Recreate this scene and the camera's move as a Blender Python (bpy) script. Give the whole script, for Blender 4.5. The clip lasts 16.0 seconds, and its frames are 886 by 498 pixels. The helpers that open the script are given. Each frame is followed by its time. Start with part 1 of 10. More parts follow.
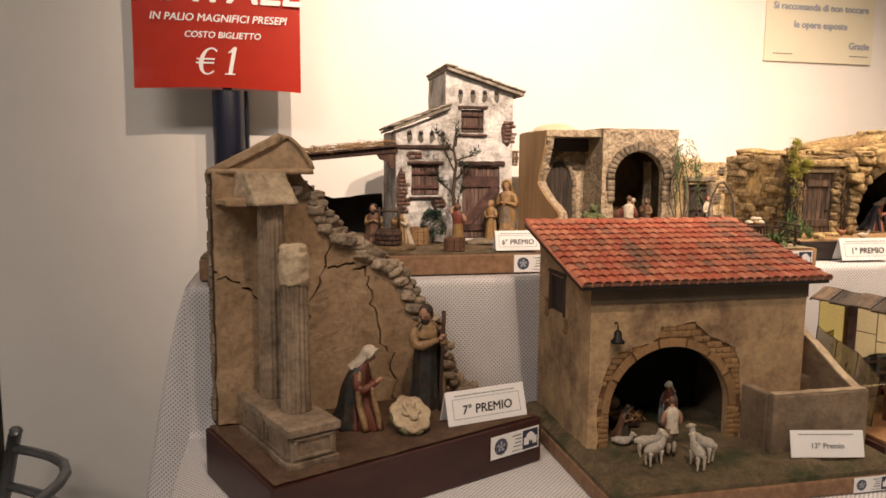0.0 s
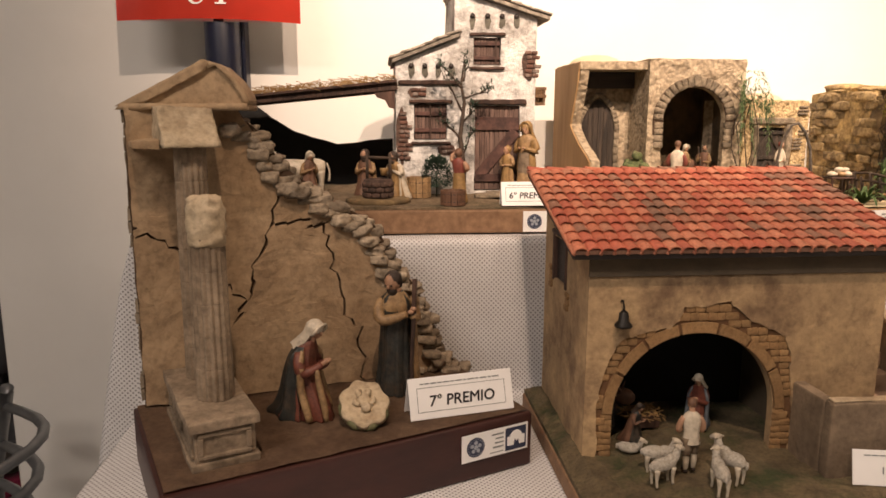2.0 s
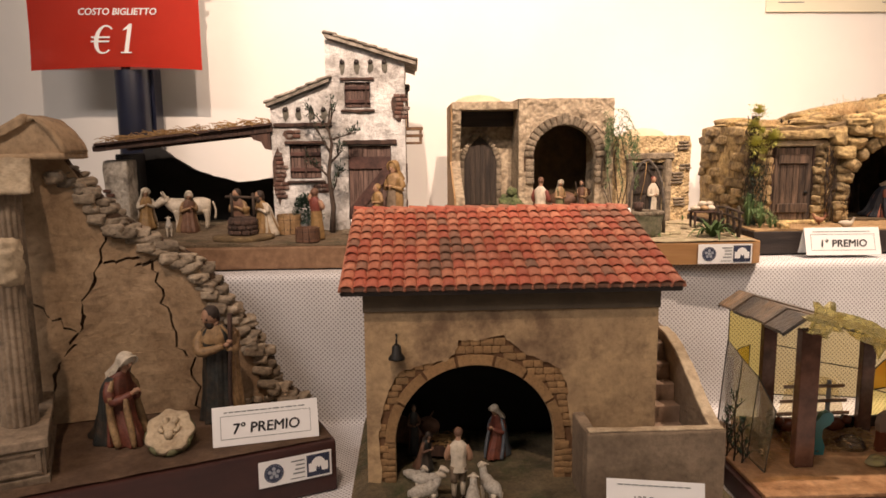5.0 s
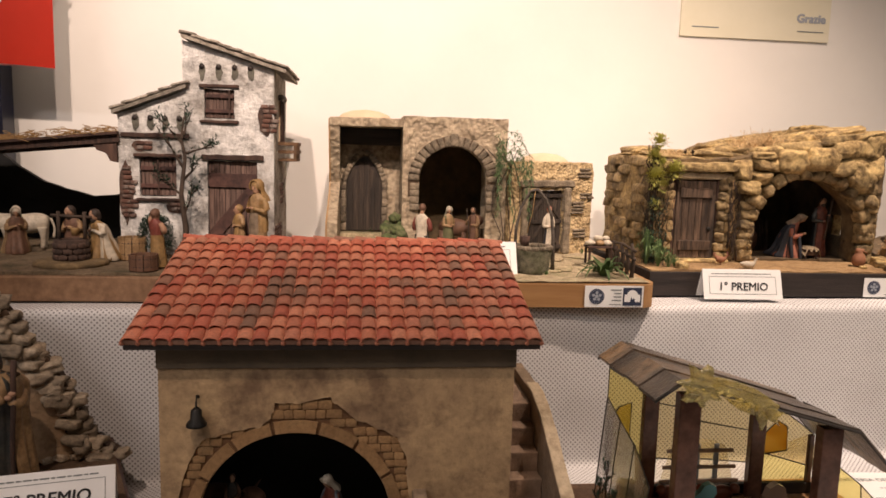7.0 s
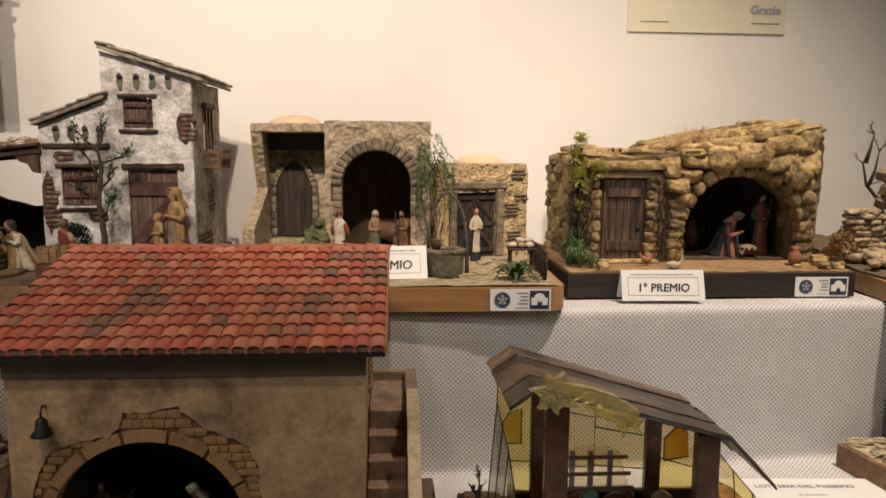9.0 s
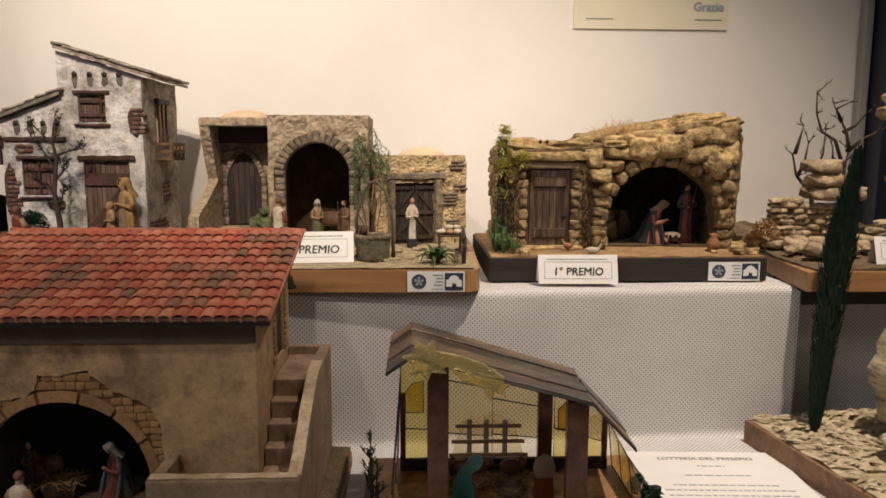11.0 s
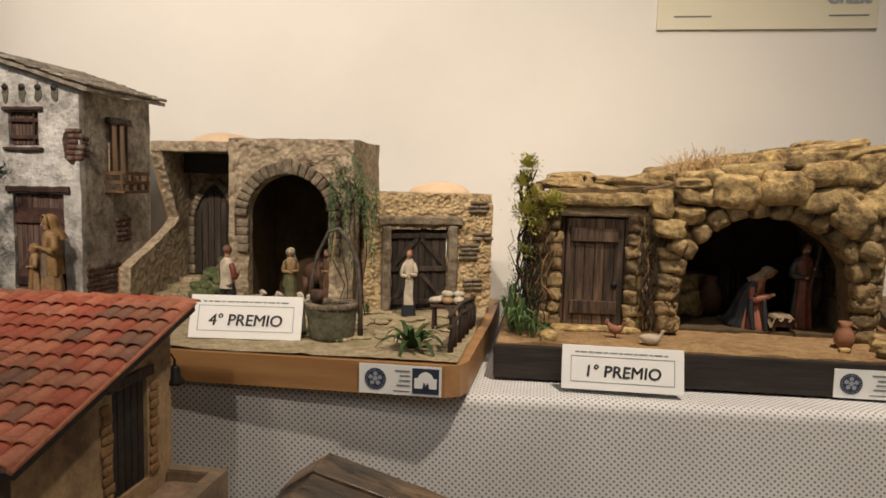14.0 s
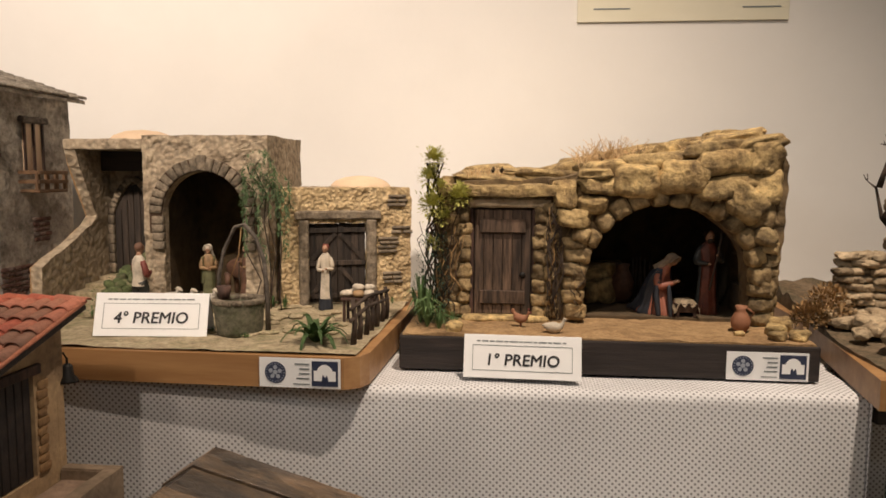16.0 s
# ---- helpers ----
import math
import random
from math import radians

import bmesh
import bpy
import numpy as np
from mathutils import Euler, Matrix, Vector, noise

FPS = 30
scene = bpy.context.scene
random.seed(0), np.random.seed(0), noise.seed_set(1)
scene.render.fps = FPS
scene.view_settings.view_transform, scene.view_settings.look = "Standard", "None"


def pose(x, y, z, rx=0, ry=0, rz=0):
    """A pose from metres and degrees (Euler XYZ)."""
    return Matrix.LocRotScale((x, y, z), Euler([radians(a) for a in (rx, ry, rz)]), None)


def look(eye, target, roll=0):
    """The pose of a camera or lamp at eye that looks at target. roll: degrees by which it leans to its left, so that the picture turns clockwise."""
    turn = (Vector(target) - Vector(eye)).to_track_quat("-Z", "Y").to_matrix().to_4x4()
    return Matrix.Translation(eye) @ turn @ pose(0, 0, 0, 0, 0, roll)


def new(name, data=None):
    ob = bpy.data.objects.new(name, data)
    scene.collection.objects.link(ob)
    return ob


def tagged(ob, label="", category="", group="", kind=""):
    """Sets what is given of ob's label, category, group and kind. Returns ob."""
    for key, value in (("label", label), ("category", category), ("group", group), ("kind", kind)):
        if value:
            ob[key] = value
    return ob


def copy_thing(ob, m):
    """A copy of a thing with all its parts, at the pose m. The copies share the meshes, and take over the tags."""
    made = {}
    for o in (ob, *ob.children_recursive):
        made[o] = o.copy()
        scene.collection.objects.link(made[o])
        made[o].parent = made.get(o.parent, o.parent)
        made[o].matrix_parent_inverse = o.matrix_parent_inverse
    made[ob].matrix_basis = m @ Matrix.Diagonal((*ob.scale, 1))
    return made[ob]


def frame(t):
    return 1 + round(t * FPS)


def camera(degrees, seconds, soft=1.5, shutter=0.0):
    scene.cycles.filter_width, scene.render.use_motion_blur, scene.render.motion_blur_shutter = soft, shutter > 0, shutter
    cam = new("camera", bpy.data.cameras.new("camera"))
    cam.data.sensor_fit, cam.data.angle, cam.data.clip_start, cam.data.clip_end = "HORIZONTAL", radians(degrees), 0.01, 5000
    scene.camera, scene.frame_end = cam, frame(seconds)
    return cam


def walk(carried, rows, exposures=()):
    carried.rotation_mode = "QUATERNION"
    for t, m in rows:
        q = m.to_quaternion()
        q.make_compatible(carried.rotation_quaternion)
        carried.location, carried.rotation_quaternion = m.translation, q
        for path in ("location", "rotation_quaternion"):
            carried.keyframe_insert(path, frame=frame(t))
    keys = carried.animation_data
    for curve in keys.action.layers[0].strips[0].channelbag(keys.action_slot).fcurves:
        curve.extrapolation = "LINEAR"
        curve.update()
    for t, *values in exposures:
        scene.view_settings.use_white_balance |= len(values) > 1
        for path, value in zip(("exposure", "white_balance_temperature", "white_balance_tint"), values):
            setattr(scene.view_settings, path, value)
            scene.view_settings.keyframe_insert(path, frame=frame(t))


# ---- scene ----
cam = camera(63.6, 16.0, soft=1.65)
METRES, EYE, TILT, LEAN, TURN = 1.5, 1.2, 0.0, 0.0, -12.5
ROWS = [
    (0.0, 0.0, 0.0, 0.0, 0.05, -6.81, -0.45),
    (0.5, 0.0205, 0.0472, -0.0032, 0.58, -7.15, -0.35),
    (1.0, 0.0283, 0.0914, -0.0017, 0.95, -7.42, -0.67),
    (1.5, 0.0472, 0.1142, -0.0091, 2.05, -8.28, -0.39),
    (2.0, 0.0872, 0.1236, -0.0119, 7.43, -10.68, -0.18),
    (2.5, 0.131, 0.1185, -0.0069, 11.46, -10.84, 0.14),
    (3.0, 0.1729, 0.1098, -0.0014, 12.36, -10.07, 0.5),
    (3.5, 0.204, 0.1026, -0.0002, 11.66, -9.81, 0.56),
    (6.0, 0.2978, 0.1441, 0.0036, 9.45, -7.9, 0.22),
    (6.5, 0.3145, 0.1742, 0.0071, 8.42, -7.89, -0.46),
    (7.0, 0.3227, 0.2096, 0.0095, 6.28, -7.53, -1.63),
    (7.5, 0.3403, 0.23, 0.0095, 5.87, -7.21, -0.64),
    (8.0, 0.3755, 0.2328, 0.0108, 7.42, -7.44, -0.39),
    (8.5, 0.4033, 0.2294, 0.0141, 9.29, -7.32, -0.71),
    (9.0, 0.4299, 0.2298, 0.0137, 8.75, -7.51, -0.41),
    (11.5, 0.5509, 0.2048, 0.0036, 11.33, -7.82, 0.12),
    (12.0, 0.5765, 0.2401, -0.0006, 12.27, -7.96, 0.38),
    (12.5, 0.586, 0.3092, 0.006, 12.81, -7.93, -0.18),
    (13.0, 0.5715, 0.3748, 0.01, 13.66, -7.49, -1.29),
    (13.5, 0.5668, 0.4089, 0.0096, 16.13, -6.89, -1.0),
    (14.0, 0.5772, 0.4293, 0.0149, 20.5, -5.4, -1.28),
    (14.5, 0.5847, 0.4343, 0.0169, 21.93, -5.14, -1.11),
    (15.0, 0.5916, 0.4346, 0.016, 22.27, -5.59, -0.56),
    (15.5, 0.6038, 0.438, 0.0155, 21.42, -5.85, -0.4),
    (16.0, 0.6243, 0.4404, 0.0153, 18.39, -5.87, -0.38),
]
walk(cam, [(t, pose(0, 0, EYE, TILT, LEAN, TURN) @ pose(METRES * x, METRES * y, METRES * z, 90 + pitch, roll, yaw)) for t, x, y, z, yaw, pitch, roll in ROWS],
     exposures=[(0, -0.06, 7250, 17), (1.5, 0.07, 7300, 18), (2.5, 0.16, 7400, 18), (3.5, 0.17, 7400, 18), (6, -0.28, 6850, 20), (7, -0.40, 6750, 18), (9, -0.72, 6500, 10),
                (12, -0.78, 6380, 8), (14, -0.93, 6350, 6), (15.5, -0.80, 6400, 8), (16, -0.76, 6450, 10)])

# ---- light ----
world = bpy.data.worlds.new("room_dark")
scene.world = world
world.use_nodes = True
world.node_tree.nodes["Background"].inputs[0].default_value = (0.9, 0.93, 1.0, 1)
world.node_tree.nodes["Background"].inputs[1].default_value = 0.02


def spot(name, eye, target, watts, colour, size=70, blend=0.7, radius=0.025):
    d = bpy.data.lights.new(name, "SPOT")
    d.energy, d.color, d.spot_size, d.spot_blend, d.shadow_soft_size = watts, colour, radians(size), blend, radius
    ob = new(name, d)
    ob.matrix_world = look(eye, target)
    return ob


def area(name, eye, target, watts, colour, sx, sy):
    d = bpy.data.lights.new(name, "AREA")
    d.energy, d.color, d.shape, d.size, d.size_y = watts, colour, "RECTANGLE", sx, sy
    ob = new(name, d)
    ob.matrix_world = look(eye, target)
    return ob


spot("spot_key", (0.31, -0.15, 2.52), (0.41, 1.57, 1.51), 168, (1.0, 0.81, 0.655), 50, 1.0)
# Unseen second spot, added to lift the white house's shadow and side wall.
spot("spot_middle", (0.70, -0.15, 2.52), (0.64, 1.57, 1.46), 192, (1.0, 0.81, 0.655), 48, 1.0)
# Unseen spot, added and aimed to brighten the farmhouse and the ruin.
spot("spot_left", (0.20, -0.12, 2.62), (0.31, 0.79, 0.99), 64, (1.0, 0.79, 0.62), 37, 1.0)
spot("spot_right", (1.39, 0.64, 2.62), (1.29, 1.15, 0.95), 228, (1.0, 0.815, 0.65), 57, 1.0)
# Two unseen area lights, added as general fill for the rest of the room.
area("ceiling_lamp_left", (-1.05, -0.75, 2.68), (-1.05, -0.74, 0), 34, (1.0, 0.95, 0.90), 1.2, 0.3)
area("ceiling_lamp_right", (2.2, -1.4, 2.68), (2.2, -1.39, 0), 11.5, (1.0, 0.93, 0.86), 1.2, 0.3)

# ---- materials ----
def ramp(nt, stops):
    n = nt.nodes.new("ShaderNodeValToRGB")
    while len(n.color_ramp.elements) < len(stops):
        n.color_ramp.elements.new(0.5)
    for e, (p, c) in zip(n.color_ramp.elements, stops):
        e.position, e.color = p, (*c, 1)
    return n


def mixc(nt, mode, f, a, b):
    n = nt.nodes.new("ShaderNodeMix")
    n.data_type, n.blend_type = "RGBA", mode
    for sock, v in ((n.inputs[0], f), (n.inputs[6], a), (n.inputs[7], b)):
        if isinstance(v, (int, float)):
            sock.default_value = v
        elif isinstance(v, tuple):
            sock.default_value = (*v, 1)
        else:
            nt.links.new(v, sock)
    return n.outputs[2]


def noisen(nt, vec, scale, detail=4, rough=0.6):
    n = nt.nodes.new("ShaderNodeTexNoise")
    n.inputs["Scale"].default_value, n.inputs["Detail"].default_value, n.inputs["Roughness"].default_value = scale, detail, rough
    nt.links.new(vec, n.inputs["Vector"])
    return n.outputs["Fac"]


def blank(name):
    m = bpy.data.materials.new(name)
    m.use_nodes = True
    return m, m.node_tree, m.node_tree.nodes["Principled BSDF"]


def mat(name, c1, c2, scale=60, rough=0.85, bump=0.3, bscale=260, stain=None, sscale=14, samount=0.6, metal=0.0, rnd=0.0, stretch=None, palette=None, bdist=0.002, wash=0.0, pebble=0.0):
    """A two-scale surface: c1 to c2 by grain, an optional stain by large patches, relief by fine noise."""
    m, nt, b = blank(name)
    vec = nt.nodes.new("ShaderNodeNewGeometry").outputs["Position"]
    if stretch:
        mp = nt.nodes.new("ShaderNodeMapping")
        mp.inputs["Scale"].default_value = stretch
        nt.links.new(vec, mp.inputs["Vector"])
        vec = mp.outputs[0]
    info = nt.nodes.new("ShaderNodeObjectInfo")
    if rnd or palette:
        add = nt.nodes.new("ShaderNodeVectorMath")
        add.operation = "ADD"
        mul = nt.nodes.new("ShaderNodeMath")
        mul.operation = "MULTIPLY"
        mul.inputs[1].default_value = 3.7
        nt.links.new(info.outputs["Random"], mul.inputs[0])
        nt.links.new(vec, add.inputs[0])
        nt.links.new(mul.outputs[0], add.inputs[1])
        vec = add.outputs[0]
    g = noisen(nt, vec, scale, 6, 0.65)
    r = ramp(nt, [(0.32, c1), (0.68, c2)])
    nt.links.new(g, r.inputs[0])
    col = r.outputs[0]
    if palette:
        pr = ramp(nt, palette)
        pr.color_ramp.interpolation = "CONSTANT"
        patch = noisen(nt, info.outputs["Location"], 17, 2, 0.5)
        ma = nt.nodes.new("ShaderNodeMath")
        ma.operation = "MULTIPLY_ADD"
        ma.inputs[1].default_value, ma.inputs[2].default_value = 1.9, -0.72
        nt.links.new(patch, ma.inputs[0])
        mb = nt.nodes.new("ShaderNodeMath")
        mb.operation = "MULTIPLY_ADD"
        mb.inputs[1].default_value = 0.52
        nt.links.new(info.outputs["Random"], mb.inputs[0])
        nt.links.new(ma.outputs[0], mb.inputs[2])
        nt.links.new(mb.outputs[0], pr.inputs[0])
        col = mixc(nt, "MULTIPLY", 1.0, pr.outputs[0], col)
    if stain:
        s = noisen(nt, vec, sscale, 5, 0.7)
        sr = ramp(nt, [(0.48, (0, 0, 0)), (0.66, (samount,) * 3)])
        nt.links.new(s, sr.inputs[0])
        col = mixc(nt, "MIX", sr.outputs[0], col, stain)
    if rnd:
        hsv = nt.nodes.new("ShaderNodeHueSaturation")
        mr = nt.nodes.new("ShaderNodeMapRange")
        mr.inputs[3].default_value, mr.inputs[4].default_value = 1 - rnd, 1 + rnd
        nt.links.new(info.outputs["Random"], mr.inputs[0])
        nt.links.new(mr.outputs[0], hsv.inputs["Value"])
        nt.links.new(col, hsv.inputs["Color"])
        col = hsv.outputs[0]
    nt.links.new(col, b.inputs["Base Color"])
    b.inputs["Roughness"].default_value, b.inputs["Metallic"].default_value = rough, metal
    if bump:
        h = noisen(nt, vec, bscale, 5, 0.7)
        if pebble:
            vo = nt.nodes.new("ShaderNodeTexVoronoi")
            vo.feature = "SMOOTH_F1"
            vo.inputs["Scale"].default_value, vo.inputs["Randomness"].default_value = pebble, 1.0
            nt.links.new(vec, vo.inputs["Vector"])
            iv = nt.nodes.new("ShaderNodeMapRange")
            iv.inputs[1].default_value, iv.inputs[2].default_value, iv.inputs[3].default_value, iv.inputs[4].default_value = 0.15, 0.75, 1.0, 0.0
            nt.links.new(vo.outputs["Distance"], iv.inputs[0])
            av = nt.nodes.new("ShaderNodeMath")
            av.operation = "MULTIPLY_ADD"
            av.inputs[1].default_value = 0.55
            nt.links.new(iv.outputs[0], av.inputs[0])
            hs = nt.nodes.new("ShaderNodeMath")
            hs.operation = "MULTIPLY"
            hs.inputs[1].default_value = 0.5
            nt.links.new(h, hs.inputs[0])
            nt.links.new(hs.outputs[0], av.inputs[2])
            h = av.outputs[0]
        if wash:
            wr = ramp(nt, [(0.30, (1 - wash,) * 3), (0.52, (1, 1, 1)), (0.72, (1 + wash * 0.45,) * 3)])
            nt.links.new(h, wr.inputs[0])
            nt.links.new(mixc(nt, "MULTIPLY", 1.0, col, wr.outputs[0]), b.inputs["Base Color"])
        bn = nt.nodes.new("ShaderNodeBump")
        bn.inputs["Strength"].default_value, bn.inputs["Distance"].default_value = bump, bdist
        nt.links.new(h, bn.inputs["Height"])
        nt.links.new(bn.outputs[0], b.inputs["Normal"])
    return m


def cloth_mat(name, pitch=0.0064):
    """White anti-slip netting: rows of small holes, by the cloth's own length and width."""
    m, nt, b = blank(name)
    uv = nt.nodes.new("ShaderNodeUVMap")
    uv.uv_map = "UVMap"

    def grid(off):
        a = nt.nodes.new("ShaderNodeVectorMath")
        a.operation = "MULTIPLY_ADD"
        a.inputs[1].default_value, a.inputs[2].default_value = (1 / pitch, 1 / pitch, 0), (off, off, 0)
        nt.links.new(uv.outputs[0], a.inputs[0])
        f = nt.nodes.new("ShaderNodeVectorMath")
        f.operation = "FRACTION"
        nt.links.new(a.outputs[0], f.inputs[0])
        d = nt.nodes.new("ShaderNodeVectorMath")
        d.operation = "DISTANCE"
        d.inputs[1].default_value = (0.5, 0.5, 0)
        nt.links.new(f.outputs[0], d.inputs[0])
        return d.outputs["Value"]
    mn = nt.nodes.new("ShaderNodeMath")
    mn.operation = "MINIMUM"
    nt.links.new(grid(0.0), mn.inputs[0])
    nt.links.new(grid(0.5), mn.inputs[1])
    r = ramp(nt, [(0.14, (0, 0, 0)), (0.22, (1, 1, 1))])
    nt.links.new(mn.outputs[0], r.inputs[0])
    n = noisen(nt, uv.outputs[0], 9, 4)
    nr = ramp(nt, [(0.3, (0.60, 0.595, 0.60)), (0.7, (0.69, 0.685, 0.69))])
    nt.links.new(n, nr.inputs[0])
    # The dark grey dots put the shade seen in the holes into the colour.
    nt.links.new(mixc(nt, "MIX", r.outputs[0], (0.21, 0.205, 0.205), nr.outputs[0]), b.inputs["Base Color"])
    bn = nt.nodes.new("ShaderNodeBump")
    bn.inputs["Strength"].default_value, bn.inputs["Distance"].default_value = 0.35, 0.001
    nt.links.new(r.outputs[0], bn.inputs["Height"])
    nt.links.new(bn.outputs[0], b.inputs["Normal"])
    b.inputs["Roughness"].default_value = 0.75
    return m


def glass_mat(name, tint, alpha=0.35):
    m, nt, b = blank(name)
    out = nt.nodes["Material Output"]
    tr = nt.nodes.new("ShaderNodeBsdfTransparent")
    tr.inputs[0].default_value = (*tint, 1)
    gl = nt.nodes.new("ShaderNodeBsdfGlossy")
    gl.inputs["Roughness"].default_value = 0.06
    n = nt.nodes.new("ShaderNodeMixShader")
    fr = nt.nodes.new("ShaderNodeFresnel")
    fr.inputs[0].default_value = 1.5
    nt.links.new(fr.outputs[0], n.inputs[0])
    nt.links.new(tr.outputs[0], n.inputs[1])
    nt.links.new(gl.outputs[0], n.inputs[2])
    b.inputs["Base Color"].default_value = (*tint, 1)
    b.inputs["Roughness"].default_value = 0.3
    mx = nt.nodes.new("ShaderNodeMixShader")
    mx.inputs[0].default_value = alpha
    nt.links.new(n.outputs[0], mx.inputs[1])
    nt.links.new(b.outputs[0], mx.inputs[2])
    nt.links.new(mx.outputs[0], out.inputs[0])
    return m


M_WALL = mat("wall_paint", (0.78, 0.76, 0.72), (0.82, 0.80, 0.76), 5, 0.9, 0.06, 180, (0.74, 0.72, 0.68), 2.2, 0.35)
M_FLOOR = mat("floor_stone", (0.16, 0.13, 0.11), (0.24, 0.21, 0.18), 6, 0.5, 0.05, 60)
M_DARK = mat("dark_grey", (0.05, 0.05, 0.055), (0.08, 0.08, 0.085), 8, 0.7, 0.05)
M_CLOTH = cloth_mat("netting")
M_NAVY = mat("navy_paint", (0.004, 0.006, 0.019), (0.006, 0.009, 0.027), 30, 0.35, 0.05, 90)
M_STRIP = mat("grey_paint", (0.30, 0.295, 0.285), (0.35, 0.345, 0.335), 10, 0.6, 0.03, 60)
M_RED = mat("poster_red", (0.72, 0.045, 0.02), (0.76, 0.055, 0.025), 12, 0.35, 0.02, 40)
M_PAPER = mat("paper_white", (0.80, 0.80, 0.79), (0.84, 0.84, 0.83), 30, 0.45, 0.03, 120)
M_PRINT = mat("print_white", (0.85, 0.85, 0.84), (0.88, 0.88, 0.87), 30, 0.5, 0.0)
M_PARCH = mat("paper_cream", (0.72, 0.68, 0.52), (0.77, 0.73, 0.58), 9, 0.6, 0.03, 120)
M_INK = mat("ink_black", (0.015, 0.015, 0.017), (0.02, 0.02, 0.022), 50, 0.5, 0.0)
M_INKG = mat("ink_grey", (0.16, 0.18, 0.18), (0.2, 0.22, 0.22), 50, 0.6, 0.0)
M_INKB = mat("ink_blue", (0.022, 0.030, 0.062), (0.03, 0.04, 0.08), 50, 0.5, 0.0)
M_INKL = mat("ink_pale", (0.30, 0.33, 0.38), (0.36, 0.39, 0.44), 50, 0.6, 0.0)
M_BURG = mat("wood_burgundy", (0.030, 0.010, 0.009), (0.055, 0.018, 0.014), 30, 0.45, 0.15, 120, stretch=(0.15, 1, 1))
M_PINE = mat("wood_pine", (0.29, 0.145, 0.055), (0.43, 0.245, 0.105), 55, 0.45, 0.15, 150, (0.22, 0.10, 0.036), 20, 0.5, stretch=(0.08, 1, 1))
M_BLACKW = mat("wood_black", (0.011, 0.008, 0.007), (0.034, 0.023, 0.019), 90, 0.65, 0.5, 200, stretch=(0.1, 1, 1), wash=0.4)
M_BLACKP = mat("plank_black", (0.009, 0.007, 0.005), (0.062, 0.043, 0.031), 130, 0.8, 0.9, 240, stretch=(1, 1, 0.1), rnd=0.35, wash=0.6)
M_CHIP = mat("board_brown", (0.17, 0.092, 0.048), (0.30, 0.175, 0.098), 90, 0.7, 0.3, 260, (0.12, 0.06, 0.032), 25, 0.5)
M_OCHREW = mat("wood_ply", (0.30, 0.17, 0.07), (0.45, 0.28, 0.13), 40, 0.7, 0.15, 150, stretch=(1, 1, 0.12))
M_TANPL = mat("plaster_tan", (0.27, 0.175, 0.098), (0.47, 0.335, 0.205), 13, 0.92, 0.6, 120, (0.165, 0.098, 0.053), 9, 0.7, wash=0.3)
M_GREYST = mat("plaster_greyed", (0.165, 0.120, 0.080), (0.33, 0.252, 0.175), 24, 0.92, 0.6, 140, (0.095, 0.066, 0.042), 16, 0.75, wash=0.35)
M_PALE = mat("plaster_pale", (0.40, 0.31, 0.20), (0.56, 0.455, 0.32), 40, 0.92, 0.8, 150, (0.27, 0.19, 0.115), 30, 0.6, wash=0.3)
M_TANST = mat("stone_tan", (0.22, 0.170, 0.118), (0.43, 0.350, 0.255), 40, 0.85, 0.5, 160, (0.12, 0.088, 0.058), 24, 0.6, rnd=0.3, wash=0.38)
M_CRACK = mat("crack_brown", (0.045, 0.025, 0.014), (0.085, 0.05, 0.028), 60, 0.95, 0.4)
M_CRUST = mat("ground_brown", (0.165, 0.098, 0.060), (0.26, 0.165, 0.105), 50, 0.85, 0.5, 240, (0.115, 0.066, 0.042), 14, 0.6, wash=0.25)
M_HOUSE = mat("plaster_ochre", (0.28, 0.186, 0.106), (0.53, 0.368, 0.200), 19, 0.9, 0.4, 150, (0.145, 0.086, 0.050), 13, 0.85, wash=0.24, bdist=0.003)
M_STEP = mat("plaster_step", (0.198, 0.130, 0.089), (0.396, 0.276, 0.192), 40, 0.9, 0.6, 200, (0.10, 0.065, 0.042), 25, 0.6, wash=0.3)
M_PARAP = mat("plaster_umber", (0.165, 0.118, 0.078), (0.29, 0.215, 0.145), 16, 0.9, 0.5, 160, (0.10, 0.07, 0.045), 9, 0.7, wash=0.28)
# Dark plaster colour for shade: the strip below the eave, the stable's inner sides.
M_HOUSEG = mat("plaster_shade", (0.07, 0.052, 0.034), (0.12, 0.088, 0.056), 30, 0.95, 0.25, 300)
M_BRICKY = mat("brick_ochre", (0.234, 0.129, 0.055), (0.351, 0.215, 0.098), 80, 0.9, 0.5, 300, (0.20, 0.10, 0.042), 40, 0.5, rnd=0.16, wash=0.3)
M_MORTAR = mat("mortar_brown", (0.10, 0.048, 0.021), (0.17, 0.088, 0.040), 80, 0.95, 0.4)
M_TILE = mat("roof_tile", (0.82, 0.82, 0.82), (1.0, 1.0, 1.0), 120, 0.68, 0.4, 320,
             palette=[(0.0, (0.55, 0.150, 0.082)), (0.16, (0.60, 0.200, 0.112)), (0.32, (0.50, 0.130, 0.076)), (0.46, (0.60, 0.225, 0.130)),
                      (0.58, (0.50, 0.180, 0.108)), (0.70, (0.40, 0.165, 0.100)), (0.78, (0.29, 0.135, 0.085)), (0.89, (0.235, 0.120, 0.078))], rnd=0.15, wash=0.3)
M_MOSS = mat("ground_moss", (0.075, 0.056, 0.030), (0.155, 0.115, 0.062), 40, 0.95, 0.9, 280, (0.028, 0.043, 0.012), 18, 0.9, wash=0.45)
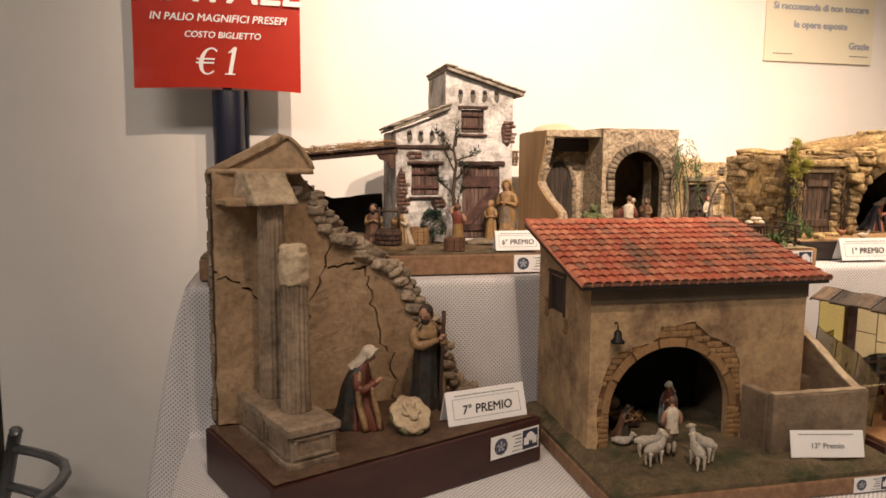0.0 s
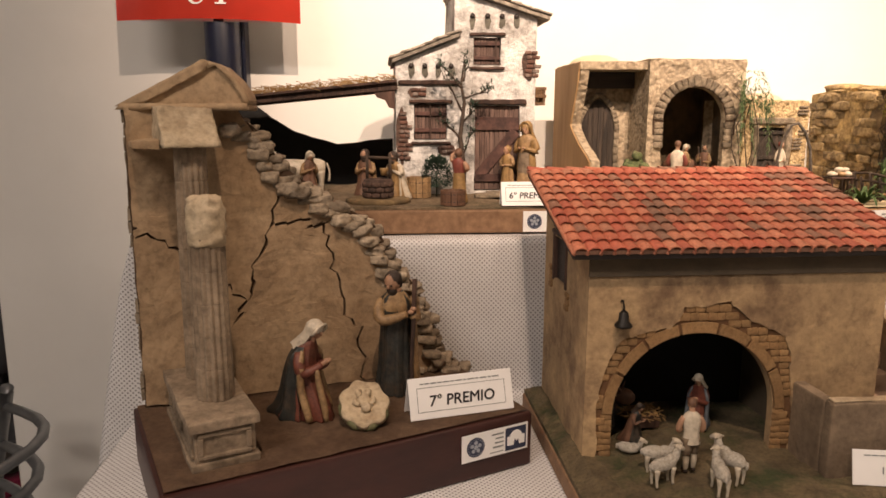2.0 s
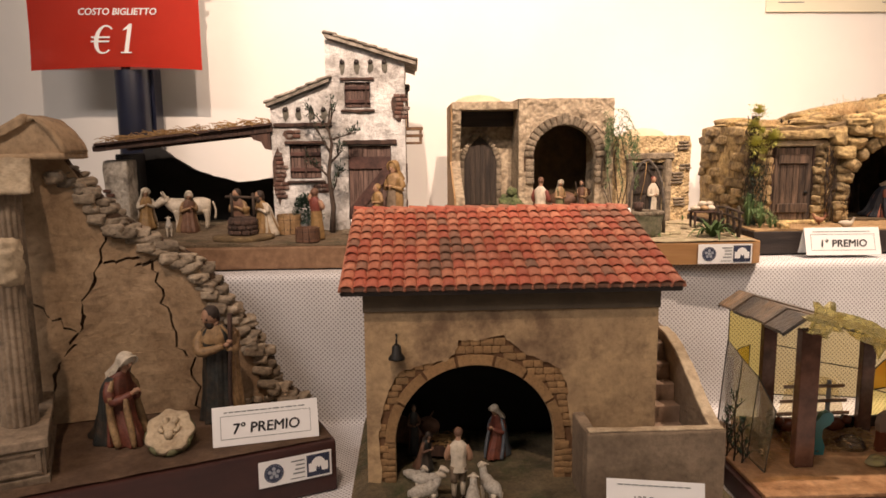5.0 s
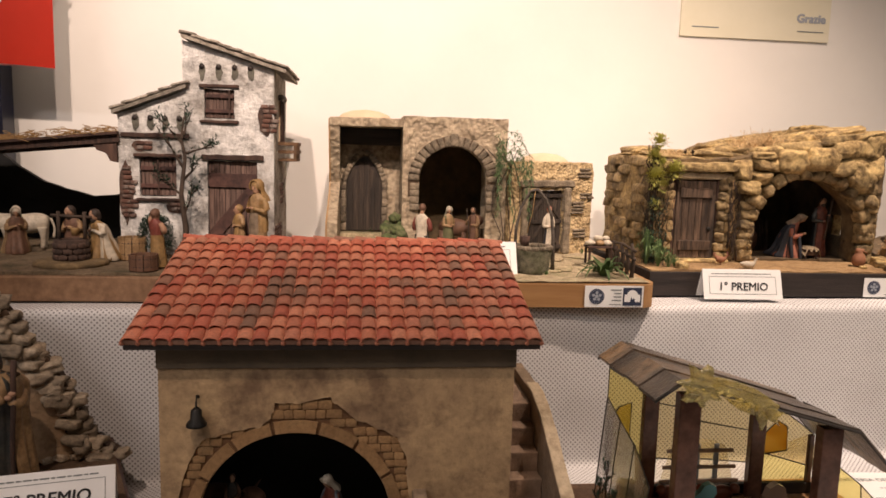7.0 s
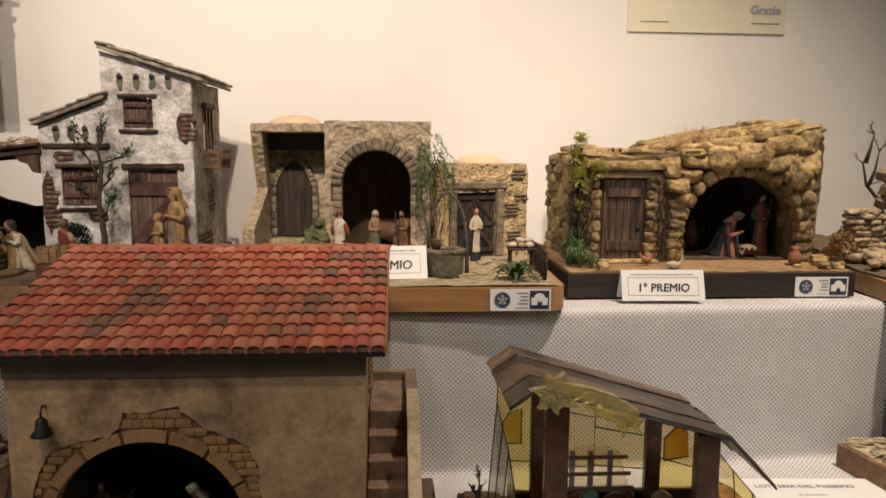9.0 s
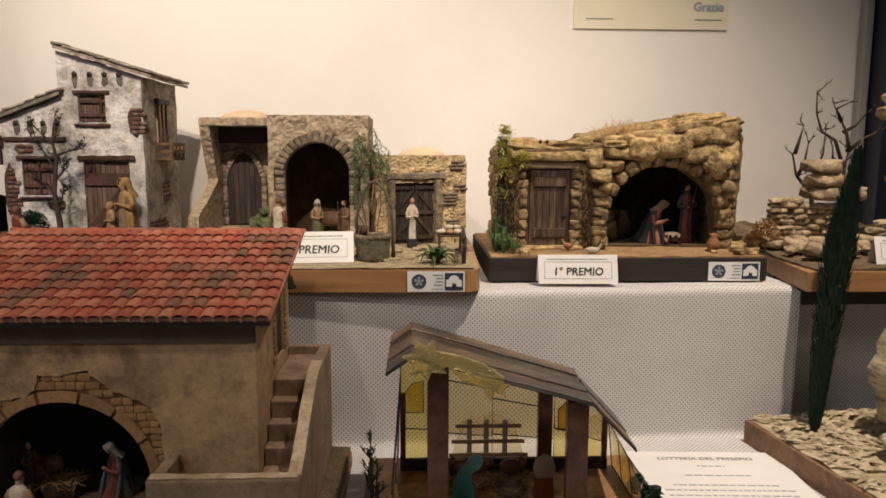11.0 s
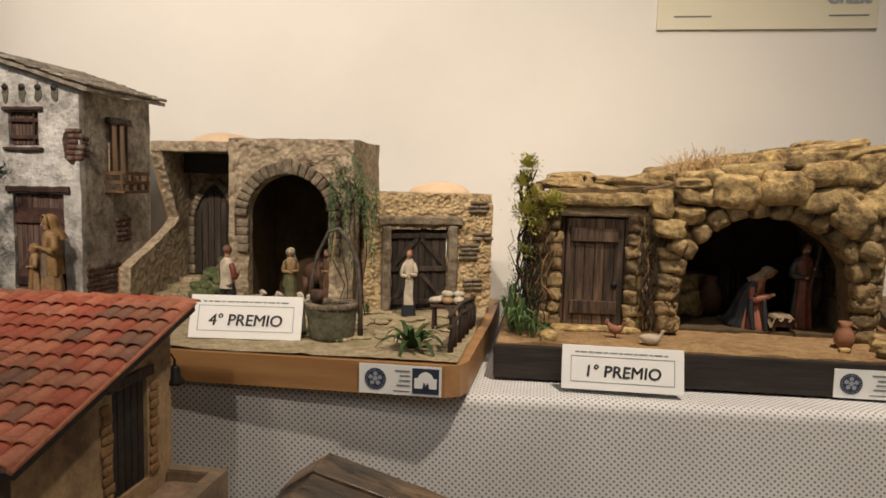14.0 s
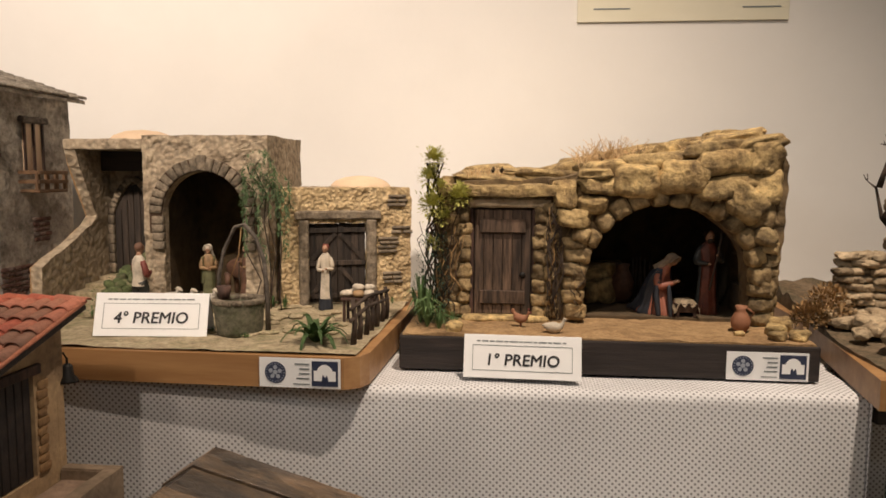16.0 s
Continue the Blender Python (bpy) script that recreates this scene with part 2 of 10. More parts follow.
M_EARTH = mat("ground_earth", (0.10, 0.07, 0.04), (0.21, 0.15, 0.092), 60, 0.95, 0.9, 260, (0.045, 0.045, 0.02), 22, 0.65, wash=0.5)
# The shed's black paint; also stands in for shade inside the models.
M_BLACK = mat("black_paint_and_shade", (0.008, 0.008, 0.008), (0.014, 0.013, 0.012), 40, 0.9, 0.3)
M_WHITEPL = mat("plaster_white", (0.50, 0.485, 0.46), (0.76, 0.745, 0.72), 26, 0.92, 1.0, 80, (0.125, 0.103, 0.078), 11, 0.85, bdist=0.006, wash=0.40)
M_GREYPL = mat("plaster_grey", (0.27, 0.235, 0.19), (0.62, 0.57, 0.48), 34, 0.92, 1.0, 110, (0.11, 0.092, 0.07), 22, 0.75, bdist=0.006, wash=0.45)
M_DKWOOD = mat("wood_dark", (0.028, 0.014, 0.010), (0.112, 0.058, 0.040), 140, 0.8, 0.7, 260, (0.014, 0.009, 0.007), 70, 0.75, stretch=(1, 1, 0.12), rnd=0.25, wash=0.5)
M_SHUT = mat("wood_shutter", (0.060, 0.032, 0.026), (0.235, 0.150, 0.120), 120, 0.85, 0.8, 240, (0.028, 0.017, 0.013), 60, 0.7, stretch=(1, 1, 0.10), rnd=0.2, wash=0.5)
M_PLANK = mat("wood_umber", (0.034, 0.020, 0.012), (0.165, 0.104, 0.068), 130, 0.8, 0.8, 260, (0.016, 0.011, 0.008), 60, 0.7, stretch=(1, 1, 0.10), rnd=0.25, wash=0.5)
M_BATTEN = mat("wood_batten", (0.042, 0.018, 0.014), (0.120, 0.056, 0.044), 110, 0.8, 0.7, 220, (0.020, 0.011, 0.009), 60, 0.6, stretch=(0.3, 1, 0.3), rnd=0.15, wash=0.45)
M_GREYWOOD = mat("wood_grey", (0.075, 0.06, 0.047), (0.21, 0.175, 0.14), 120, 0.85, 0.7, 260, (0.04, 0.03, 0.022), 50, 0.7, rnd=0.2, wash=0.5, stretch=(0.25, 1, 1))
M_BRICKK = mat("brick_dark_brown", (0.040, 0.024, 0.018), (0.115, 0.066, 0.048), 90, 0.9, 0.8, 220, (0.02, 0.014, 0.011), 40, 0.6, rnd=0.3, wash=0.5)
M_BRICKR = mat("brick_red", (0.070, 0.032, 0.022), (0.13, 0.062, 0.044), 90, 0.9, 0.5, 300, (0.36, 0.32, 0.28), 60, 0.55, rnd=0.25)
M_SLATE = mat("roof_slate", (0.17, 0.145, 0.115), (0.42, 0.375, 0.31), 90, 0.9, 0.8, 200, (0.08, 0.062, 0.045), 50, 0.7, rnd=0.3, wash=0.5)
M_BALC = mat("wood_balcony", (0.10, 0.055, 0.028), (0.22, 0.125, 0.062), 90, 0.8, 0.5, 200, (0.05, 0.028, 0.016), 50, 0.6, wash=0.4)
M_STRAW = mat("straw", (0.22, 0.12, 0.045), (0.40, 0.25, 0.10), 200, 0.85, 0.3)
M_STONEB = mat("plaster_stone", (0.285, 0.222, 0.150), (0.47, 0.385, 0.272), 60, 0.92, 0.8, 200, (0.165, 0.118, 0.074), 22, 0.5, bdist=0.0045, wash=0.36, pebble=170)
M_STONEY = mat("plaster_yellow", (0.36, 0.255, 0.125), (0.62, 0.475, 0.275), 90, 0.92, 1.0, 240, (0.20, 0.13, 0.062), 30, 0.5, bdist=0.0045, wash=0.36, pebble=240)
M_VOUSS = mat("stone_grey", (0.123, 0.099, 0.070), (0.290, 0.233, 0.163), 110, 0.9, 0.9, 240, (0.07, 0.054, 0.038), 50, 0.6, rnd=0.25, wash=0.45)
M_DOME = mat("plaster_peach", (0.58, 0.42, 0.28), (0.68, 0.52, 0.36), 30, 0.85, 0.2, 200)
M_WELL = mat("stone_well", (0.095, 0.092, 0.06), (0.21, 0.19, 0.13), 90, 0.92, 0.9, 200, (0.05, 0.065, 0.022), 30, 0.75, wash=0.45)
M_PAVE = mat("paving", (0.30, 0.235, 0.145), (0.52, 0.43, 0.28), 90, 0.9, 0.9, 260, (0.15, 0.15, 0.06), 30, 0.7, rnd=0.12, wash=0.45)
M_ROCKY = mat("rock_yellow", (0.235, 0.150, 0.060), (0.60, 0.437, 0.196), 45, 0.8, 1.0, 90, (0.10, 0.062, 0.028), 26, 0.75, rnd=0.22, bdist=0.006, wash=0.55)
M_ROCKB = mat("rock_brown", (0.175, 0.114, 0.050), (0.48, 0.350, 0.170), 60, 0.8, 1.0, 110, (0.075, 0.048, 0.024), 34, 0.75, rnd=0.35, bdist=0.005, wash=0.55)
M_PCORAL = mat("paint_coral", (0.26, 0.085, 0.052), (0.36, 0.135, 0.085), 70, 0.6, 0.2, 160, (0.14, 0.05, 0.03), 60, 0.4, wash=0.3)
M_ROCKT = mat("rock_tan", (0.30, 0.215, 0.125), (0.60, 0.475, 0.310), 40, 0.85, 0.9, 110, (0.13, 0.086, 0.045), 26, 0.7, rnd=0.25, bdist=0.005, wash=0.5)
# Dark brown that stands in for shade inside the great arch and the cave.
M_ROCKD = mat("rock_shade", (0.05, 0.034, 0.018), (0.12, 0.08, 0.04), 50, 0.95, 0.9, 200)
M_ROCKM = mat("rock_gap", (0.10, 0.066, 0.032), (0.24, 0.165, 0.082), 60, 0.95, 1.0, 160, (0.045, 0.032, 0.016), 40, 0.7, wash=0.5)
M_SAND = mat("ground_sand", (0.27, 0.165, 0.075), (0.45, 0.295, 0.145), 90, 0.95, 0.8, 300, (0.16, 0.092, 0.042), 24, 0.6, wash=0.4)
M_LEAF = mat("leaf_green", (0.045, 0.10, 0.028), (0.14, 0.215, 0.075), 90, 0.7, 0.1)
M_MOSSY = mat("stone_mossy", (0.055, 0.075, 0.026), (0.13, 0.155, 0.06), 60, 0.95, 0.9, 240, (0.22, 0.18, 0.115), 45, 0.7, rnd=0.2, wash=0.4)
M_IVY = mat("leaf_ivy", (0.028, 0.060, 0.018), (0.095, 0.145, 0.050), 90, 0.7, 0.1)
M_LEAFD = mat("leaf_dark", (0.012, 0.035, 0.022), (0.03, 0.06, 0.035), 60, 0.8, 0.2)
M_LEAFY = mat("leaf_yellow", (0.27, 0.275, 0.045), (0.50, 0.47, 0.13), 90, 0.8, 0.2)
M_DRY = mat("dry_grass", (0.50, 0.33, 0.16), (0.70, 0.51, 0.29), 80, 0.9, 0.1)
M_TWIG = mat("twig_brown", (0.03, 0.02, 0.014), (0.075, 0.05, 0.035), 90, 0.9, 0.3)
M_CYP = mat("cypress_green", (0.006, 0.020, 0.012), (0.016, 0.042, 0.022), 90, 0.85, 0.4)
M_BARK = mat("bark_chips", (0.34, 0.275, 0.165), (0.68, 0.59, 0.42), 70, 0.9, 0.6, 200, (0.22, 0.18, 0.095), 60, 0.6, wash=0.4)
M_CREAMR = mat("rock_cream", (0.44, 0.37, 0.24), (0.70, 0.61, 0.44), 45, 0.9, 1.0, 70, (0.26, 0.19, 0.09), 30, 0.6, bdist=0.007, wash=0.5, stretch=(0.6, 0.6, 2.2))
M_CREAMS = mat("stone_cream", (0.30, 0.22, 0.135), (0.58, 0.475, 0.325), 60, 0.9, 0.9, 140, (0.17, 0.115, 0.06), 35, 0.6, rnd=0.3, wash=0.45)
M_METAL = mat("iron_black", (0.015, 0.014, 0.013), (0.03, 0.028, 0.026), 60, 0.5, 0.2, metal=0.6)
M_CHROME = mat("chair_grey", (0.22, 0.225, 0.23), (0.28, 0.285, 0.29), 30, 0.4, 0.05, metal=0.7)
M_GLASSA = glass_mat("glass_amber", (0.87, 0.76, 0.46), 0.13)
M_GLASSY = glass_mat("glass_yellow", (0.94, 0.83, 0.36), 0.24)
M_GLASSO = glass_mat("glass_orange", (0.90, 0.62, 0.14), 0.38)
M_GLASSC = glass_mat("glass_clear", (0.95, 0.92, 0.82), 0.03)
M_GLASST = glass_mat("glass_teal", (0.05, 0.28, 0.30), 0.65)
M_GLASSB = glass_mat("glass_brown", (0.20, 0.055, 0.025), 0.6)
M_GLASSR = mat("glass_roof", (0.012, 0.009, 0.006), (0.097, 0.075, 0.058), 26, 0.30, 0.9, 90, (0.26, 0.165, 0.088), 9, 0.9, stretch=(0.35, 1, 1), rnd=0.5, wash=0.75)
M_HUTFL = mat("glass_floor", (0.22, 0.105, 0.045), (0.52, 0.300, 0.155), 45, 0.35, 0.5, 120, (0.14, 0.065, 0.030), 22, 0.6, wash=0.3)
M_GLASSW = glass_mat("glass_umber", (0.42, 0.30, 0.22), 0.45)
M_GLASSG = glass_mat("glass_grey", (0.42, 0.44, 0.46), 0.45)
M_STAIN = mat("stain_grey", (0.055, 0.052, 0.040), (0.17, 0.160, 0.130), 90, 0.95, 0.4, 160, wash=0.3)
M_GOLD = glass_mat("resin_gold", (0.93, 0.86, 0.50), 0.20)
M_MAHOG = mat("glass_post", (0.065, 0.026, 0.016), (0.15, 0.066, 0.040), 40, 0.25, 0.1, 80)
M_LEAD = mat("lead_line", (0.02, 0.018, 0.016), (0.035, 0.03, 0.027), 60, 0.5, 0.2)
M_SKIN = mat("paint_skin", (0.30, 0.165, 0.10), (0.38, 0.22, 0.14), 90, 0.6, 0.1)
M_HAIR = mat("paint_hair", (0.022, 0.014, 0.010), (0.045, 0.028, 0.019), 90, 0.7, 0.2, 160, wash=0.35)
M_CREAM = mat("paint_cream", (0.45, 0.39, 0.30), (0.58, 0.51, 0.41), 90, 0.65, 0.2, 160, wash=0.35)
M_PRED = mat("paint_red", (0.14, 0.032, 0.022), (0.20, 0.05, 0.035), 70, 0.6, 0.2, 160, wash=0.35)
M_PWINE = mat("paint_wine", (0.10, 0.024, 0.015), (0.19, 0.058, 0.034), 70, 0.55, 0.2, 160, (0.06, 0.03, 0.02), 50, 0.6, wash=0.4)
M_PBLUE = mat("paint_blue", (0.012, 0.015, 0.022), (0.025, 0.029, 0.040), 70, 0.6, 0.2, 160, wash=0.35)
M_PTEAL = mat("paint_slate", (0.012, 0.014, 0.013), (0.038, 0.040, 0.036), 70, 0.5, 0.3, 160, (0.075, 0.045, 0.026), 40, 0.5, wash=0.4)
M_PSLATE = mat("paint_slate_blue", (0.060, 0.072, 0.085), (0.115, 0.130, 0.145), 70, 0.6, 0.2, 160, wash=0.35)
M_PTAN = mat("paint_tan", (0.22, 0.130, 0.060), (0.37, 0.24, 0.12), 70, 0.6, 0.2, 160, (0.12, 0.065, 0.03), 50, 0.6, wash=0.4)
M_PBROWN = mat("paint_brown", (0.10, 0.05, 0.03), (0.17, 0.085, 0.05), 70, 0.65, 0.2, 160, wash=0.35)
M_PGOLD = mat("paint_ochre", (0.212, 0.123, 0.043), (0.306, 0.187, 0.076), 70, 0.6, 0.2, 160, wash=0.4)
M_PGREEN = mat("paint_green", (0.09, 0.09, 0.04), (0.15, 0.145, 0.07), 70, 0.65, 0.2, 160, wash=0.35)
M_WOOL = mat("wool_white", (0.36, 0.325, 0.27), (0.52, 0.48, 0.41), 160, 0.9, 0.9, 420, wash=0.4)
M_POT = mat("terracotta", (0.22, 0.09, 0.045), (0.33, 0.15, 0.08), 80, 0.7, 0.3)
M_MAGENTA = mat("fabric_magenta", (0.22, 0.012, 0.045), (0.28, 0.02, 0.06), 30, 0.9, 0.2)
M_TWOOD = mat("table_wood", (0.24, 0.13, 0.06), (0.32, 0.18, 0.09), 20, 0.5, 0.05)

# ---- building helpers ----
from mathutils import geometry

RNG = random.Random(7)


def thing(name, x, y, z, rz=0, label="", category="", group="", kind=""):
    ob = new(name)
    ob.empty_display_size = 0.02
    ob.matrix_world = pose(x, y, z, 0, 0, rz)
    return tagged(ob, label, category, group, kind)


def world_of(ob):
    m = ob.matrix_basis.copy()
    while ob.parent:
        ob = ob.parent
        m = ob.matrix_basis @ m
    return m


def finish(name, bm, smooth=False):
    bmesh.ops.recalc_face_normals(bm, faces=bm.faces)
    me = bpy.data.meshes.new(name)
    bm.to_mesh(me)
    bm.free()
    if smooth:
        for p in me.polygons:
            p.use_smooth = True
    return me


def part(name, bm, material, parent=None, label="", smooth=False, local=False, kind=""):
    """One mesh under a thing or part; bm is in the world's metres, or in the parent's own with local."""
    if parent is not None and not local:
        bmesh.ops.transform(bm, matrix=world_of(parent).inverted(), verts=bm.verts)
    ob = new(name, finish(name, bm, smooth))
    for m in material if isinstance(material, (list, tuple)) else (material,):
        ob.data.materials.append(m)
    if parent is not None:
        ob.parent = parent
    return tagged(ob, label, kind=kind)


def piece(name, mesh, parent, m, inv=None):
    """An object on a shared mesh at the world pose m."""
    ob = new(name, mesh)
    ob.parent = parent
    ob.matrix_basis = (inv if inv is not None else world_of(parent).inverted()) @ m
    return ob


def solo(name, bm, material, label, category, group="", kind="", smooth=False):
    """A thing of one mesh, its origin at the middle of its foot."""
    lo = [min(v.co[i] for v in bm.verts) for i in range(3)]
    hi = [max(v.co[i] for v in bm.verts) for i in range(3)]
    o = Vector(((lo[0] + hi[0]) / 2, (lo[1] + hi[1]) / 2, lo[2]))
    bmesh.ops.translate(bm, vec=-o, verts=bm.verts)
    ob = new(name, finish(name, bm, smooth))
    for m in material if isinstance(material, (list, tuple)) else (material,):
        ob.data.materials.append(m)
    ob.location = o
    return tagged(ob, label, category, group, kind)


def B():
    return bmesh.new()


def box(bm, x0, x1, y0, y1, z0, z1, m=None, mi=0):
    t = Matrix.Translation(((x0 + x1) / 2, (y0 + y1) / 2, (z0 + z1) / 2)) @ Matrix.Diagonal((x1 - x0, y1 - y0, z1 - z0, 1))
    r = bmesh.ops.create_cube(bm, size=1, matrix=(m or Matrix()) @ t)
    if mi:
        for f in {f for v in r["verts"] for f in v.link_faces}:
            f.material_index = mi
    return r["verts"]


def bevel(bm, w, seg=1, angle=0.5):
    ed = [e for e in bm.edges if len(e.link_faces) == 2 and e.calc_face_angle(0) > angle]
    bmesh.ops.bevel(bm, geom=ed, offset=w, segments=seg, affect="EDGES", profile=0.6)
    return bm


def rbox(x0, x1, y0, y1, z0, z1, w=0.002, seg=2, m=None):
    bm = B()
    box(bm, x0, x1, y0, y1, z0, z1, m)
    return bevel(bm, w, seg)


def prism(bm, pts, a, b, axis="y", m=None, mi=0):
    """A polygon of (x, z) drawn out from a to b along y (or of (y, z) along x, (x, y) along z)."""
    def at(p, d):
        v = {"y": (p[0], d, p[1]), "x": (d, p[0], p[1]), "z": (p[0], p[1], d)}[axis]
        return (m or Matrix()) @ Vector(v)
    lo, hi = [bm.verts.new(at(p, a)) for p in pts], [bm.verts.new(at(p, b)) for p in pts]
    if len(pts) > 4:
        tris = geometry.tessellate_polygon([[Vector((p[0], p[1], 0)) for p in pts]])
        fs = [bm.faces.new([lo[i] for i in t]) for t in tris] + [bm.faces.new([hi[i] for i in t[::-1]]) for t in tris]
    else:
        fs = [bm.faces.new(lo), bm.faces.new(hi[::-1])]
    for i in range(len(pts)):
        j = (i + 1) % len(pts)
        fs.append(bm.faces.new((lo[i], hi[i], hi[j], lo[j])))
    for f in fs:
        f.material_index = mi
    return lo + hi


def arch(cx, half, z0, spring, top, n=14):
    """Points of an arched opening from its right foot over the top to its left foot."""
    p = [(cx + half, z0)]
    for i in range(n + 1):
        a = math.pi * i / n
        p.append((cx + half * math.cos(a), spring + (top - spring) * math.sin(a)))
    return p + [(cx - half, z0)]


def tube(bm, pts, radii, n=6, mi=0, cap=True):
    """A round rod through points, with a radius at each."""
    rings, pts = [], [Vector(p) for p in pts]
    if isinstance(radii, (int, float)):
        radii = [radii] * len(pts)
    up = Vector((0.13, 0.31, 0.94))
    for i, p in enumerate(pts):
        d = (pts[min(i + 1, len(pts) - 1)] - pts[max(i - 1, 0)]).normalized()
        u = d.cross(up)
        if u.length < 0.05:
            u = d.cross(Vector((1, 0.2, 0)))
        u.normalize()
        v = d.cross(u)
        rings.append([bm.verts.new(p + radii[i] * (math.cos(2 * math.pi * k / n) * u + math.sin(2 * math.pi * k / n) * v)) for k in range(n)])
    fs = []
    for a, b in zip(rings, rings[1:]):
        for k in range(n):
            fs.append(bm.faces.new((a[k], a[(k + 1) % n], b[(k + 1) % n], b[k])))
    if cap:
        fs += [bm.faces.new(rings[0][::-1]), bm.faces.new(rings[-1])]
    for f in fs:
        f.material_index = mi
        f.smooth = True


def lathe(bm, prof, n=16, m=None, wave=0.0, k=7, ph=0.0, mi=0, a0=0.0, a1=2 * math.pi, sx=1.0, sy=1.0):
    """Turns a profile of (radius, height, dx, dy) round an upright axis, with folds; an arc from a0 to a1 where it is not whole."""
    whole = abs(a1 - a0 - 2 * math.pi) < 1e-6
    cnt = n if whole else n + 1
    rings = []
    for row in prof:
        r, z = row[0], row[1]
        dx, dy = (row[2], row[3]) if len(row) > 2 else (0, 0)
        ring = []
        for i in range(cnt):
            a = a0 + (a1 - a0) * i / n
            rr = r * (1 + wave * math.sin(k * a + ph + z * 40))
            ring.append(bm.verts.new((m or Matrix()) @ Vector((dx + rr * sx * math.cos(a), dy + rr * sy * math.sin(a), z))))
        rings.append(ring)
    fs = []
    for a, b in zip(rings, rings[1:]):
        for i in range(n):
            j = (i + 1) % cnt
            fs.append(bm.faces.new((a[i], a[j], b[j], b[i])))
    if whole:
        fs += [bm.faces.new(rings[0][::-1]), bm.faces.new(rings[-1])]
    for f in fs:
        f.material_index = mi
        f.smooth = True


def ball(bm, c, r, m=None, u=10, v=7, mi=0, rough=0.0, freq=60):
    t = (m or Matrix()) @ Matrix.Translation(c) @ Matrix.Diagonal((*((r, r, r) if isinstance(r, (int, float)) else r), 1))
    res = bmesh.ops.create_uvsphere(bm, u_segments=u, v_segments=v, radius=1, matrix=t)
    for f in {f for w in res["verts"] for f in w.link_faces}:
        f.material_index, f.smooth = mi, True
    if rough:
        for w in res["verts"]:
            w.co += noise.noise_vector(w.co * freq) * rough


def wobble(bm, amp, freq, keep=None):
    for v in bm.verts:
        if keep is None or keep(v.co):
            v.co += noise.noise_vector(v.co * freq) * amp
    return bm


def fine(bm, size, amp, freq, keep=None):
    """Cuts long edges down to size and roughens the surface."""
    for _ in range(6):
        ed = [e for e in bm.edges if e.calc_length() > size]
        if not ed:
            break
        bmesh.ops.subdivide_edges(bm, edges=ed, cuts=1, use_grid_fill=True)
        bmesh.ops.triangulate(bm, faces=[f for f in bm.faces if len(f.verts) > 4])
    return wobble(bm, amp, freq, keep)


def stone_mesh(name, seed, material, round_=0.3, rough=0.10, cuts=0):
    """A worn block of unit size."""
    bm = B()
    bmesh.ops.create_cube(bm, size=1)
    bmesh.ops.bevel(bm, geom=list(bm.edges), offset=round_, segments=1, affect="EDGES")
    if cuts:
        bmesh.ops.subdivide_edges(bm, edges=list(bm.edges), cuts=cuts, use_grid_fill=True)
    for v in bm.verts:
        o = Vector((seed * 3.1, seed * 1.7, 0))
        v.co += noise.noise_vector(v.co * 1.7 + o) * rough
        if cuts:
            v.co += noise.noise_vector(v.co * 4.5 + o) * rough * 0.5
    me = finish(name, bm, not cuts)
    me.materials.append(material)
    return me


def pebble_mesh(name, seed, material, rough=0.12, box_=0.35, sub=2, facet=False):
    """A rounded river stone of unit size."""
    bm = B()
    bmesh.ops.create_icosphere(bm, subdivisions=sub, radius=0.5)
    o = Vector((seed * 3.1, seed * 1.7, 0))
    for v in bm.verts:
        k = max(abs(c) for c in v.co)
        v.co *= 1 + box_ * (0.5 / k - 1)
        v.co += noise.noise_vector(v.co * 2.2 + o) * rough + noise.noise_vector(v.co * 5.5 + o) * rough * 0.35
    me = finish(name, bm, not facet)
    me.materials.append(material)
    return me


def scatter_leaf(bm, p, d, length, width, mi=0, droop=0.0):
    """One leaf blade from p along d, folded along its rib."""
    d = Vector(d).normalized()
    s = d.cross(Vector((0, 0, 1)))
    if s.length < 0.05:
        s = Vector((1, 0, 0))
    s.normalize()
    up = s.cross(d)
    p = Vector(p)
    mid = p + d * length * 0.5 + up * length * 0.06
    tip = p + d * length - Vector((0, 0, droop * length))
    a = [bm.verts.new(q) for q in (p, mid + s * width / 2, tip, mid - s * width / 2, mid - up * width * 0.15)]
    for f in ((0, 1, 4), (1, 2, 4), (2, 3, 4), (3, 0, 4)):
        bm.faces.new([a[i] for i in f]).material_index = mi


def rnd(a, b):
    return RNG.uniform(a, b)


def T(x, y, z):
    return Matrix.Translation((x, y, z))


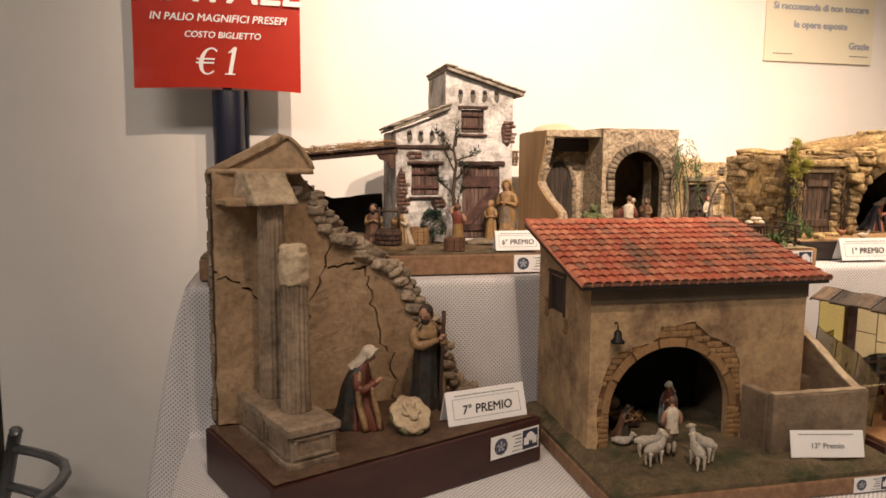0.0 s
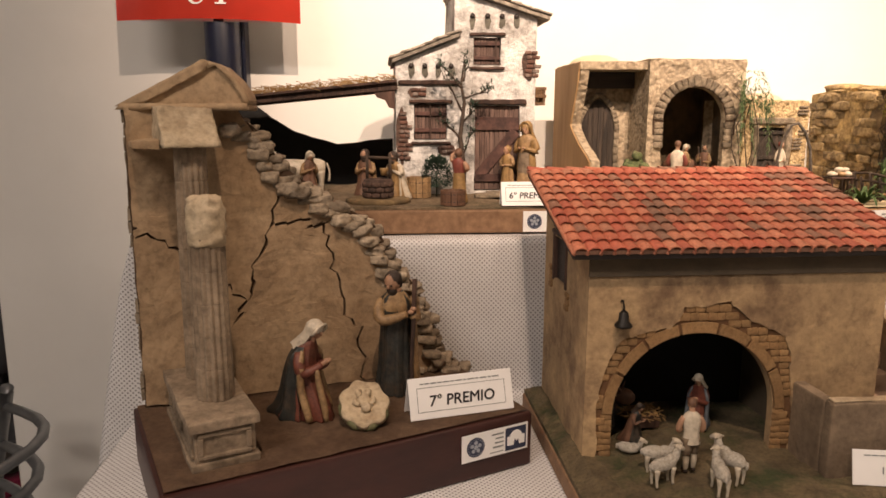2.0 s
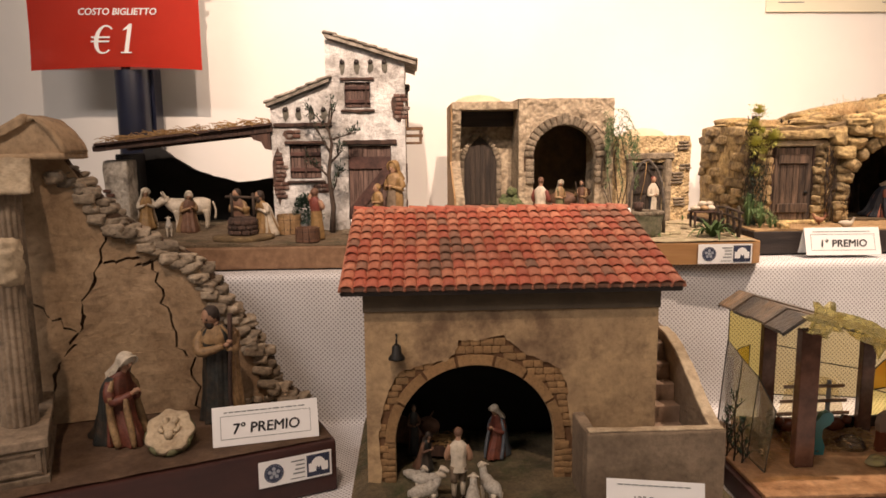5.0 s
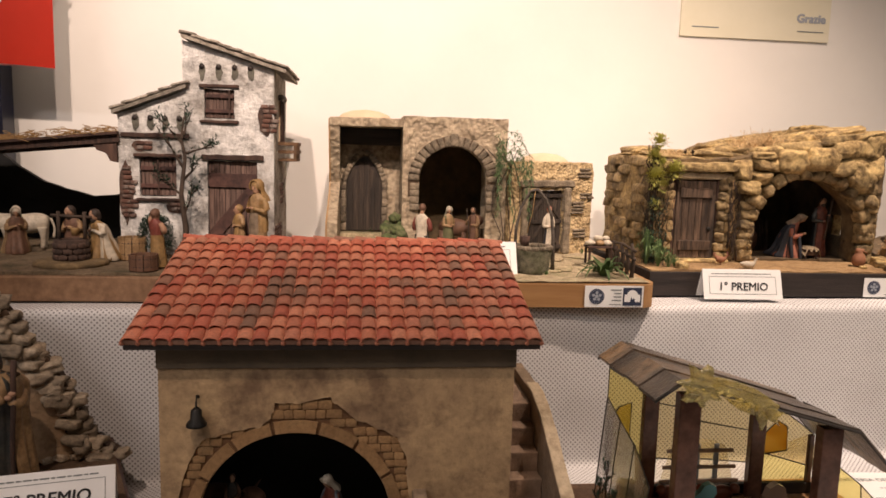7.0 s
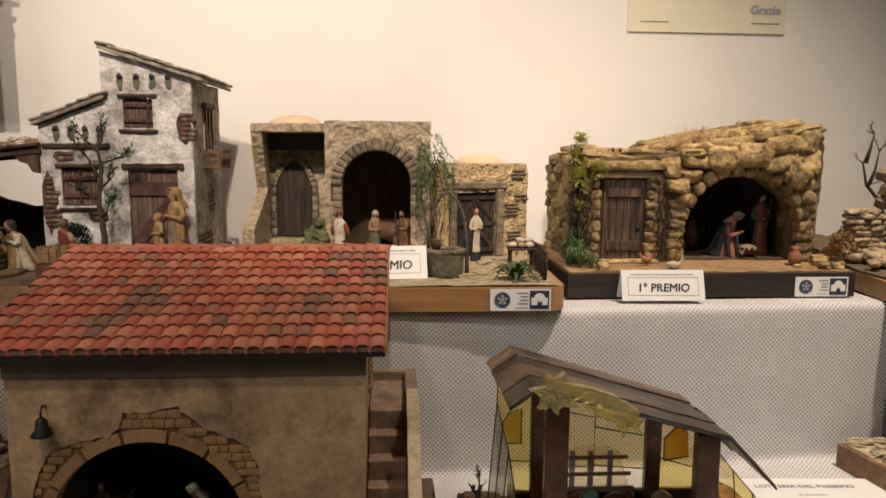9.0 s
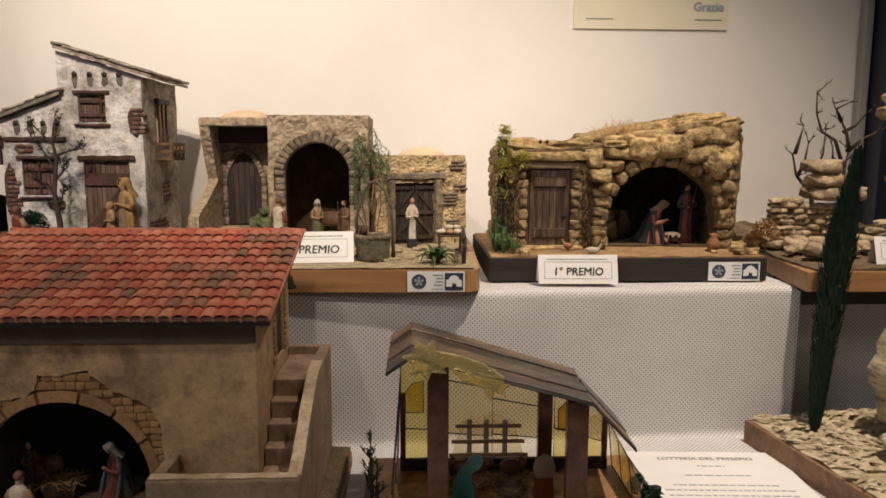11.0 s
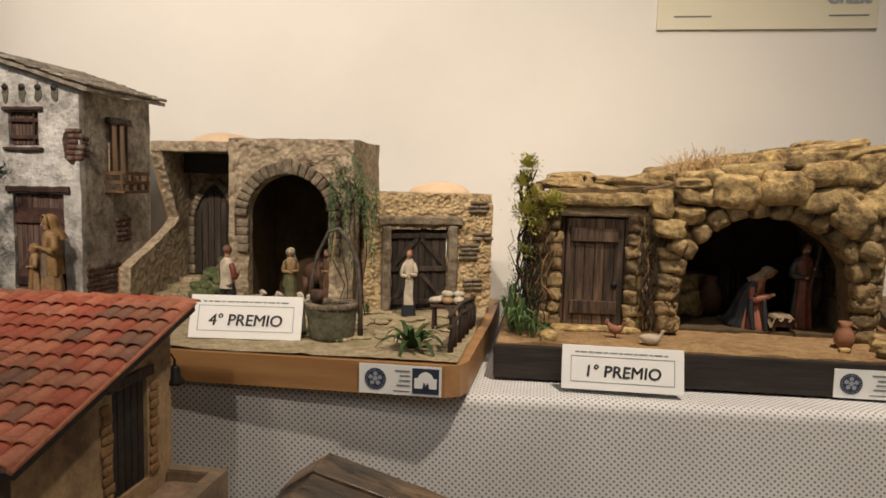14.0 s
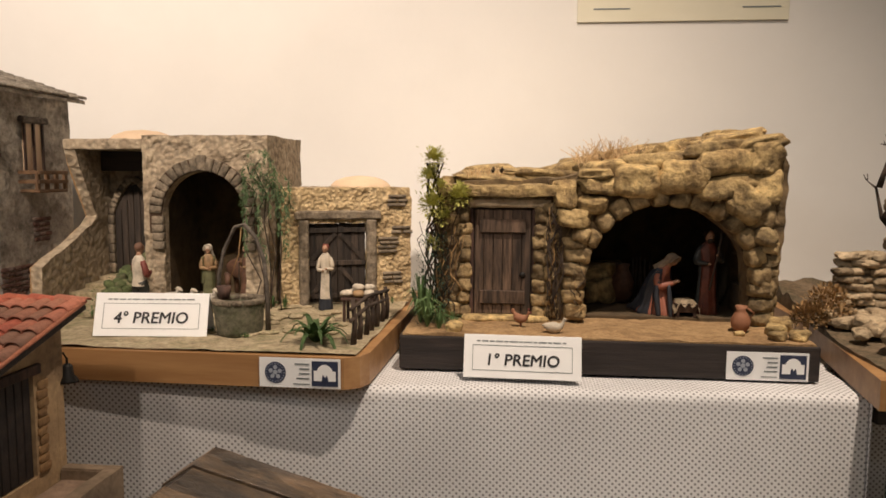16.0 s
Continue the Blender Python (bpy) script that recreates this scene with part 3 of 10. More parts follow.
def lettering(name, text, m, size, material, parent, align="LEFT", bold=0.0, shear=0.0):
    """Words in the built-in font as a flat mesh; m puts its x along the line and its y up the letters."""
    c = bpy.data.curves.new(name, "FONT")
    c.body, c.size, c.align_x, c.offset, c.shear, c.fill_mode, c.resolution_u = text, size, align, 0.0, shear, "FRONT", 3
    tmp = bpy.data.objects.new("tmp", c)
    scene.collection.objects.link(tmp)
    me = bpy.data.meshes.new_from_object(tmp.evaluated_get(bpy.context.evaluated_depsgraph_get()))
    bpy.data.objects.remove(tmp)
    bpy.data.curves.remove(c)
    if bold:
        bm = B()
        for k, (dx, dy) in enumerate(((-1, 0), (1, 0), (0, 0.7), (0, -0.7), (0, 0))):
            n0 = len(bm.verts)
            bm.from_mesh(me)
            bm.verts.ensure_lookup_table()
            for v in bm.verts[n0:]:
                v.co += Vector((dx * bold, dy * bold, 0.00003 * k))
        bm.to_mesh(me)
        bm.free()
    me.materials.clear()
    me.materials.append(material)
    ob = new(name, me)
    ob.parent = parent
    ob.matrix_basis = world_of(parent).inverted() @ m
    return ob


def bar(bm, m, x0, x1, y0, y1, t=0.0003):
    box(bm, x0, x1, y0, y1, 0, t, m)

# ---- the room ----
TABLE, RISER, WALL_Y = 0.805, 1.024, 1.575


def slab(name, x0, x1, y0, y1, z0, z1, material, label=""):
    return solo(name, rbox(x0, x1, y0, y1, z0, z1, 0.004, 1), material, label or "plain painted wall", "wall", kind="structure")


slab("wall_back", -0.575, 3.6, WALL_Y, WALL_Y + 0.14, 0, 2.75, M_WALL, "smooth cream-white painted wall behind the tables")
slab("wall_lintel", -1.75, -0.577, WALL_Y, WALL_Y + 0.14, 2.2, 2.75, M_WALL)
slab("wall_back_left", -3.4, -1.753, WALL_Y, WALL_Y + 0.14, 0, 2.75, M_WALL)
slab("wall_left", -3.54, -3.402, -3.4, 4.4, 0, 2.75, M_WALL)
slab("wall_right", 3.602, 3.74, -3.4, 4.4, 0, 2.75, M_WALL)
slab("wall_front", -3.54, 3.74, -3.54, -3.402, 0, 2.75, M_WALL)
slab("wall_far", -3.54, 3.74, 4.402, 4.54, 0, 2.75, M_WALL)
solo("floor", rbox(-3.6, 3.8, -3.6, 4.6, -0.1, -0.001, 0.003, 1), M_FLOOR, "dark brown stone floor", "floor", kind="structure")
solo("ceiling", rbox(-3.6, 3.8, -3.6, 4.6, 2.751, 2.85, 0.003, 1), M_WALL, "plain white ceiling", "ceiling", kind="structure")


def sheet(name, rows, parent, cols):
    """A cloth through a profile, cols along it; rows: list of lists of points. Its UV is its own length in metres."""
    bm = B()
    uvl = bm.loops.layers.uv.new("UVMap")
    grid, uvs = [], []
    for i, row in enumerate(rows):
        grid.append([bm.verts.new(p) for p in row])
    us = [[0.0] * len(r) for r in rows]
    vs = [[0.0] * len(r) for r in rows]
    for i, r in enumerate(rows):
        for j in range(len(r)):
            if j:
                us[i][j] = us[i][j - 1] + (Vector(r[j]) - Vector(r[j - 1])).length
            if i:
                vs[i][j] = vs[i - 1][j] + (Vector(r[j]) - Vector(rows[i - 1][j])).length
    for i in range(len(rows) - 1):
        for j in range(len(rows[0]) - 1):
            f = bm.faces.new((grid[i][j], grid[i][j + 1], grid[i + 1][j + 1], grid[i + 1][j]))
            f.smooth = True
            for l, (a, b) in zip(f.loops, ((i, j), (i, j + 1), (i + 1, j + 1), (i + 1, j))):
                l[uvl].uv = (us[a][b], vs[a][b])
    me = bpy.data.meshes.new(name)
    bm.to_mesh(me)
    bm.free()
    ob = new(name, me)
    me.materials.append(M_CLOTH)
    ob.parent = parent
    return ob


def smooth_line(pts, step):
    out = [Vector(pts[0])]
    for a, b in zip(pts, pts[1:]):
        a, b = Vector(a), Vector(b)
        n = max(1, round((b - a).length / step))
        out += [a.lerp(b, k / n) for k in range(1, n + 1)]
    return out


def cloth_rows(profile, x0, x1, nx, sag=0.0, seed=0.0, skew=0.0):
    rows = []
    for y, z in profile:
        row = []
        for j in range(nx + 1):
            x = x0 + (x1 - x0) * j / nx
            n = noise.noise(Vector((x * 5 + seed, y * 6, z * 5))) * sag
            w = min(1, max(0, (y - 0.9) / 0.15)) * min(1, max(0, (1.56 - y) / 0.35))
            row.append((x, y + n * 0.6 + skew * (x - 1.38) * w, z + n * 0.35 - (sag * 0.3 if sag else 0)))
        rows.append(row)
    return rows


def rounded(pts, r, n=5):
    """Rounds the corners of a (y, z) line."""
    out = [pts[0]]
    for a, b, c in zip(pts, pts[1:], pts[2:]):
        a, b, c = Vector(a), Vector(b), Vector(c)
        p, q = b + (a - b).normalized() * r, b + (c - b).normalized() * r
        out += [tuple((p.lerp(b, t)).lerp(b.lerp(q, t), t)) for t in [k / n for k in range(n + 1)]]
    return out + [pts[-1]]


trestle = thing("display_table", 1.2, 0.85, 0, 0, "long display table with a raised back step", "table")
part("tabletop", rbox(-0.13, 2.7, 0.50, 1.56, TABLE - 0.035, TABLE - 0.006, 0.003), M_TWOOD, trestle)
part("back_step", rbox(-0.128, 1.372, 1.125, 1.56, TABLE - 0.004, RISER - 0.006, 0.003), M_TWOOD, trestle)
part("back_step", rbox(1.376, 2.7, 1.235, 1.56, TABLE - 0.004, RISER - 0.008, 0.003), M_TWOOD, trestle)
for lx in (-0.08, 1.25, 2.62):
    for ly in (0.55, 1.5):
        part("leg", rbox(lx - 0.025, lx + 0.025, ly - 0.025, ly + 0.025, 0, TABLE - 0.037, 0.003, 1), M_CHROME, trestle)

cloth = thing("tablecloth", 1.2, 0.8, TABLE, 0, "white perforated anti-slip netting laid over table and step", "tablecloth")
front = [(0.49, 0.25), (0.49, TABLE), (1.112, TABLE + 0.001), (1.115, RISER), (1.562, RISER + 0.001)]
line = smooth_line([(p[0], p[1], 0) for p in rounded(front, 0.012)], 0.03)
ob = sheet("netting", cloth_rows([(p[0], p[1]) for p in line], -0.14, 1.382, 60, 0.004, 0.0, 0.045), cloth, 0)
ob.matrix_parent_inverse = world_of(cloth).inverted()
front2 = [(0.49, 0.25), (0.49, TABLE), (1.222, TABLE + 0.001), (1.225, RISER - 0.002), (1.562, RISER - 0.001)]
line = smooth_line([(p[0], p[1], 0) for p in rounded(front2, 0.012)], 0.03)
ob = sheet("netting", cloth_rows([(p[0], p[1]) for p in line], 1.383, 2.72, 50, 0.004, 9.0), cloth, 0)
ob.matrix_parent_inverse = world_of(cloth).inverted()
# the turned end of the step between the two levels of the cloth
rows = [[(1.383 + 0.0, 1.112 + 0.114 * k / 6, TABLE + (RISER - TABLE - 0.006) * j / 8) for k in range(7)] for j in range(9)]
ob = sheet("netting", rows, cloth, 0)
ob.matrix_parent_inverse = world_of(cloth).inverted()


def end_drape(y0, y1, ztop, zbot, flare, seed):
    rows = []
    for i in range(15):
        t = i / 14
        row = []
        f = flare * t ** 0.8
        for j in range(8):
            row.append((-0.135 - (f + 0.004) * (j / 8) ** 0.8, y0 - 0.003 - 0.004 * t - 0.10 * f * math.sin(math.pi * j / 8), ztop + (zbot - ztop) * t))
        for j in range(17):
            y = y0 + (y1 - y0) * j / 16
            fold = math.sin(j * 0.9 + seed) * 0.012 * t + noise.noise(Vector((y * 9, t * 3, seed))) * 0.008 * t
            row.append((-0.139 - f + fold * min(1, j / 4), y, ztop + (zbot - ztop) * t + (0.0015 if i else 0)))
        rows.append(row)
    ob = sheet("netting", rows, cloth, 0)
    ob.matrix_parent_inverse = world_of(cloth).inverted()


end_drape(1.050, 1.56, RISER, 0.42, 0.11, 0.4)
end_drape(0.50, 1.13, TABLE, 0.2, 0.10, 2.2)

# ---- poster on its pole, wall sheet, second pole ----
stand = thing("sign_pole", -0.105, 1.50, 0, 0, "dark navy painted metal pole holding a poster", "pole")
bm = B()
tube(bm, [(-0.105, 1.495, 0), (-0.105, 1.495, 2.4)], 0.031, 20)
part("pole", bm, M_NAVY, stand)
bm = B()
box(bm, -0.075, -0.068, 1.50, 1.545, 0, 2.4)
part("edge_strip", bevel(bm, 0.002), M_NAVY, stand)
bm = B()
lathe(bm, [(0.13, 0.0), (0.13, 0.012), (0.035, 0.03)], 24, T(-0.105, 1.43, 0))
part("foot", bm, M_NAVY, stand)
poster = thing("poster", -0.118, 1.455, 1.33, 0, "bright red paper notice with white serif lettering", "poster")
bm = B()
uvw = []
for i in range(13):
    z = 1.336 + 0.44 * i / 12
    row = []
    for j in range(15):
        u = j / 14
        x = -0.272 + 0.307 * u
        curl = 0.005 * max(0, 1 - i / 1.5) * max(0, 1 - u * 5) + 0.006 * math.sin(math.pi * u)
        row.append(bm.verts.new((x, 1.458 - curl + 0.006, z + 0.006 * math.sin(math.pi * u) * (1 - i / 12))))
    uvw.append(row)
for i in range(12):
    for j in range(14):
        bm.faces.new((uvw[i][j], uvw[i][j + 1], uvw[i + 1][j + 1], uvw[i + 1][j]))
bmesh.ops.solidify(bm, geom=list(bm.faces), thickness=0.0006)
part("paper", bm, M_RED, poster)
bm = B()
box(bm, -0.271, 0.034, 1.4655, 1.4662, 1.338, 1.774)
part("backing", bm, M_PAPER, poster, "white paper back")
up = Matrix.Rotation(radians(90), 4, "X")


def wall_text(name, text, x, y, z, size, material, parent, align="CENTER", shear=0.0, bold=0.0):
    return lettering(name, text, T(x, y, z) @ up, size, material, parent, align, bold, shear)


# the price in slanted serif figures: a round sign with two bars, and a one on a foot
ITAL = T(-0.118, 1.4568, 1.366) @ Matrix(((1, 0, 0.20, 0), (0, 1, 0, 0), (0, 0, 1, 0), (0, 0, 0, 1)))
bm = B()
ring_ = []
for k in range(25):
    a = radians(48 + 264 * k / 24)
    t = 0.0034 + 0.0048 * abs(math.sin((a - radians(180)) * 0.5 + math.pi / 2)) ** 3
    ring_.append(((-0.0225 + 0.0185 * math.cos(a), 0.0245 + 0.0255 * math.sin(a)), (-0.0225 + (0.0185 - t) * math.cos(a), 0.0245 + (0.0255 - 0.6 * t) * math.sin(a))))
for (o0_, i0_), (o1_, i1_) in zip(ring_, ring_[1:]):
    prism(bm, [o0_, o1_, i1_, i0_], -0.0004, 0.0, "y", ITAL)
part("currency_sign", bm, M_PRINT, poster)
bm = B()
for z in (0.0195, 0.0268):
    box(bm, -0.0462, -0.0130, -0.0010, -0.0005, z, z + 0.0032, ITAL)
part("currency_bar", bm, M_PRINT, poster)
bm = B()
box(bm, 0.0160, 0.0235, -0.0004, 0.0, 0.0, 0.0490, ITAL)
box(bm, 0.0100, 0.0295, -0.0010, -0.0005, 0.0, 0.0026, ITAL)
prism(bm, [(0.0075, 0.0400), (0.0160, 0.0425), (0.0160, 0.0491), (0.0235, 0.0491), (0.0235, 0.0520), (0.0180, 0.0520)], -0.0010, -0.0005, "y", ITAL)
part("figure_one", bm, M_PRINT, poster)
wall_text("lettering", "COSTO BIGLIETTO", -0.110, 1.4568, 1.434, 0.0165, M_PRINT, poster, shear=0.2, bold=0.0004)
wall_text("lettering", "IN PALIO MAGNIFICI PRESEPI", -0.116, 1.4568, 1.464, 0.0195, M_PRINT, poster, shear=0.2, bold=0.0004)
wall_text("lettering", "NATALE", -0.118, 1.4568, 1.500, 0.085, M_PRINT, poster, shear=0.2, bold=0.0015)

notice = thing("wall_notice", 1.30, 1.57, 1.455, 0, "cream paper notice with grey print on the wall", "notice")
part("paper", rbox(1.144, 1.452, 1.5712, 1.5746, 1.4555, 1.672, 0.0004, 1), M_PARCH, notice)
m = T(0, 1.5709, 0) @ up
for x0, x1 in ((1.168, 1.222), (1.385, 1.440)):
    bm = B()
    bar(bm, m, x0, x1, 1.4735, 1.4755)
    part("print", bm, M_INKG, notice)
for txt, x, z in (("Si raccomanda di non toccare", 1.298, 1.580), ("le opere esposte", 1.298, 1.538), ("Grazie", 1.412, 1.492)):
    wall_text("lettering", txt, x, 1.5706, z, 0.0225, M_INKL, notice, bold=0.0014)

pillar = thing("wall_pillar", 1.85, 1.52, 0, 0, "dark navy painted pillar against the wall", "pillar", kind="structure")
part("shaft", rbox(1.740, 2.0, 1.50, 1.573, 0, 2.74, 0.01, 3), M_NAVY, pillar)
part("side_strip", rbox(1.720, 1.738, 1.552, 1.573, 0, 2.74, 0.004, 2), M_STRIP, pillar, "smooth grey edge strip")


# ---- chairs and table beyond the wall's end ----
def cafe_chair(x, y, rz, label):
    c = thing("chair", x, y, 0, rz, label, "chair")
    c.scale = (0.9, 0.9, 0.88)
    for sx in (-0.2, 0.2):
        bm = B()
        tube(bm, [(sx, -0.2, 0), (sx, -0.19, 0.42), (sx, -0.2, 0.44)], 0.011, 10)
        part("leg", bm, M_CHROME, c, local=True)
        bm = B()
        tube(bm, [(sx, 0.24, 0), (sx, 0.19, 0.44), (sx, 0.20, 0.62), (sx * 0.99, 0.235, 0.79), (sx * 0.96, 0.238, 0.80)], 0.013, 12)
        part("back_post", bm, M_CHROME, c, local=True)
    bm = B()
    box(bm, -0.2, 0.2, -0.21, 0.19, 0.43, 0.452)
    part("seat", bevel(bm, 0.008, 3), M_DARK, c, local=True)
    for z in (0.60, 0.68, 0.76):
        bm = B()
        pts = [(-0.197 + 0.394 * k / 8, 0.20 + (z - 0.6) * 0.2 + 0.11 * math.sin(math.pi * k / 8), z + 0.012 * math.sin(math.pi * k / 8)) for k in range(9)]
        tube(bm, pts, 0.010, 8)
        part("back_slat", bm, M_CHROME, c, local=True)
    return c


cafe_chair(-0.67, 1.20, -79, "grey tubular metal chair with curved back slats")
far_table = thing("far_table", -1.35, 2.6, 0, 0, "wood-topped table in the dark room beyond", "table")
part("tabletop", rbox(-2.0, -0.72, 2.3, 2.9, 0.74, 0.77, 0.004), M_TWOOD, far_table)
for lx in (-1.95, -0.78):
    for ly in (2.35, 2.85):
        part("leg", rbox(lx - 0.02, lx + 0.02, ly - 0.02, ly + 0.02, 0, 0.738, 0.002, 1), M_DARK, far_table)
c2 = cafe_chair(-0.95, 1.98, 20, "grey tubular metal chair by the far table")
coat = thing("dark_coat", -0.96, 2.07, 0.46, 0, "dark cloth coat hung over a chair back", "coat")
bm = B()
box(bm, -1.09, -0.83, 2.02, 2.12, 0.46, 0.86)
part("body", fine(bm, 0.04, 0.02, 9), M_DARK, coat, smooth=True)
for x in (-1.135, -0.830):
    bm = B()
    tube(bm, [(x + 0.02, 2.06, 0.84), (x + 0.01, 2.04, 0.72), (x + 0.015, 2.03, 0.60), (x + 0.02, 2.03, 0.52)], [0.045, 0.042, 0.038, 0.036], 12)
    part("sleeve", wobble(bm, 0.012, 14), M_DARK, coat, smooth=True)
bm = B()
tube(bm, [(-1.06, 2.01, 0.85), (-0.96, 1.995, 0.83), (-0.86, 2.01, 0.85)], [0.02, 0.026, 0.02], 10)
part("collar", wobble(bm, 0.006, 20), M_DARK, coat, smooth=True)
bm = B()
box(bm, -0.95, -0.70, 1.74, 1.92, 0.0, 0.30)
fine(bm, 0.06, 0.03, 7)
solo("magenta_bag", bm, M_MAGENTA, "magenta fabric bag standing on the floor", "bag", smooth=True)

# ---- prize cards and base labels ----
def prize_card(x, y, z, w, h, rz, text, label, tent=True, size=0.42, lean=18, font_z=0.30, shear=0.0, mid=True):
    """A folded card: its front foot starts at x, y and runs w along rz."""
    c = thing("prize_card", x, y, z, rz, label, "card", "prize cards")
    f = pose(0, 0, 0.0005, 90 - lean, 0, 0)
    bm = B()
    box(bm, 0, w, 0, h, -0.0008, 0, f)
    part("front_panel", bevel(bm, 0.0002), M_PAPER, c, local=True)
    bm = B()
    if tent:
        d = h * math.sin(radians(lean))
        k = T(0, 2 * d + 0.001, 0) @ pose(0, 0, 0.0005, 90 + lean, 0, 0)
        box(bm, 0, w, 0, h, 0, 0.0008, k)
    else:
        d = h * math.sin(radians(lean))
        box(bm, w * 0.4, w * 0.6, d + 0.004, d + 0.006, 0, h * 0.6)
    part("back_panel", bevel(bm, 0.0002), M_PAPER, c, local=True)
    if mid:
        bm = B()
        a, b2, b3, t = w * 0.075, h * 0.17, h * 0.76, 0.0005
        for r in ((a, w - a, b2, b2 + t), (a, w - a, b3 - t, b3), (a, a + t, b2, b3), (w - a - t, w - a, b2, b3)):
            box(bm, r[0], r[1], r[2], r[3], 0.0001, 0.0004, f)
        part("border", bm, M_INKG, c, local=True)
    bm = B()
    x = w * 0.11
    while x < w * 0.86:
        l = w * (0.03 + 0.05 * (0.5 + 0.5 * math.sin(x * 900)))
        box(bm, x, min(x + l, w * 0.89), h * 0.835, h * 0.865, 0.0001, 0.0004, f)
        x += l + w * 0.012
    part("print", bm, M_INKG, c, local=True)
    if text:
        lettering("lettering", text, world_of(c) @ f @ T(w / 2, h * font_z, 0.0006), h * size, M_INK if mid else M_INKG, c, "CENTER", h * size * 0.021, shear)
    return c


def base_label(parent, m, w=0.077, h=0.028):
    """A printed sticker: a round seal, lines of small print and a blue picture; m: x along, y up, z out."""
    s = B()
    box(s, 0, w, 0, h, 0.0002, 0.0008, m)
    st = part("label_sticker", s, M_PAPER, parent, "white printed label")
    bm = B()
    prism(bm, [(h * 0.36 * math.cos(k * 0.2618), h * 0.36 * math.sin(k * 0.2618)) for k in range(24)], 0.0009, 0.0013, "z", m @ T(h * 0.55, h * 0.5, 0))
    part("seal", bm, M_INKB, st)
    bm = B()
    for q in range(6):
        dx, dy, rr = (0, 0, 0.085) if q == 5 else (0.165 * math.cos(q * 1.2566 + 0.3), 0.165 * math.sin(q * 1.2566 + 0.3), 0.075)
        prism(bm, [(h * (dx + rr * math.cos(k * 0.7854)), h * (dy + rr * math.sin(k * 0.7854))) for k in range(8)], 0.0014, 0.0016, "z", m @ T(h * 0.55, h * 0.51, 0))
    part("seal_mark", bm, M_INKL, st)
    bm = B()
    for k in range(20):
        a = k * 0.31416
        box(bm, -h * 0.012, h * 0.012, h * 0.285, h * 0.325, 0.0014, 0.0016, m @ T(h * 0.55, h * 0.5, 0) @ pose(0, 0, 0, 0, 0, math.degrees(a)))
    part("seal_lines", bm, M_INKL, st)
    bm = B()
    for k, (l0, l1) in enumerate(((0.44, 0.62), (0.50, 0.62), (0.49, 0.62), (0.46, 0.62))):
        box(bm, w * l0, w * l1, h * (0.78 - 0.16 * k), h * (0.82 - 0.16 * k) + 0.0003, 0.0009, 0.0012, m)
    box(bm, w * 0.42, w * 0.62, h * 0.12, h * 0.15, 0.0009, 0.0012, m)
    part("print", bm, M_INKG, st)
    bm = B()
    box(bm, w * 0.65, w * 0.97, h * 0.08, h * 0.92, 0.0009, 0.0013, m)
    part("picture", bm, M_INKB, st)
    bm = B()
    prism(bm, [(w * a, h * b) for a, b in ((0.675, 0.26), (0.945, 0.26), (0.945, 0.60), (0.905, 0.60), (0.89, 0.70), (0.85, 0.79), (0.81, 0.82), (0.77, 0.79), (0.73, 0.70), (0.715, 0.60), (0.675, 0.60))], 0.0014, 0.0017, "z", m)
    part("picture_house", bm, M_PAPER, st)
    bm = B()
    prism(bm, [(w * a, h * b) for a, b in ((0.775, 0.26), (0.78, 0.40), (0.792, 0.48), (0.805, 0.42), (0.815, 0.36), (0.825, 0.42), (0.838, 0.46), (0.85, 0.38), (0.855, 0.26))], 0.0018, 0.0020, "z", m)
    part("picture_mark", bm, M_INKB, st)
    return st


def label_frame(x, y, z, rz=0):
    return pose(x, y, z, 90, 0, rz)


# ---- figurines: each one plain mesh ----
def spline(rows, n):
    """Rows of numbers, drawn out to n smooth rows."""
    out = []
    last = len(rows) - 1
    for i in range(n):
        s = last * i / (n - 1)
        k = min(int(s), last - 1)
        t = s - k
        p0, p1, p2, p3 = rows[max(k - 1, 0)], rows[k], rows[k + 1], rows[min(k + 2, last)]
        out.append([0.5 * (2 * b + (c - a) * t + (2 * a - 5 * b + 4 * c - d) * t * t + (3 * b - a - 3 * c + d) * t ** 3) for a, b, c, d in zip(p0, p1, p2, p3)])
    return out


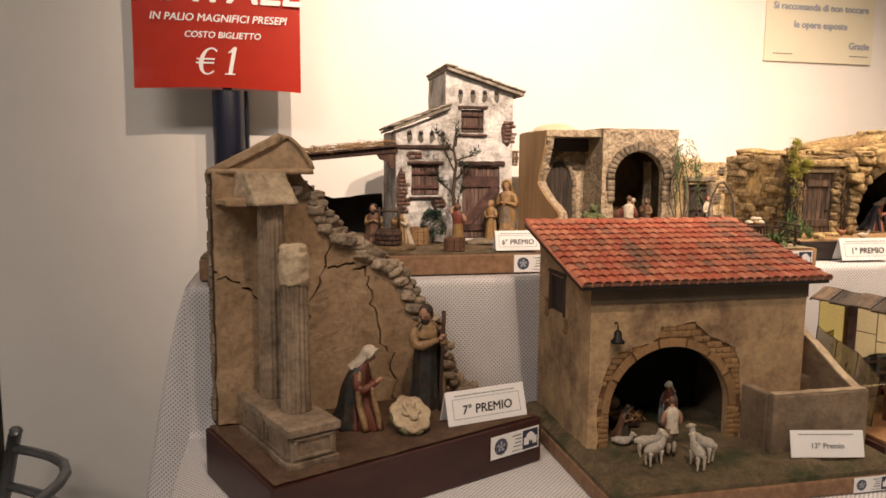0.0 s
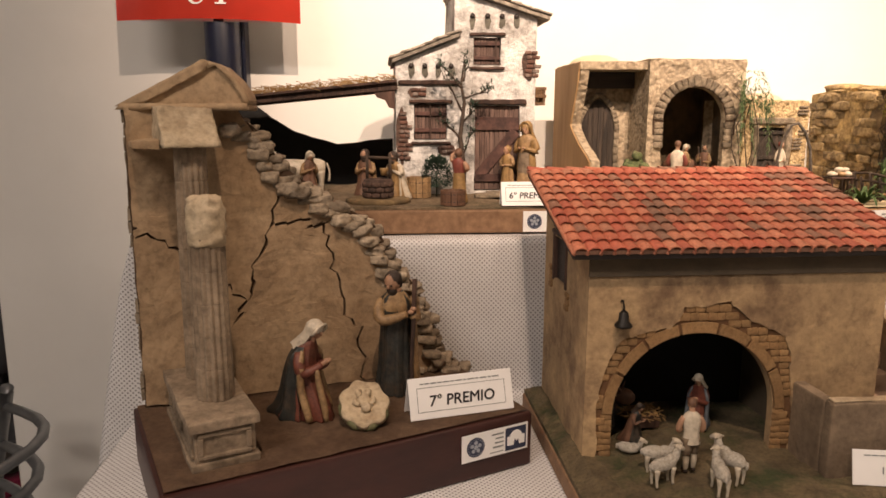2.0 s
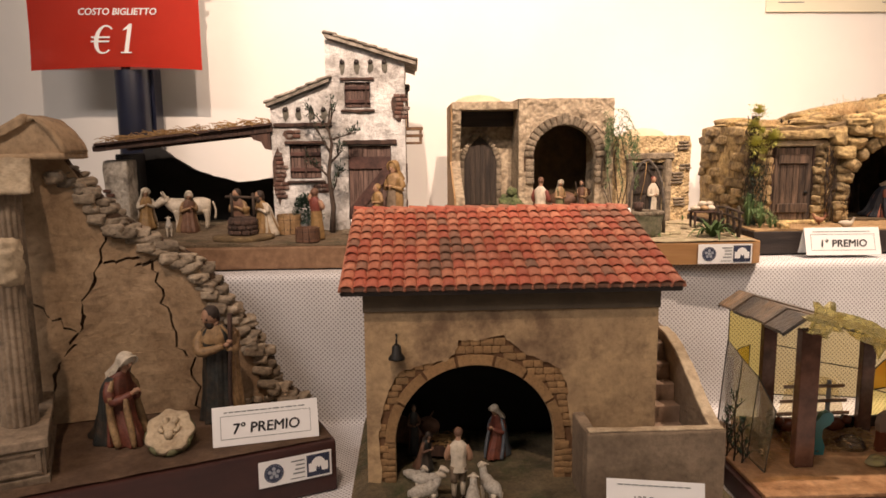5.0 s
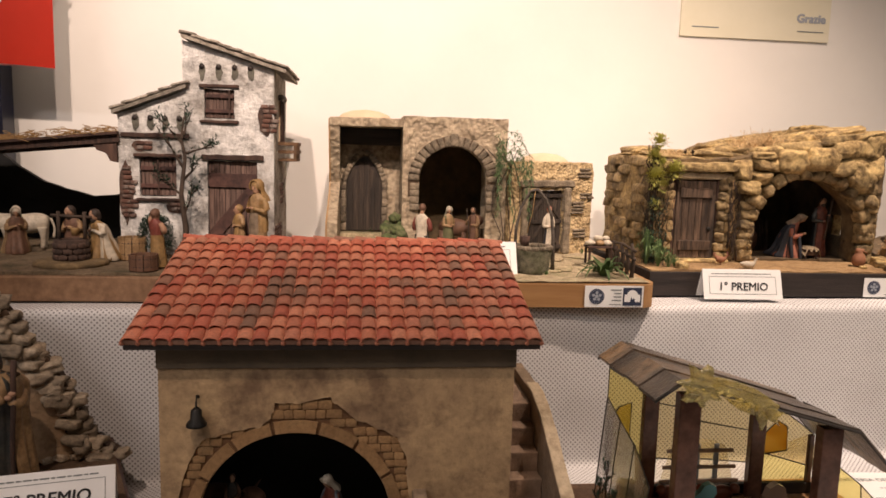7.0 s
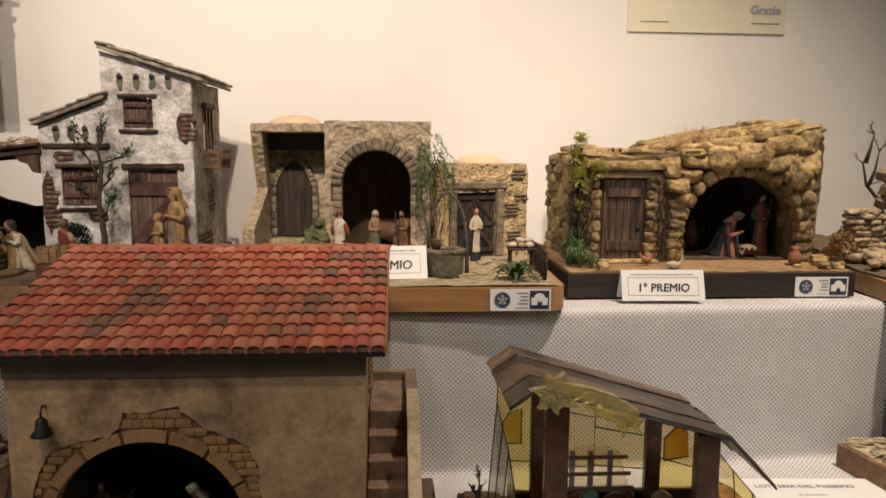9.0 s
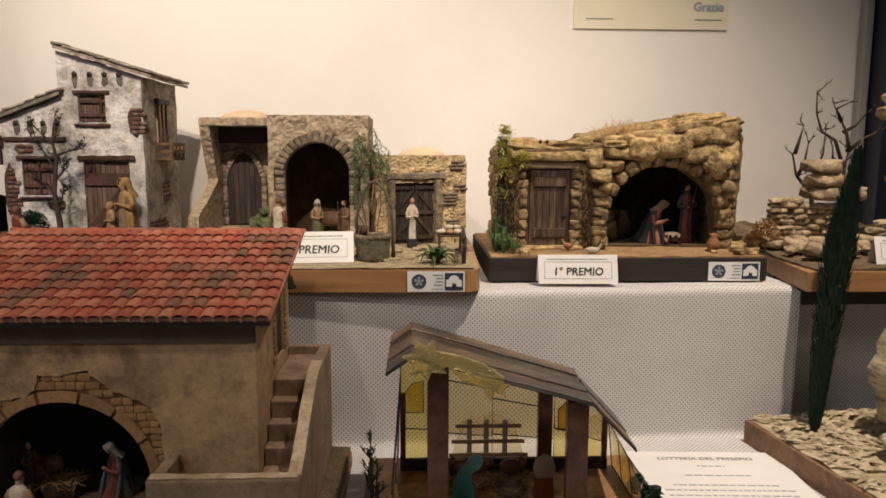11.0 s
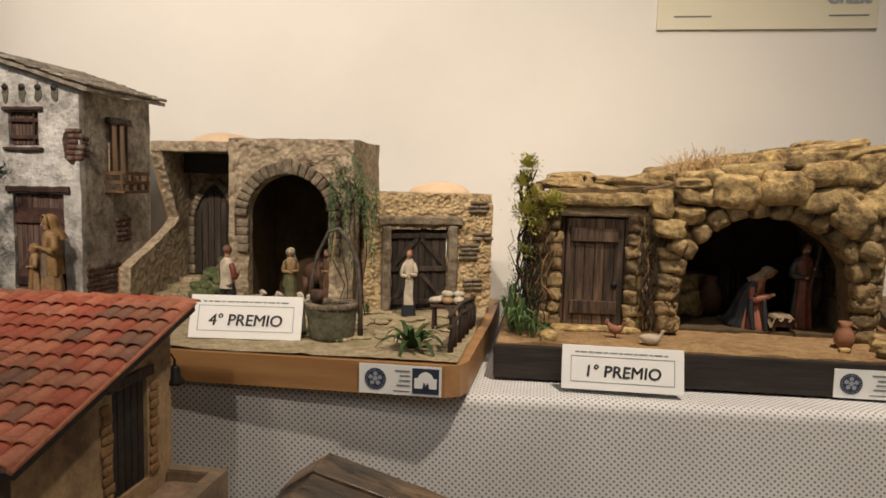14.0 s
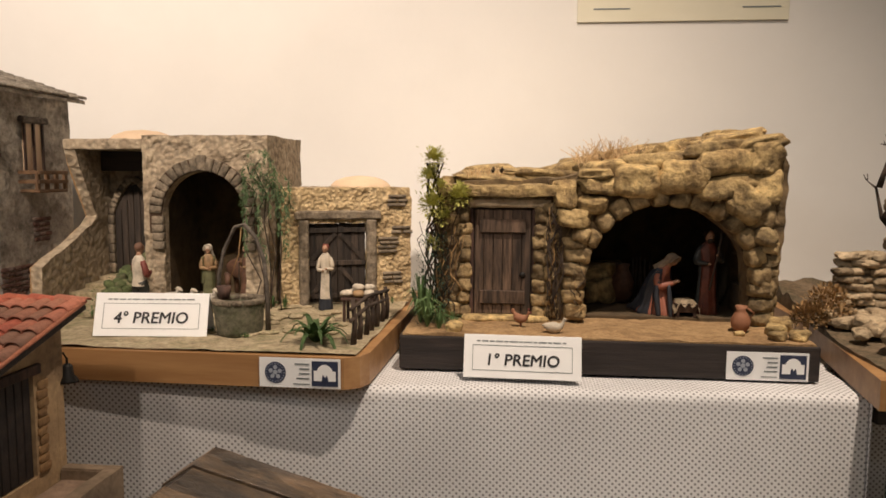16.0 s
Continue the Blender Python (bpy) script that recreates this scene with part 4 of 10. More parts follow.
def drape(bm, m, rows, a0, a1, n, mi, fold, k, ph, grow_=0.0, rings=22, close=True, end=None):
    """Folded cloth round an upright axis: rows of (height, middle x, middle y, half x, half y); an arc from a0 to a1 in degrees."""
    whole = abs(a1 - a0) > 359
    cnt = n if whole else n + 1
    rows = spline(rows, rings)
    z0, z1 = rows[0][0], rows[-1][0]
    made = []
    for z, cx, cy, hx, hy in rows:
        u = (z - z0) / (z1 - z0)
        amp = fold * (1 - 0.85 * u) ** 0.8
        ring = []
        for i in range(cnt):
            a = radians(a0 + (a1 - a0) * i / n)
            w = noise.noise(Vector((math.cos(a) * 1.3 + ph, math.sin(a) * 1.3, u * 2.2)))
            f = 1 + amp * ((0.5 + 0.5 * math.sin(k * a + ph + 1.6 * w + u * 0.9)) ** 1.4 + 0.35 * math.sin((2 * k + 1) * a + 2.3 * ph + 2.5 * w) - 0.6)
            ring.append(bm.verts.new(m @ Vector((cx + (hx + grow_) * f * math.cos(a), cy + (hy + grow_) * f * math.sin(a), z))))
        made.append(ring)
    fs = []
    for p, q in zip(made, made[1:]):
        for i in range(n):
            fs.append(bm.faces.new((p[i], p[(i + 1) % cnt], q[(i + 1) % cnt], q[i])))
    if whole and close:
        fs += [bm.faces.new(made[0][::-1]), bm.faces.new(made[-1])]
    for f in fs:
        f.material_index, f.smooth = mi, True


def head(bm, m, r, skin, hair, veil=None, beard=False, fall=2.6):
    """A head at the origin of m that faces its own x."""
    ball(bm, (0, 0, 0), (r * 0.90, r * 0.78, r * 1.06), m, 14, 10, skin)
    ball(bm, (r * 0.30, 0, -r * 0.55), (r * 0.54, r * 0.50, r * 0.52), m, 10, 8, skin)
    ball(bm, (r * 0.92, 0, -r * 0.12), (r * 0.17, r * 0.12, r * 0.26), m, 8, 6, skin)
    ball(bm, (r * 0.68, 0, r * 0.22), (r * 0.22, r * 0.50, r * 0.10), m, 8, 6, skin)
    for sy in (-1, 1):
        ball(bm, (r * 0.80, sy * r * 0.32, r * 0.02), r * 0.10, m, 6, 4, hair)
    if beard:
        ball(bm, (r * 0.44, 0, -r * 0.78), (r * 0.52, r * 0.56, r * 0.62), m, 10, 8, hair)
        ball(bm, (-r * 0.42, 0, -r * 0.35), (r * 0.60, r * 0.80, r * 0.85), m, 10, 8, hair)
    ball(bm, (-r * 0.20, 0, r * 0.20), (r * 0.93, r * 0.90, r * 0.95), m, 14, 10, hair)
    if veil is not None:
        ball(bm, (-r * 0.20, 0, r * 0.22), (r * 1.08, r * 1.00, r * 1.10), m, 16, 11, veil)
        pts = [(r * (0.62 - 0.55 * max(0, -math.sin(a))), r * 0.98 * math.cos(a), r * (0.12 + 1.06 * math.sin(a))) for a in [radians(-35 + 250 * k / 12) for k in range(13)]]
        f = r * m.to_scale().x
        tube(bm, [m @ Vector(p) for p in pts], [f * 0.10] + [f * 0.17] * 11 + [f * 0.10], 8, veil)
        drape(bm, m, [(-r * fall, -r * 0.75, 0, r * 1.35, r * 1.45), (-r * fall * 0.6, -r * 0.55, 0, r * 1.10, r * 1.22), (-r * 0.7, -r * 0.30, 0, r * 0.98, r * 1.02), (r * 0.4, -r * 0.2, 0, r * 1.02, r * 0.98)],
              62, 298, 20, veil, 0.14, 7, 0.5, rings=10)


def limb(bm, m, pts, radii, mi, n=9):
    f, cnt = m.to_scale().x, 2 * len(pts) + 1
    tube(bm, [m @ Vector(q[:3]) for q in spline([list(p) for p in pts], cnt)], [q[0] * f for q in spline([[r] for r in radii], cnt)], n, mi)


def figurine(name, x, y, z, h, rz, label, robe, mantle, head_, hair, style="stand", staff=False, apron=None, scarf=True, arms="fold", group="figurines", lean=0.0, legs=None, cut=0.5, beard=False, cape=False, wide=1.0, sleeve=None, hand=1, big=1.0):
    """A small painted figure, height h, facing local -y before the turn rz."""
    bm = B()
    kneel = style == "kneel"
    s = h / 0.80 if kneel else h
    m = pose(x, y, z, 0, 0, rz - 90) @ Matrix.Scale(s, 4)
    mats = [robe, mantle, head_, M_HAIR if scarf else hair, apron or robe, M_TWIG, legs or robe, hair, sleeve or mantle]
    ph = rz * 0.07 + x * 31
    # rows: height, forward shift, side shift, half depth, half width
    if kneel:
        rows = [(0.0, -0.05, 0, 0.215, 0.150), (0.04, -0.05, 0, 0.220, 0.155), (0.12, -0.03, 0, 0.190, 0.142), (0.22, -0.01, 0, 0.145, 0.124), (0.34, 0.005, 0, 0.110, 0.108),
                (0.46, 0.03, 0, 0.092, 0.106), (0.54, 0.05, 0, 0.078, 0.100), (0.60, 0.07, 0, 0.056, 0.074), (0.645, 0.085, 0, 0.034, 0.036)]
        hc, sh, el, wr = Vector((0.112, 0, 0.715)), Vector((0.055, 0.094, 0.555)), Vector((0.085, 0.112, 0.42)), Vector((0.185, 0.028, 0.470))
    else:
        d = lean
        rows = [(0.0, 0, 0, 0.084, 0.100), (0.03, 0, 0, 0.085, 0.101), (0.16, 0, 0, 0.078, 0.090), (0.34, 0.1 * d, 0, 0.070, 0.080), (0.50, 0.3 * d, 0, 0.062, 0.072), (0.58, 0.5 * d, 0, 0.057, 0.068),
                (0.68, 0.7 * d, 0, 0.060, 0.079), (0.755, 0.85 * d, 0, 0.055, 0.084), (0.805, 0.95 * d, 0, 0.044, 0.060), (0.842, d, 0, 0.030, 0.030)]
        hc, sh, el, wr = Vector((d + 0.012, 0, 0.908)), Vector((0.85 * d, 0.080, 0.755)), Vector((0.6 * d + 0.010, 0.104, 0.605)), Vector((0.6 * d + 0.098, 0.030, 0.590))
    rows = [(z_, cx, cy, a * wide, b * wide) for z_, cx, cy, a, b in rows]
    sh, el = (Vector((p.x, p.y * wide, p.z)) for p in (sh, el))
    drape(bm, m, rows, 0, 360, 44, 0, 0.20 if not legs else 0.10, 8, ph)
    if legs:
        for f in bm.faces:
            if f.calc_center_median().z < z + cut * h:
                f.material_index = 6
    if mantle is not robe:
        drape(bm, m, rows[:-1] if kneel else rows[3 if cape else 1:-1], 62 if not cape else 48, 298 if not cape else 312, 34, 1, 0.22, 6, ph + 1.1, 0.016)
    if apron and not kneel:
        drape(bm, m, [(0.17, 0, 0, 0.077, 0.089)] + rows[3:6], -46, 46, 14, 4, 0.10, 9, ph, 0.006, rings=12)
    if not kneel:
        drape(bm, m, [(0.555, 0.5 * lean, 0, 0.060, 0.071), (0.568, 0.5 * lean, 0, 0.064, 0.075), (0.582, 0.5 * lean, 0, 0.059, 0.070)], 0, 360, 24, 1 if mantle is not robe else 5, 0.03, 6, 0, rings=5)
    r = (0.060 if not kneel else 0.068) * (1 + 0.35 * (wide - 1)) * big
    turn = 18 * math.sin(ph * 3)
    limb(bm, m, [hc + Vector((-0.012, 0, -1.9 * r)), hc + Vector((-0.004, 0, -0.5 * r))], [r * 0.48, r * 0.44], 2)
    head(bm, m @ Matrix.Translation(hc) @ pose(0, 0, 0, 0, 14 if kneel else 6, turn), r, 2, 3, 7 if scarf else None, beard, 2.3)
    if arms:
        for sy in (-1, 1):
            a, e, w = (Vector((p.x, p.y * sy, p.z)) for p in (sh, el, wr))
            if arms == "head" and sy > 0:
                e, w = Vector((0.03, 0.150, 0.86)), Vector((0.03, 0.060, 0.965))
            elif arms == "head":
                e, w = Vector((-0.02, -0.160, 0.63)), Vector((0.03, -0.078, 0.560))
            elif arms == "staff" and sy * hand < 0:
                e, w = Vector((0.03, -0.112 * hand * wide, 0.62)), Vector((0.095, -0.070 * hand, 0.690))
            elif arms == "carry":
                w = w + Vector((0.02, 0.012 * sy, 0.05))
            else:
                w = w + Vector((0, 0, 0.022 if sy > 0 else 0))
            limb(bm, m, [a + Vector((-0.005, -0.012 * sy, 0.012)), a.lerp(e, 0.5) + Vector((0, 0.006 * sy, 0)), e, e.lerp(w, 0.6), w], [0.026 * wide, 0.030 * wide, 0.031 * wide, 0.026, 0.021], 8)
            limb(bm, m, [w, w + Vector((0.022, -0.010 * sy, 0.006))], [0.014, 0.011], 2, 7)
            ball(bm, w + Vector((0.027, -0.012 * sy, 0.006)), (0.019, 0.014, 0.014), m, 8, 5, 2)
    if staff:
        limb(bm, m, [(0.150, 0.02 * hand, 0.30), (0.125, -0.05 * hand, 0.62), (0.10, -0.115 * hand, 0.95)], [0.013, 0.013, 0.014], 5, 6)
    for v in bm.verts:
        v.co += noise.noise_vector(v.co * (5.0 / h)) * 0.012 * h * min(1.0, (v.co.z - z) / h * 4)
    return solo(name, bm, mats, label, "figurine", group, smooth=True)


def sheep(x, y, z, h, rz, label="small white painted sheep figure", down=False, group="sheep figures", graze=0.0):
    """A woolly sheep, h long, facing its own -y; graze lowers the head."""
    bm = B()
    m = pose(x, y, z, 0, 0, rz)
    leg = 0.0 if down else 0.40 * h
    ball(bm, (0, 0.06 * h, leg + 0.21 * h), (0.20 * h, 0.42 * h, 0.21 * h), m, 16, 12, 0, 0.035 * h, 2.4 / h)
    ball(bm, (0, -0.20 * h, leg + 0.25 * h), (0.18 * h, 0.22 * h, 0.21 * h), m, 12, 9, 0, 0.03 * h, 2.4 / h)
    ms = m @ Matrix.Scale(h, 4)
    lf = leg / h
    hz = lf + 0.62 - 0.42 * graze
    limb(bm, ms, [(0, -0.22, lf + 0.28), (0, -0.38, lf + 0.36 - 0.05 * graze), (0, -0.46, hz - 0.04)], [0.16, 0.125, 0.10], 0, 10)
    limb(bm, ms, [(0, -0.40, hz + 0.02), (0, -0.52, hz), (0, -0.68, hz - 0.09)], [0.085, 0.092, 0.05], 1, 10)
    for sx in (-1, 1):
        limb(bm, ms, [(sx * 0.06, -0.43, hz + 0.05), (sx * 0.17, -0.41, hz + 0.01)], [0.035, 0.02], 1, 6)
        if not down:
            for dy in (-0.26, 0.30):
                limb(bm, ms, [(sx * 0.11, dy, lf + 0.12), (sx * 0.115, dy + 0.02, lf * 0.55), (sx * 0.11, dy - 0.01, 0.0)], [0.085, 0.042, 0.040], 1, 8)
    ball(bm, (0, 0.47 * h, leg + 0.20 * h), (0.05 * h, 0.06 * h, 0.12 * h), m, 8, 6, 0)
    return solo("sheep", bm, [M_WOOL, M_CREAM], label, "figurine", group, smooth=True)


def herdsman(x, y, z, h, rz, label, vest, breeches, hair, sleeve, bend=0.0):
    """A standing man on two legs in a waistcoat, h high, facing local -y before the turn."""
    bm = B()
    m = pose(x, y, z, 0, 0, rz - 90) @ Matrix.Scale(h, 4)
    for sy, fx in ((-1, 0.03), (1, -0.02)):
        limb(bm, m, [(0, sy * 0.050, 0.47), (0.01 + fx, sy * 0.056, 0.33), (fx, sy * 0.058, 0.235)], [0.074, 0.066, 0.048], 1, 12)
        limb(bm, m, [(fx, sy * 0.058, 0.25), (fx - 0.008, sy * 0.060, 0.15), (fx, sy * 0.060, 0.035)], [0.036, 0.040, 0.026], 4, 10)
        limb(bm, m, [(fx - 0.03, sy * 0.060, 0.018), (fx + 0.03, sy * 0.062, 0.022), (fx + 0.085, sy * 0.066, 0.014)], [0.026, 0.030, 0.018], 5, 8)
    drape(bm, m, [(0.40, -0.005, 0, 0.094, 0.118), (0.45, 0, 0, 0.088, 0.112), (0.54, 0.2 * bend, 0, 0.080, 0.100), (0.64, 0.45 * bend, 0, 0.084, 0.112), (0.73, 0.75 * bend, 0, 0.080, 0.122), (0.785, 0.9 * bend, 0, 0.062, 0.092), (0.825, bend, 0, 0.034, 0.038)],
          0, 360, 40, 0, 0.08, 7, 0.3)
    for sy in (-1, 1):
        limb(bm, m, [(0.70 * bend, sy * 0.105, 0.745), (0.6 * bend + 0.01, sy * 0.150, 0.64), (0.5 * bend + 0.03, sy * 0.148, 0.555), (0.5 * bend + 0.12, sy * 0.075, 0.585)], [0.038, 0.042, 0.040, 0.028], 3, 10)
        ball(bm, (0.5 * bend + 0.135, sy * 0.062, 0.592), (0.026, 0.020, 0.020), m, 8, 6, 2)
    limb(bm, m, [(0.9 * bend, 0, 0.80), (1.1 * bend + 0.01, 0, 0.87)], [0.038, 0.036], 2)
    head(bm, m @ T(1.2 * bend + 0.018, 0, 0.920) @ pose(0, 0, 0, 0, 10, 8), 0.068, 2, 6)
    return solo("herdsman_figure", bm, [vest, breeches, M_SKIN, sleeve, M_CREAM, M_HAIR, hair], label, "figurine", "figurines", smooth=True)


# ---- seventh prize: ruined temple ----
R7 = pose(-0.019, 0.720, TABLE, 0, 0, 23.5)
base7 = thing("exhibit_stand", -0.019, 0.720, TABLE, 23.5, "dark burgundy painted wooden base of the ruined temple", "stand")
bm = B()
box(bm, 0, 0.379, -0.002, 0.212, 0, 0.061)
part("board", bevel(bm, 0.003, 2), M_BURG, base7, local=True)
bm = B()
for i in range(25):
    for j in range(14):
        bm.verts.new((0.004 + 0.371 * i / 24, 0.002 + 0.206 * j / 13, 0.0634 + 0.0016 * noise.noise(Vector((i * 0.5, j * 0.5, 3)))))
bm.verts.ensure_lookup_table()
for i in range(24):
    for j in range(13):
        a = i * 14 + j
        bm.faces.new([bm.verts[k] for k in (a, a + 14, a + 15, a + 1)])
bmesh.ops.solidify(bm, geom=list(bm.faces), thickness=-0.002)
part("ground", bm, M_CRUST, base7, "brown painted plaster ground", local=True)
base_label(base7, R7 @ label_frame(0.290, -0.0035, 0.022), 0.082, 0.030)

temple = thing("temple_ruin", -0.019 + 0.0, 0.720, TABLE + 0.0635, 23.5, "tan plaster ruined temple with broken columns, cracked wall and rubble", "model ruin")
SL = R7 @ pose(0.012, 0.203, 0, 0, 0, -8.0)
# outline of the broken wall: (along, height)
edge = [(0.118, 0.372), (0.135, 0.356), (0.156, 0.322), (0.182, 0.302), (0.206, 0.285), (0.232, 0.268), (0.254, 0.257), (0.270, 0.232), (0.284, 0.205), (0.300, 0.185),
        (0.316, 0.160), (0.330, 0.130), (0.338, 0.100), (0.352, 0.080), (0.372, 0.064)]
# the plaster skin is split along the cracks into plates
crack_a = [(0.146, 0.315), (0.150, 0.290), (0.144, 0.262), (0.134, 0.235), (0.118, 0.200), (0.112, 0.172), (0.098, 0.152), (0.082, 0.125), (0.074, 0.064)]
crack_b = [(0.144, 0.262), (0.158, 0.258), (0.176, 0.260), (0.188, 0.254), (0.202, 0.256), (0.212, 0.262)]
crack_c = [(0.200, 0.254), (0.203, 0.225), (0.212, 0.198), (0.222, 0.165), (0.232, 0.135), (0.240, 0.100), (0.243, 0.064)]
bm = B()
prism(bm, [(0.0, 0.064), (0.0, 0.384), (0.112, 0.384)] + edge, -0.002, 0.020, "y", SL)
fine(bm, 0.02, 0.0018, 40)
part("core", bm, M_CRACK, temple, "dark brown wall core")


def plate(pts, name="plaster_plate"):
    bm = B()
    prism(bm, pts, -0.0075, -0.0022, "y", SL)
    fine(bm, 0.011, 0.0, 30)
    c = world_of(temple).inverted()
    for v in bm.verts:
        v.co += noise.noise_vector(v.co * 30) * 0.0022 + noise.noise_vector(v.co * 120) * 0.0009
    part(name, bm, M_TANPL, temple, smooth=False)


g = 0.0014


def off(pts, dx):
    return [(u + dx + 0.0010 * math.sin(k * 5.1), z + 0.0012 * math.cos(k * 3.7)) for k, (u, z) in enumerate(pts)]


def dense(pts, n=4):
    out = []
    for k, (a, b) in enumerate(zip(pts, pts[1:])):
        for i in range(n):
            t = i / n
            j = noise.noise(Vector((a[0] * 90 + i * 1.7, a[1] * 90, 0))) * 0.014 if i else 0
            out.append((a[0] + (b[0] - a[0]) * t + j, a[1] + (b[1] - a[1]) * t + j * 0.6))
    return out + [pts[-1]]


ca, cb, cc = dense(crack_a), dense(crack_b), dense(crack_c)
left_top = [(0.002, 0.262), (0.002, 0.383), (0.11, 0.383), (0.117, 0.371), (0.134, 0.350)]
# left upper plate, left lower plate, middle plate, upper small plate, right plate
mid_l = dense([(0.0, 0.262), (0.014, 0.256), (0.034, 0.240), (0.052, 0.226), (0.080, 0.200), (0.096, 0.188), (0.112, 0.172)])
k0 = min(range(len(ca)), key=lambda i: abs(ca[i][1] - 0.172))
plate(left_top + off(ca[:k0 + 1], -g) + off(mid_l[::-1], 0)[1:-1])
plate([(0.002, 0.066)] + [(0.002, 0.258)] + [(u, z - 2 * g) for u, z in mid_l[1:-1]] + off(ca[k0 + 1:], -g))
k1 = min(range(len(ca)), key=lambda i: abs(ca[i][1] - 0.262))
low = [(u, z - 0.0018) for u, z in cb if u < 0.199]
plate(off(ca[:k1:-1], g) + [(0.146, 0.258)] + low[1:] + off(cc, -g)[1:])
plate(off(ca[:k1 + 1], g)[::-1][:-1] + [(0.150, 0.312), (0.180, 0.290), (0.204, 0.273), (0.210, 0.266)] + [(u, z + 0.0016) for u, z in cb][::-1][1:-1])
plate(off(cc, g)[::-1] + [(0.206, 0.258), (0.216, 0.262), (0.230, 0.256), (0.250, 0.246), (0.266, 0.215), (0.282, 0.185), (0.300, 0.155), (0.312, 0.118), (0.322, 0.085), (0.340, 0.066)])

# rubble along the broken edge
STONES7 = [pebble_mesh("rubble", k, M_TANST, 0.15, 0.78, 3) for k in range(7)]
inv7 = world_of(temple).inverted()
line = smooth_line([(u, 0, z) for u, z in edge], 0.0125)
for k, p in enumerate(line):
    for lay in range(2):
        w = rnd(0.019, 0.030) * (1.1 - 0.2 * lay)
        q = SL @ Vector((p.x - 0.006 - 0.006 * lay + rnd(-0.003, 0.003), -0.002 + rnd(-0.004, 0.006) + (0.006 if lay == 0 else -0.002), p.z - 0.004 - 0.0075 * lay + rnd(-0.002, 0.003)))
        piece("rubble", STONES7[(k * 3 + lay) % 7], temple, T(*q) @ pose(0, 0, 0, rnd(-12, 12), rnd(-14, 14), 15 + rnd(-25, 25)) @ Matrix.Diagonal((w, 0.019 + rnd(0, 0.006), rnd(0.0105, 0.0145), 1)), inv7)
for k in range(9):
    q = SL @ Vector((0.325 + rnd(-0.03, 0.04), rnd(-0.012, 0.014), 0.066 + rnd(0, 0.004)))
    piece("rubble", STONES7[k % 7], temple, T(*q) @ pose(0, 0, 0, rnd(-12, 12), rnd(-14, 14), rnd(0, 90)) @ Matrix.Diagonal((rnd(0.008, 0.016), 0.012, 0.008, 1)), inv7)

# worn left side of the wall
bm = B()
for k in range(22):
    z = 0.07 + k * 0.0142
    box(bm, -0.0018 + rnd(-0.0015, 0.0015), 0.004, 0.002, 0.019, z, z + 0.012, SL)
wobble(bm, 0.002, 70)
part("worn_edge", bm, M_TANST, temple)

# plinth with a sunk panel
bm = B()
box(bm, 0.034, 0.088, 0.027, 0.172, 0.0625, 0.100, R7)
box(bm, 0.029, 0.092, 0.022, 0.178, 0.100, 0.110, R7)
box(bm, 0.030, 0.091, 0.023, 0.176, 0.0625, 0.070, R7)
bevel(bm, 0.0016, 2)
fine(bm, 0.02, 0.0012, 60)
part("plinth", bm, M_GREYST, temple, "weathered tan plinth with sunk panels")
bm = B()
for r in ((0.037, 0.085, 0.073, 0.077), (0.037, 0.085, 0.094, 0.098), (0.037, 0.042, 0.077, 0.094), (0.080, 0.085, 0.077, 0.094)):
    box(bm, r[0], r[1], 0.0245, 0.0282, r[2], r[3], R7)
bevel(bm, 0.0008)
part("panel_frame", bm, M_GREYST, temple)
for y0 in (0.032, 0.100):
    bm = B()
    for r in ((y0, y0 + 0.062, 0.073, 0.077), (y0, y0 + 0.062, 0.094, 0.098), (y0, y0 + 0.005, 0.077, 0.094), (y0 + 0.057, y0 + 0.062, 0.077, 0.094)):
        box(bm, 0.0315, 0.0352, r[0], r[1], r[2], r[3], R7)
    bevel(bm, 0.0008)
    part("panel_frame", bm, M_GREYST, temple)


def column(u, v, z0, z1, r, name, top=True):
    bm = B()
    n = 80
    prof = []
    drums = max(3, round((z1 - z0) / 0.034))
    zs = []
    for d in range(drums):
        a, b = z0 + (z1 - z0) * d / drums, z0 + (z1 - z0) * (d + 1) / drums
        zs += [(a + 0.0001, 0.965), (a + 0.0006, 1.0), (b - 0.0006, 1.0), (b - 0.0001, 0.965)]
    rings = []
    for z, f in zs:
        t = (z - z0) / (z1 - z0)
        ring = []
        for i in range(n):
            a = 2 * math.pi * i / n
            flute = 1 - 0.10 * (0.5 + 0.5 * math.cos(16 * a)) ** 1.5
            rr = r * f * flute * (1 - 0.10 * t) * (1 + 0.03 * noise.noise(Vector((math.cos(a) * 2, math.sin(a) * 2, z * 60))))
            ring.append(bm.verts.new(R7 @ Vector((u + rr * math.cos(a), v + rr * math.sin(a), z))))
        rings.append(ring)
    for a, b in zip(rings, rings[1:]):
        for i in range(n):
            bm.faces.new((a[i], a[(i + 1) % n], b[(i + 1) % n], b[i]))
    bm.faces.new(rings[0][::-1]), bm.faces.new(rings[-1])
    return part(name, bm, M_GREYST, temple)


column(0.065, 0.145, 0.110, 0.346, 0.0172, "column")
stub = column(0.065, 0.080, 0.110, 0.266, 0.0175, "broken_column")
bm = B()
lathe(bm, [(0.0165, 0.258), (0.0172, 0.268), (0.0174, 0.280), (0.0166, 0.292), (0.0150, 0.301), (0.009, 0.304)], 18, R7 @ T(0.065, 0.080, 0), 0.03, 3, 0.4)
fine(bm, 0.004, 0.0, 90)
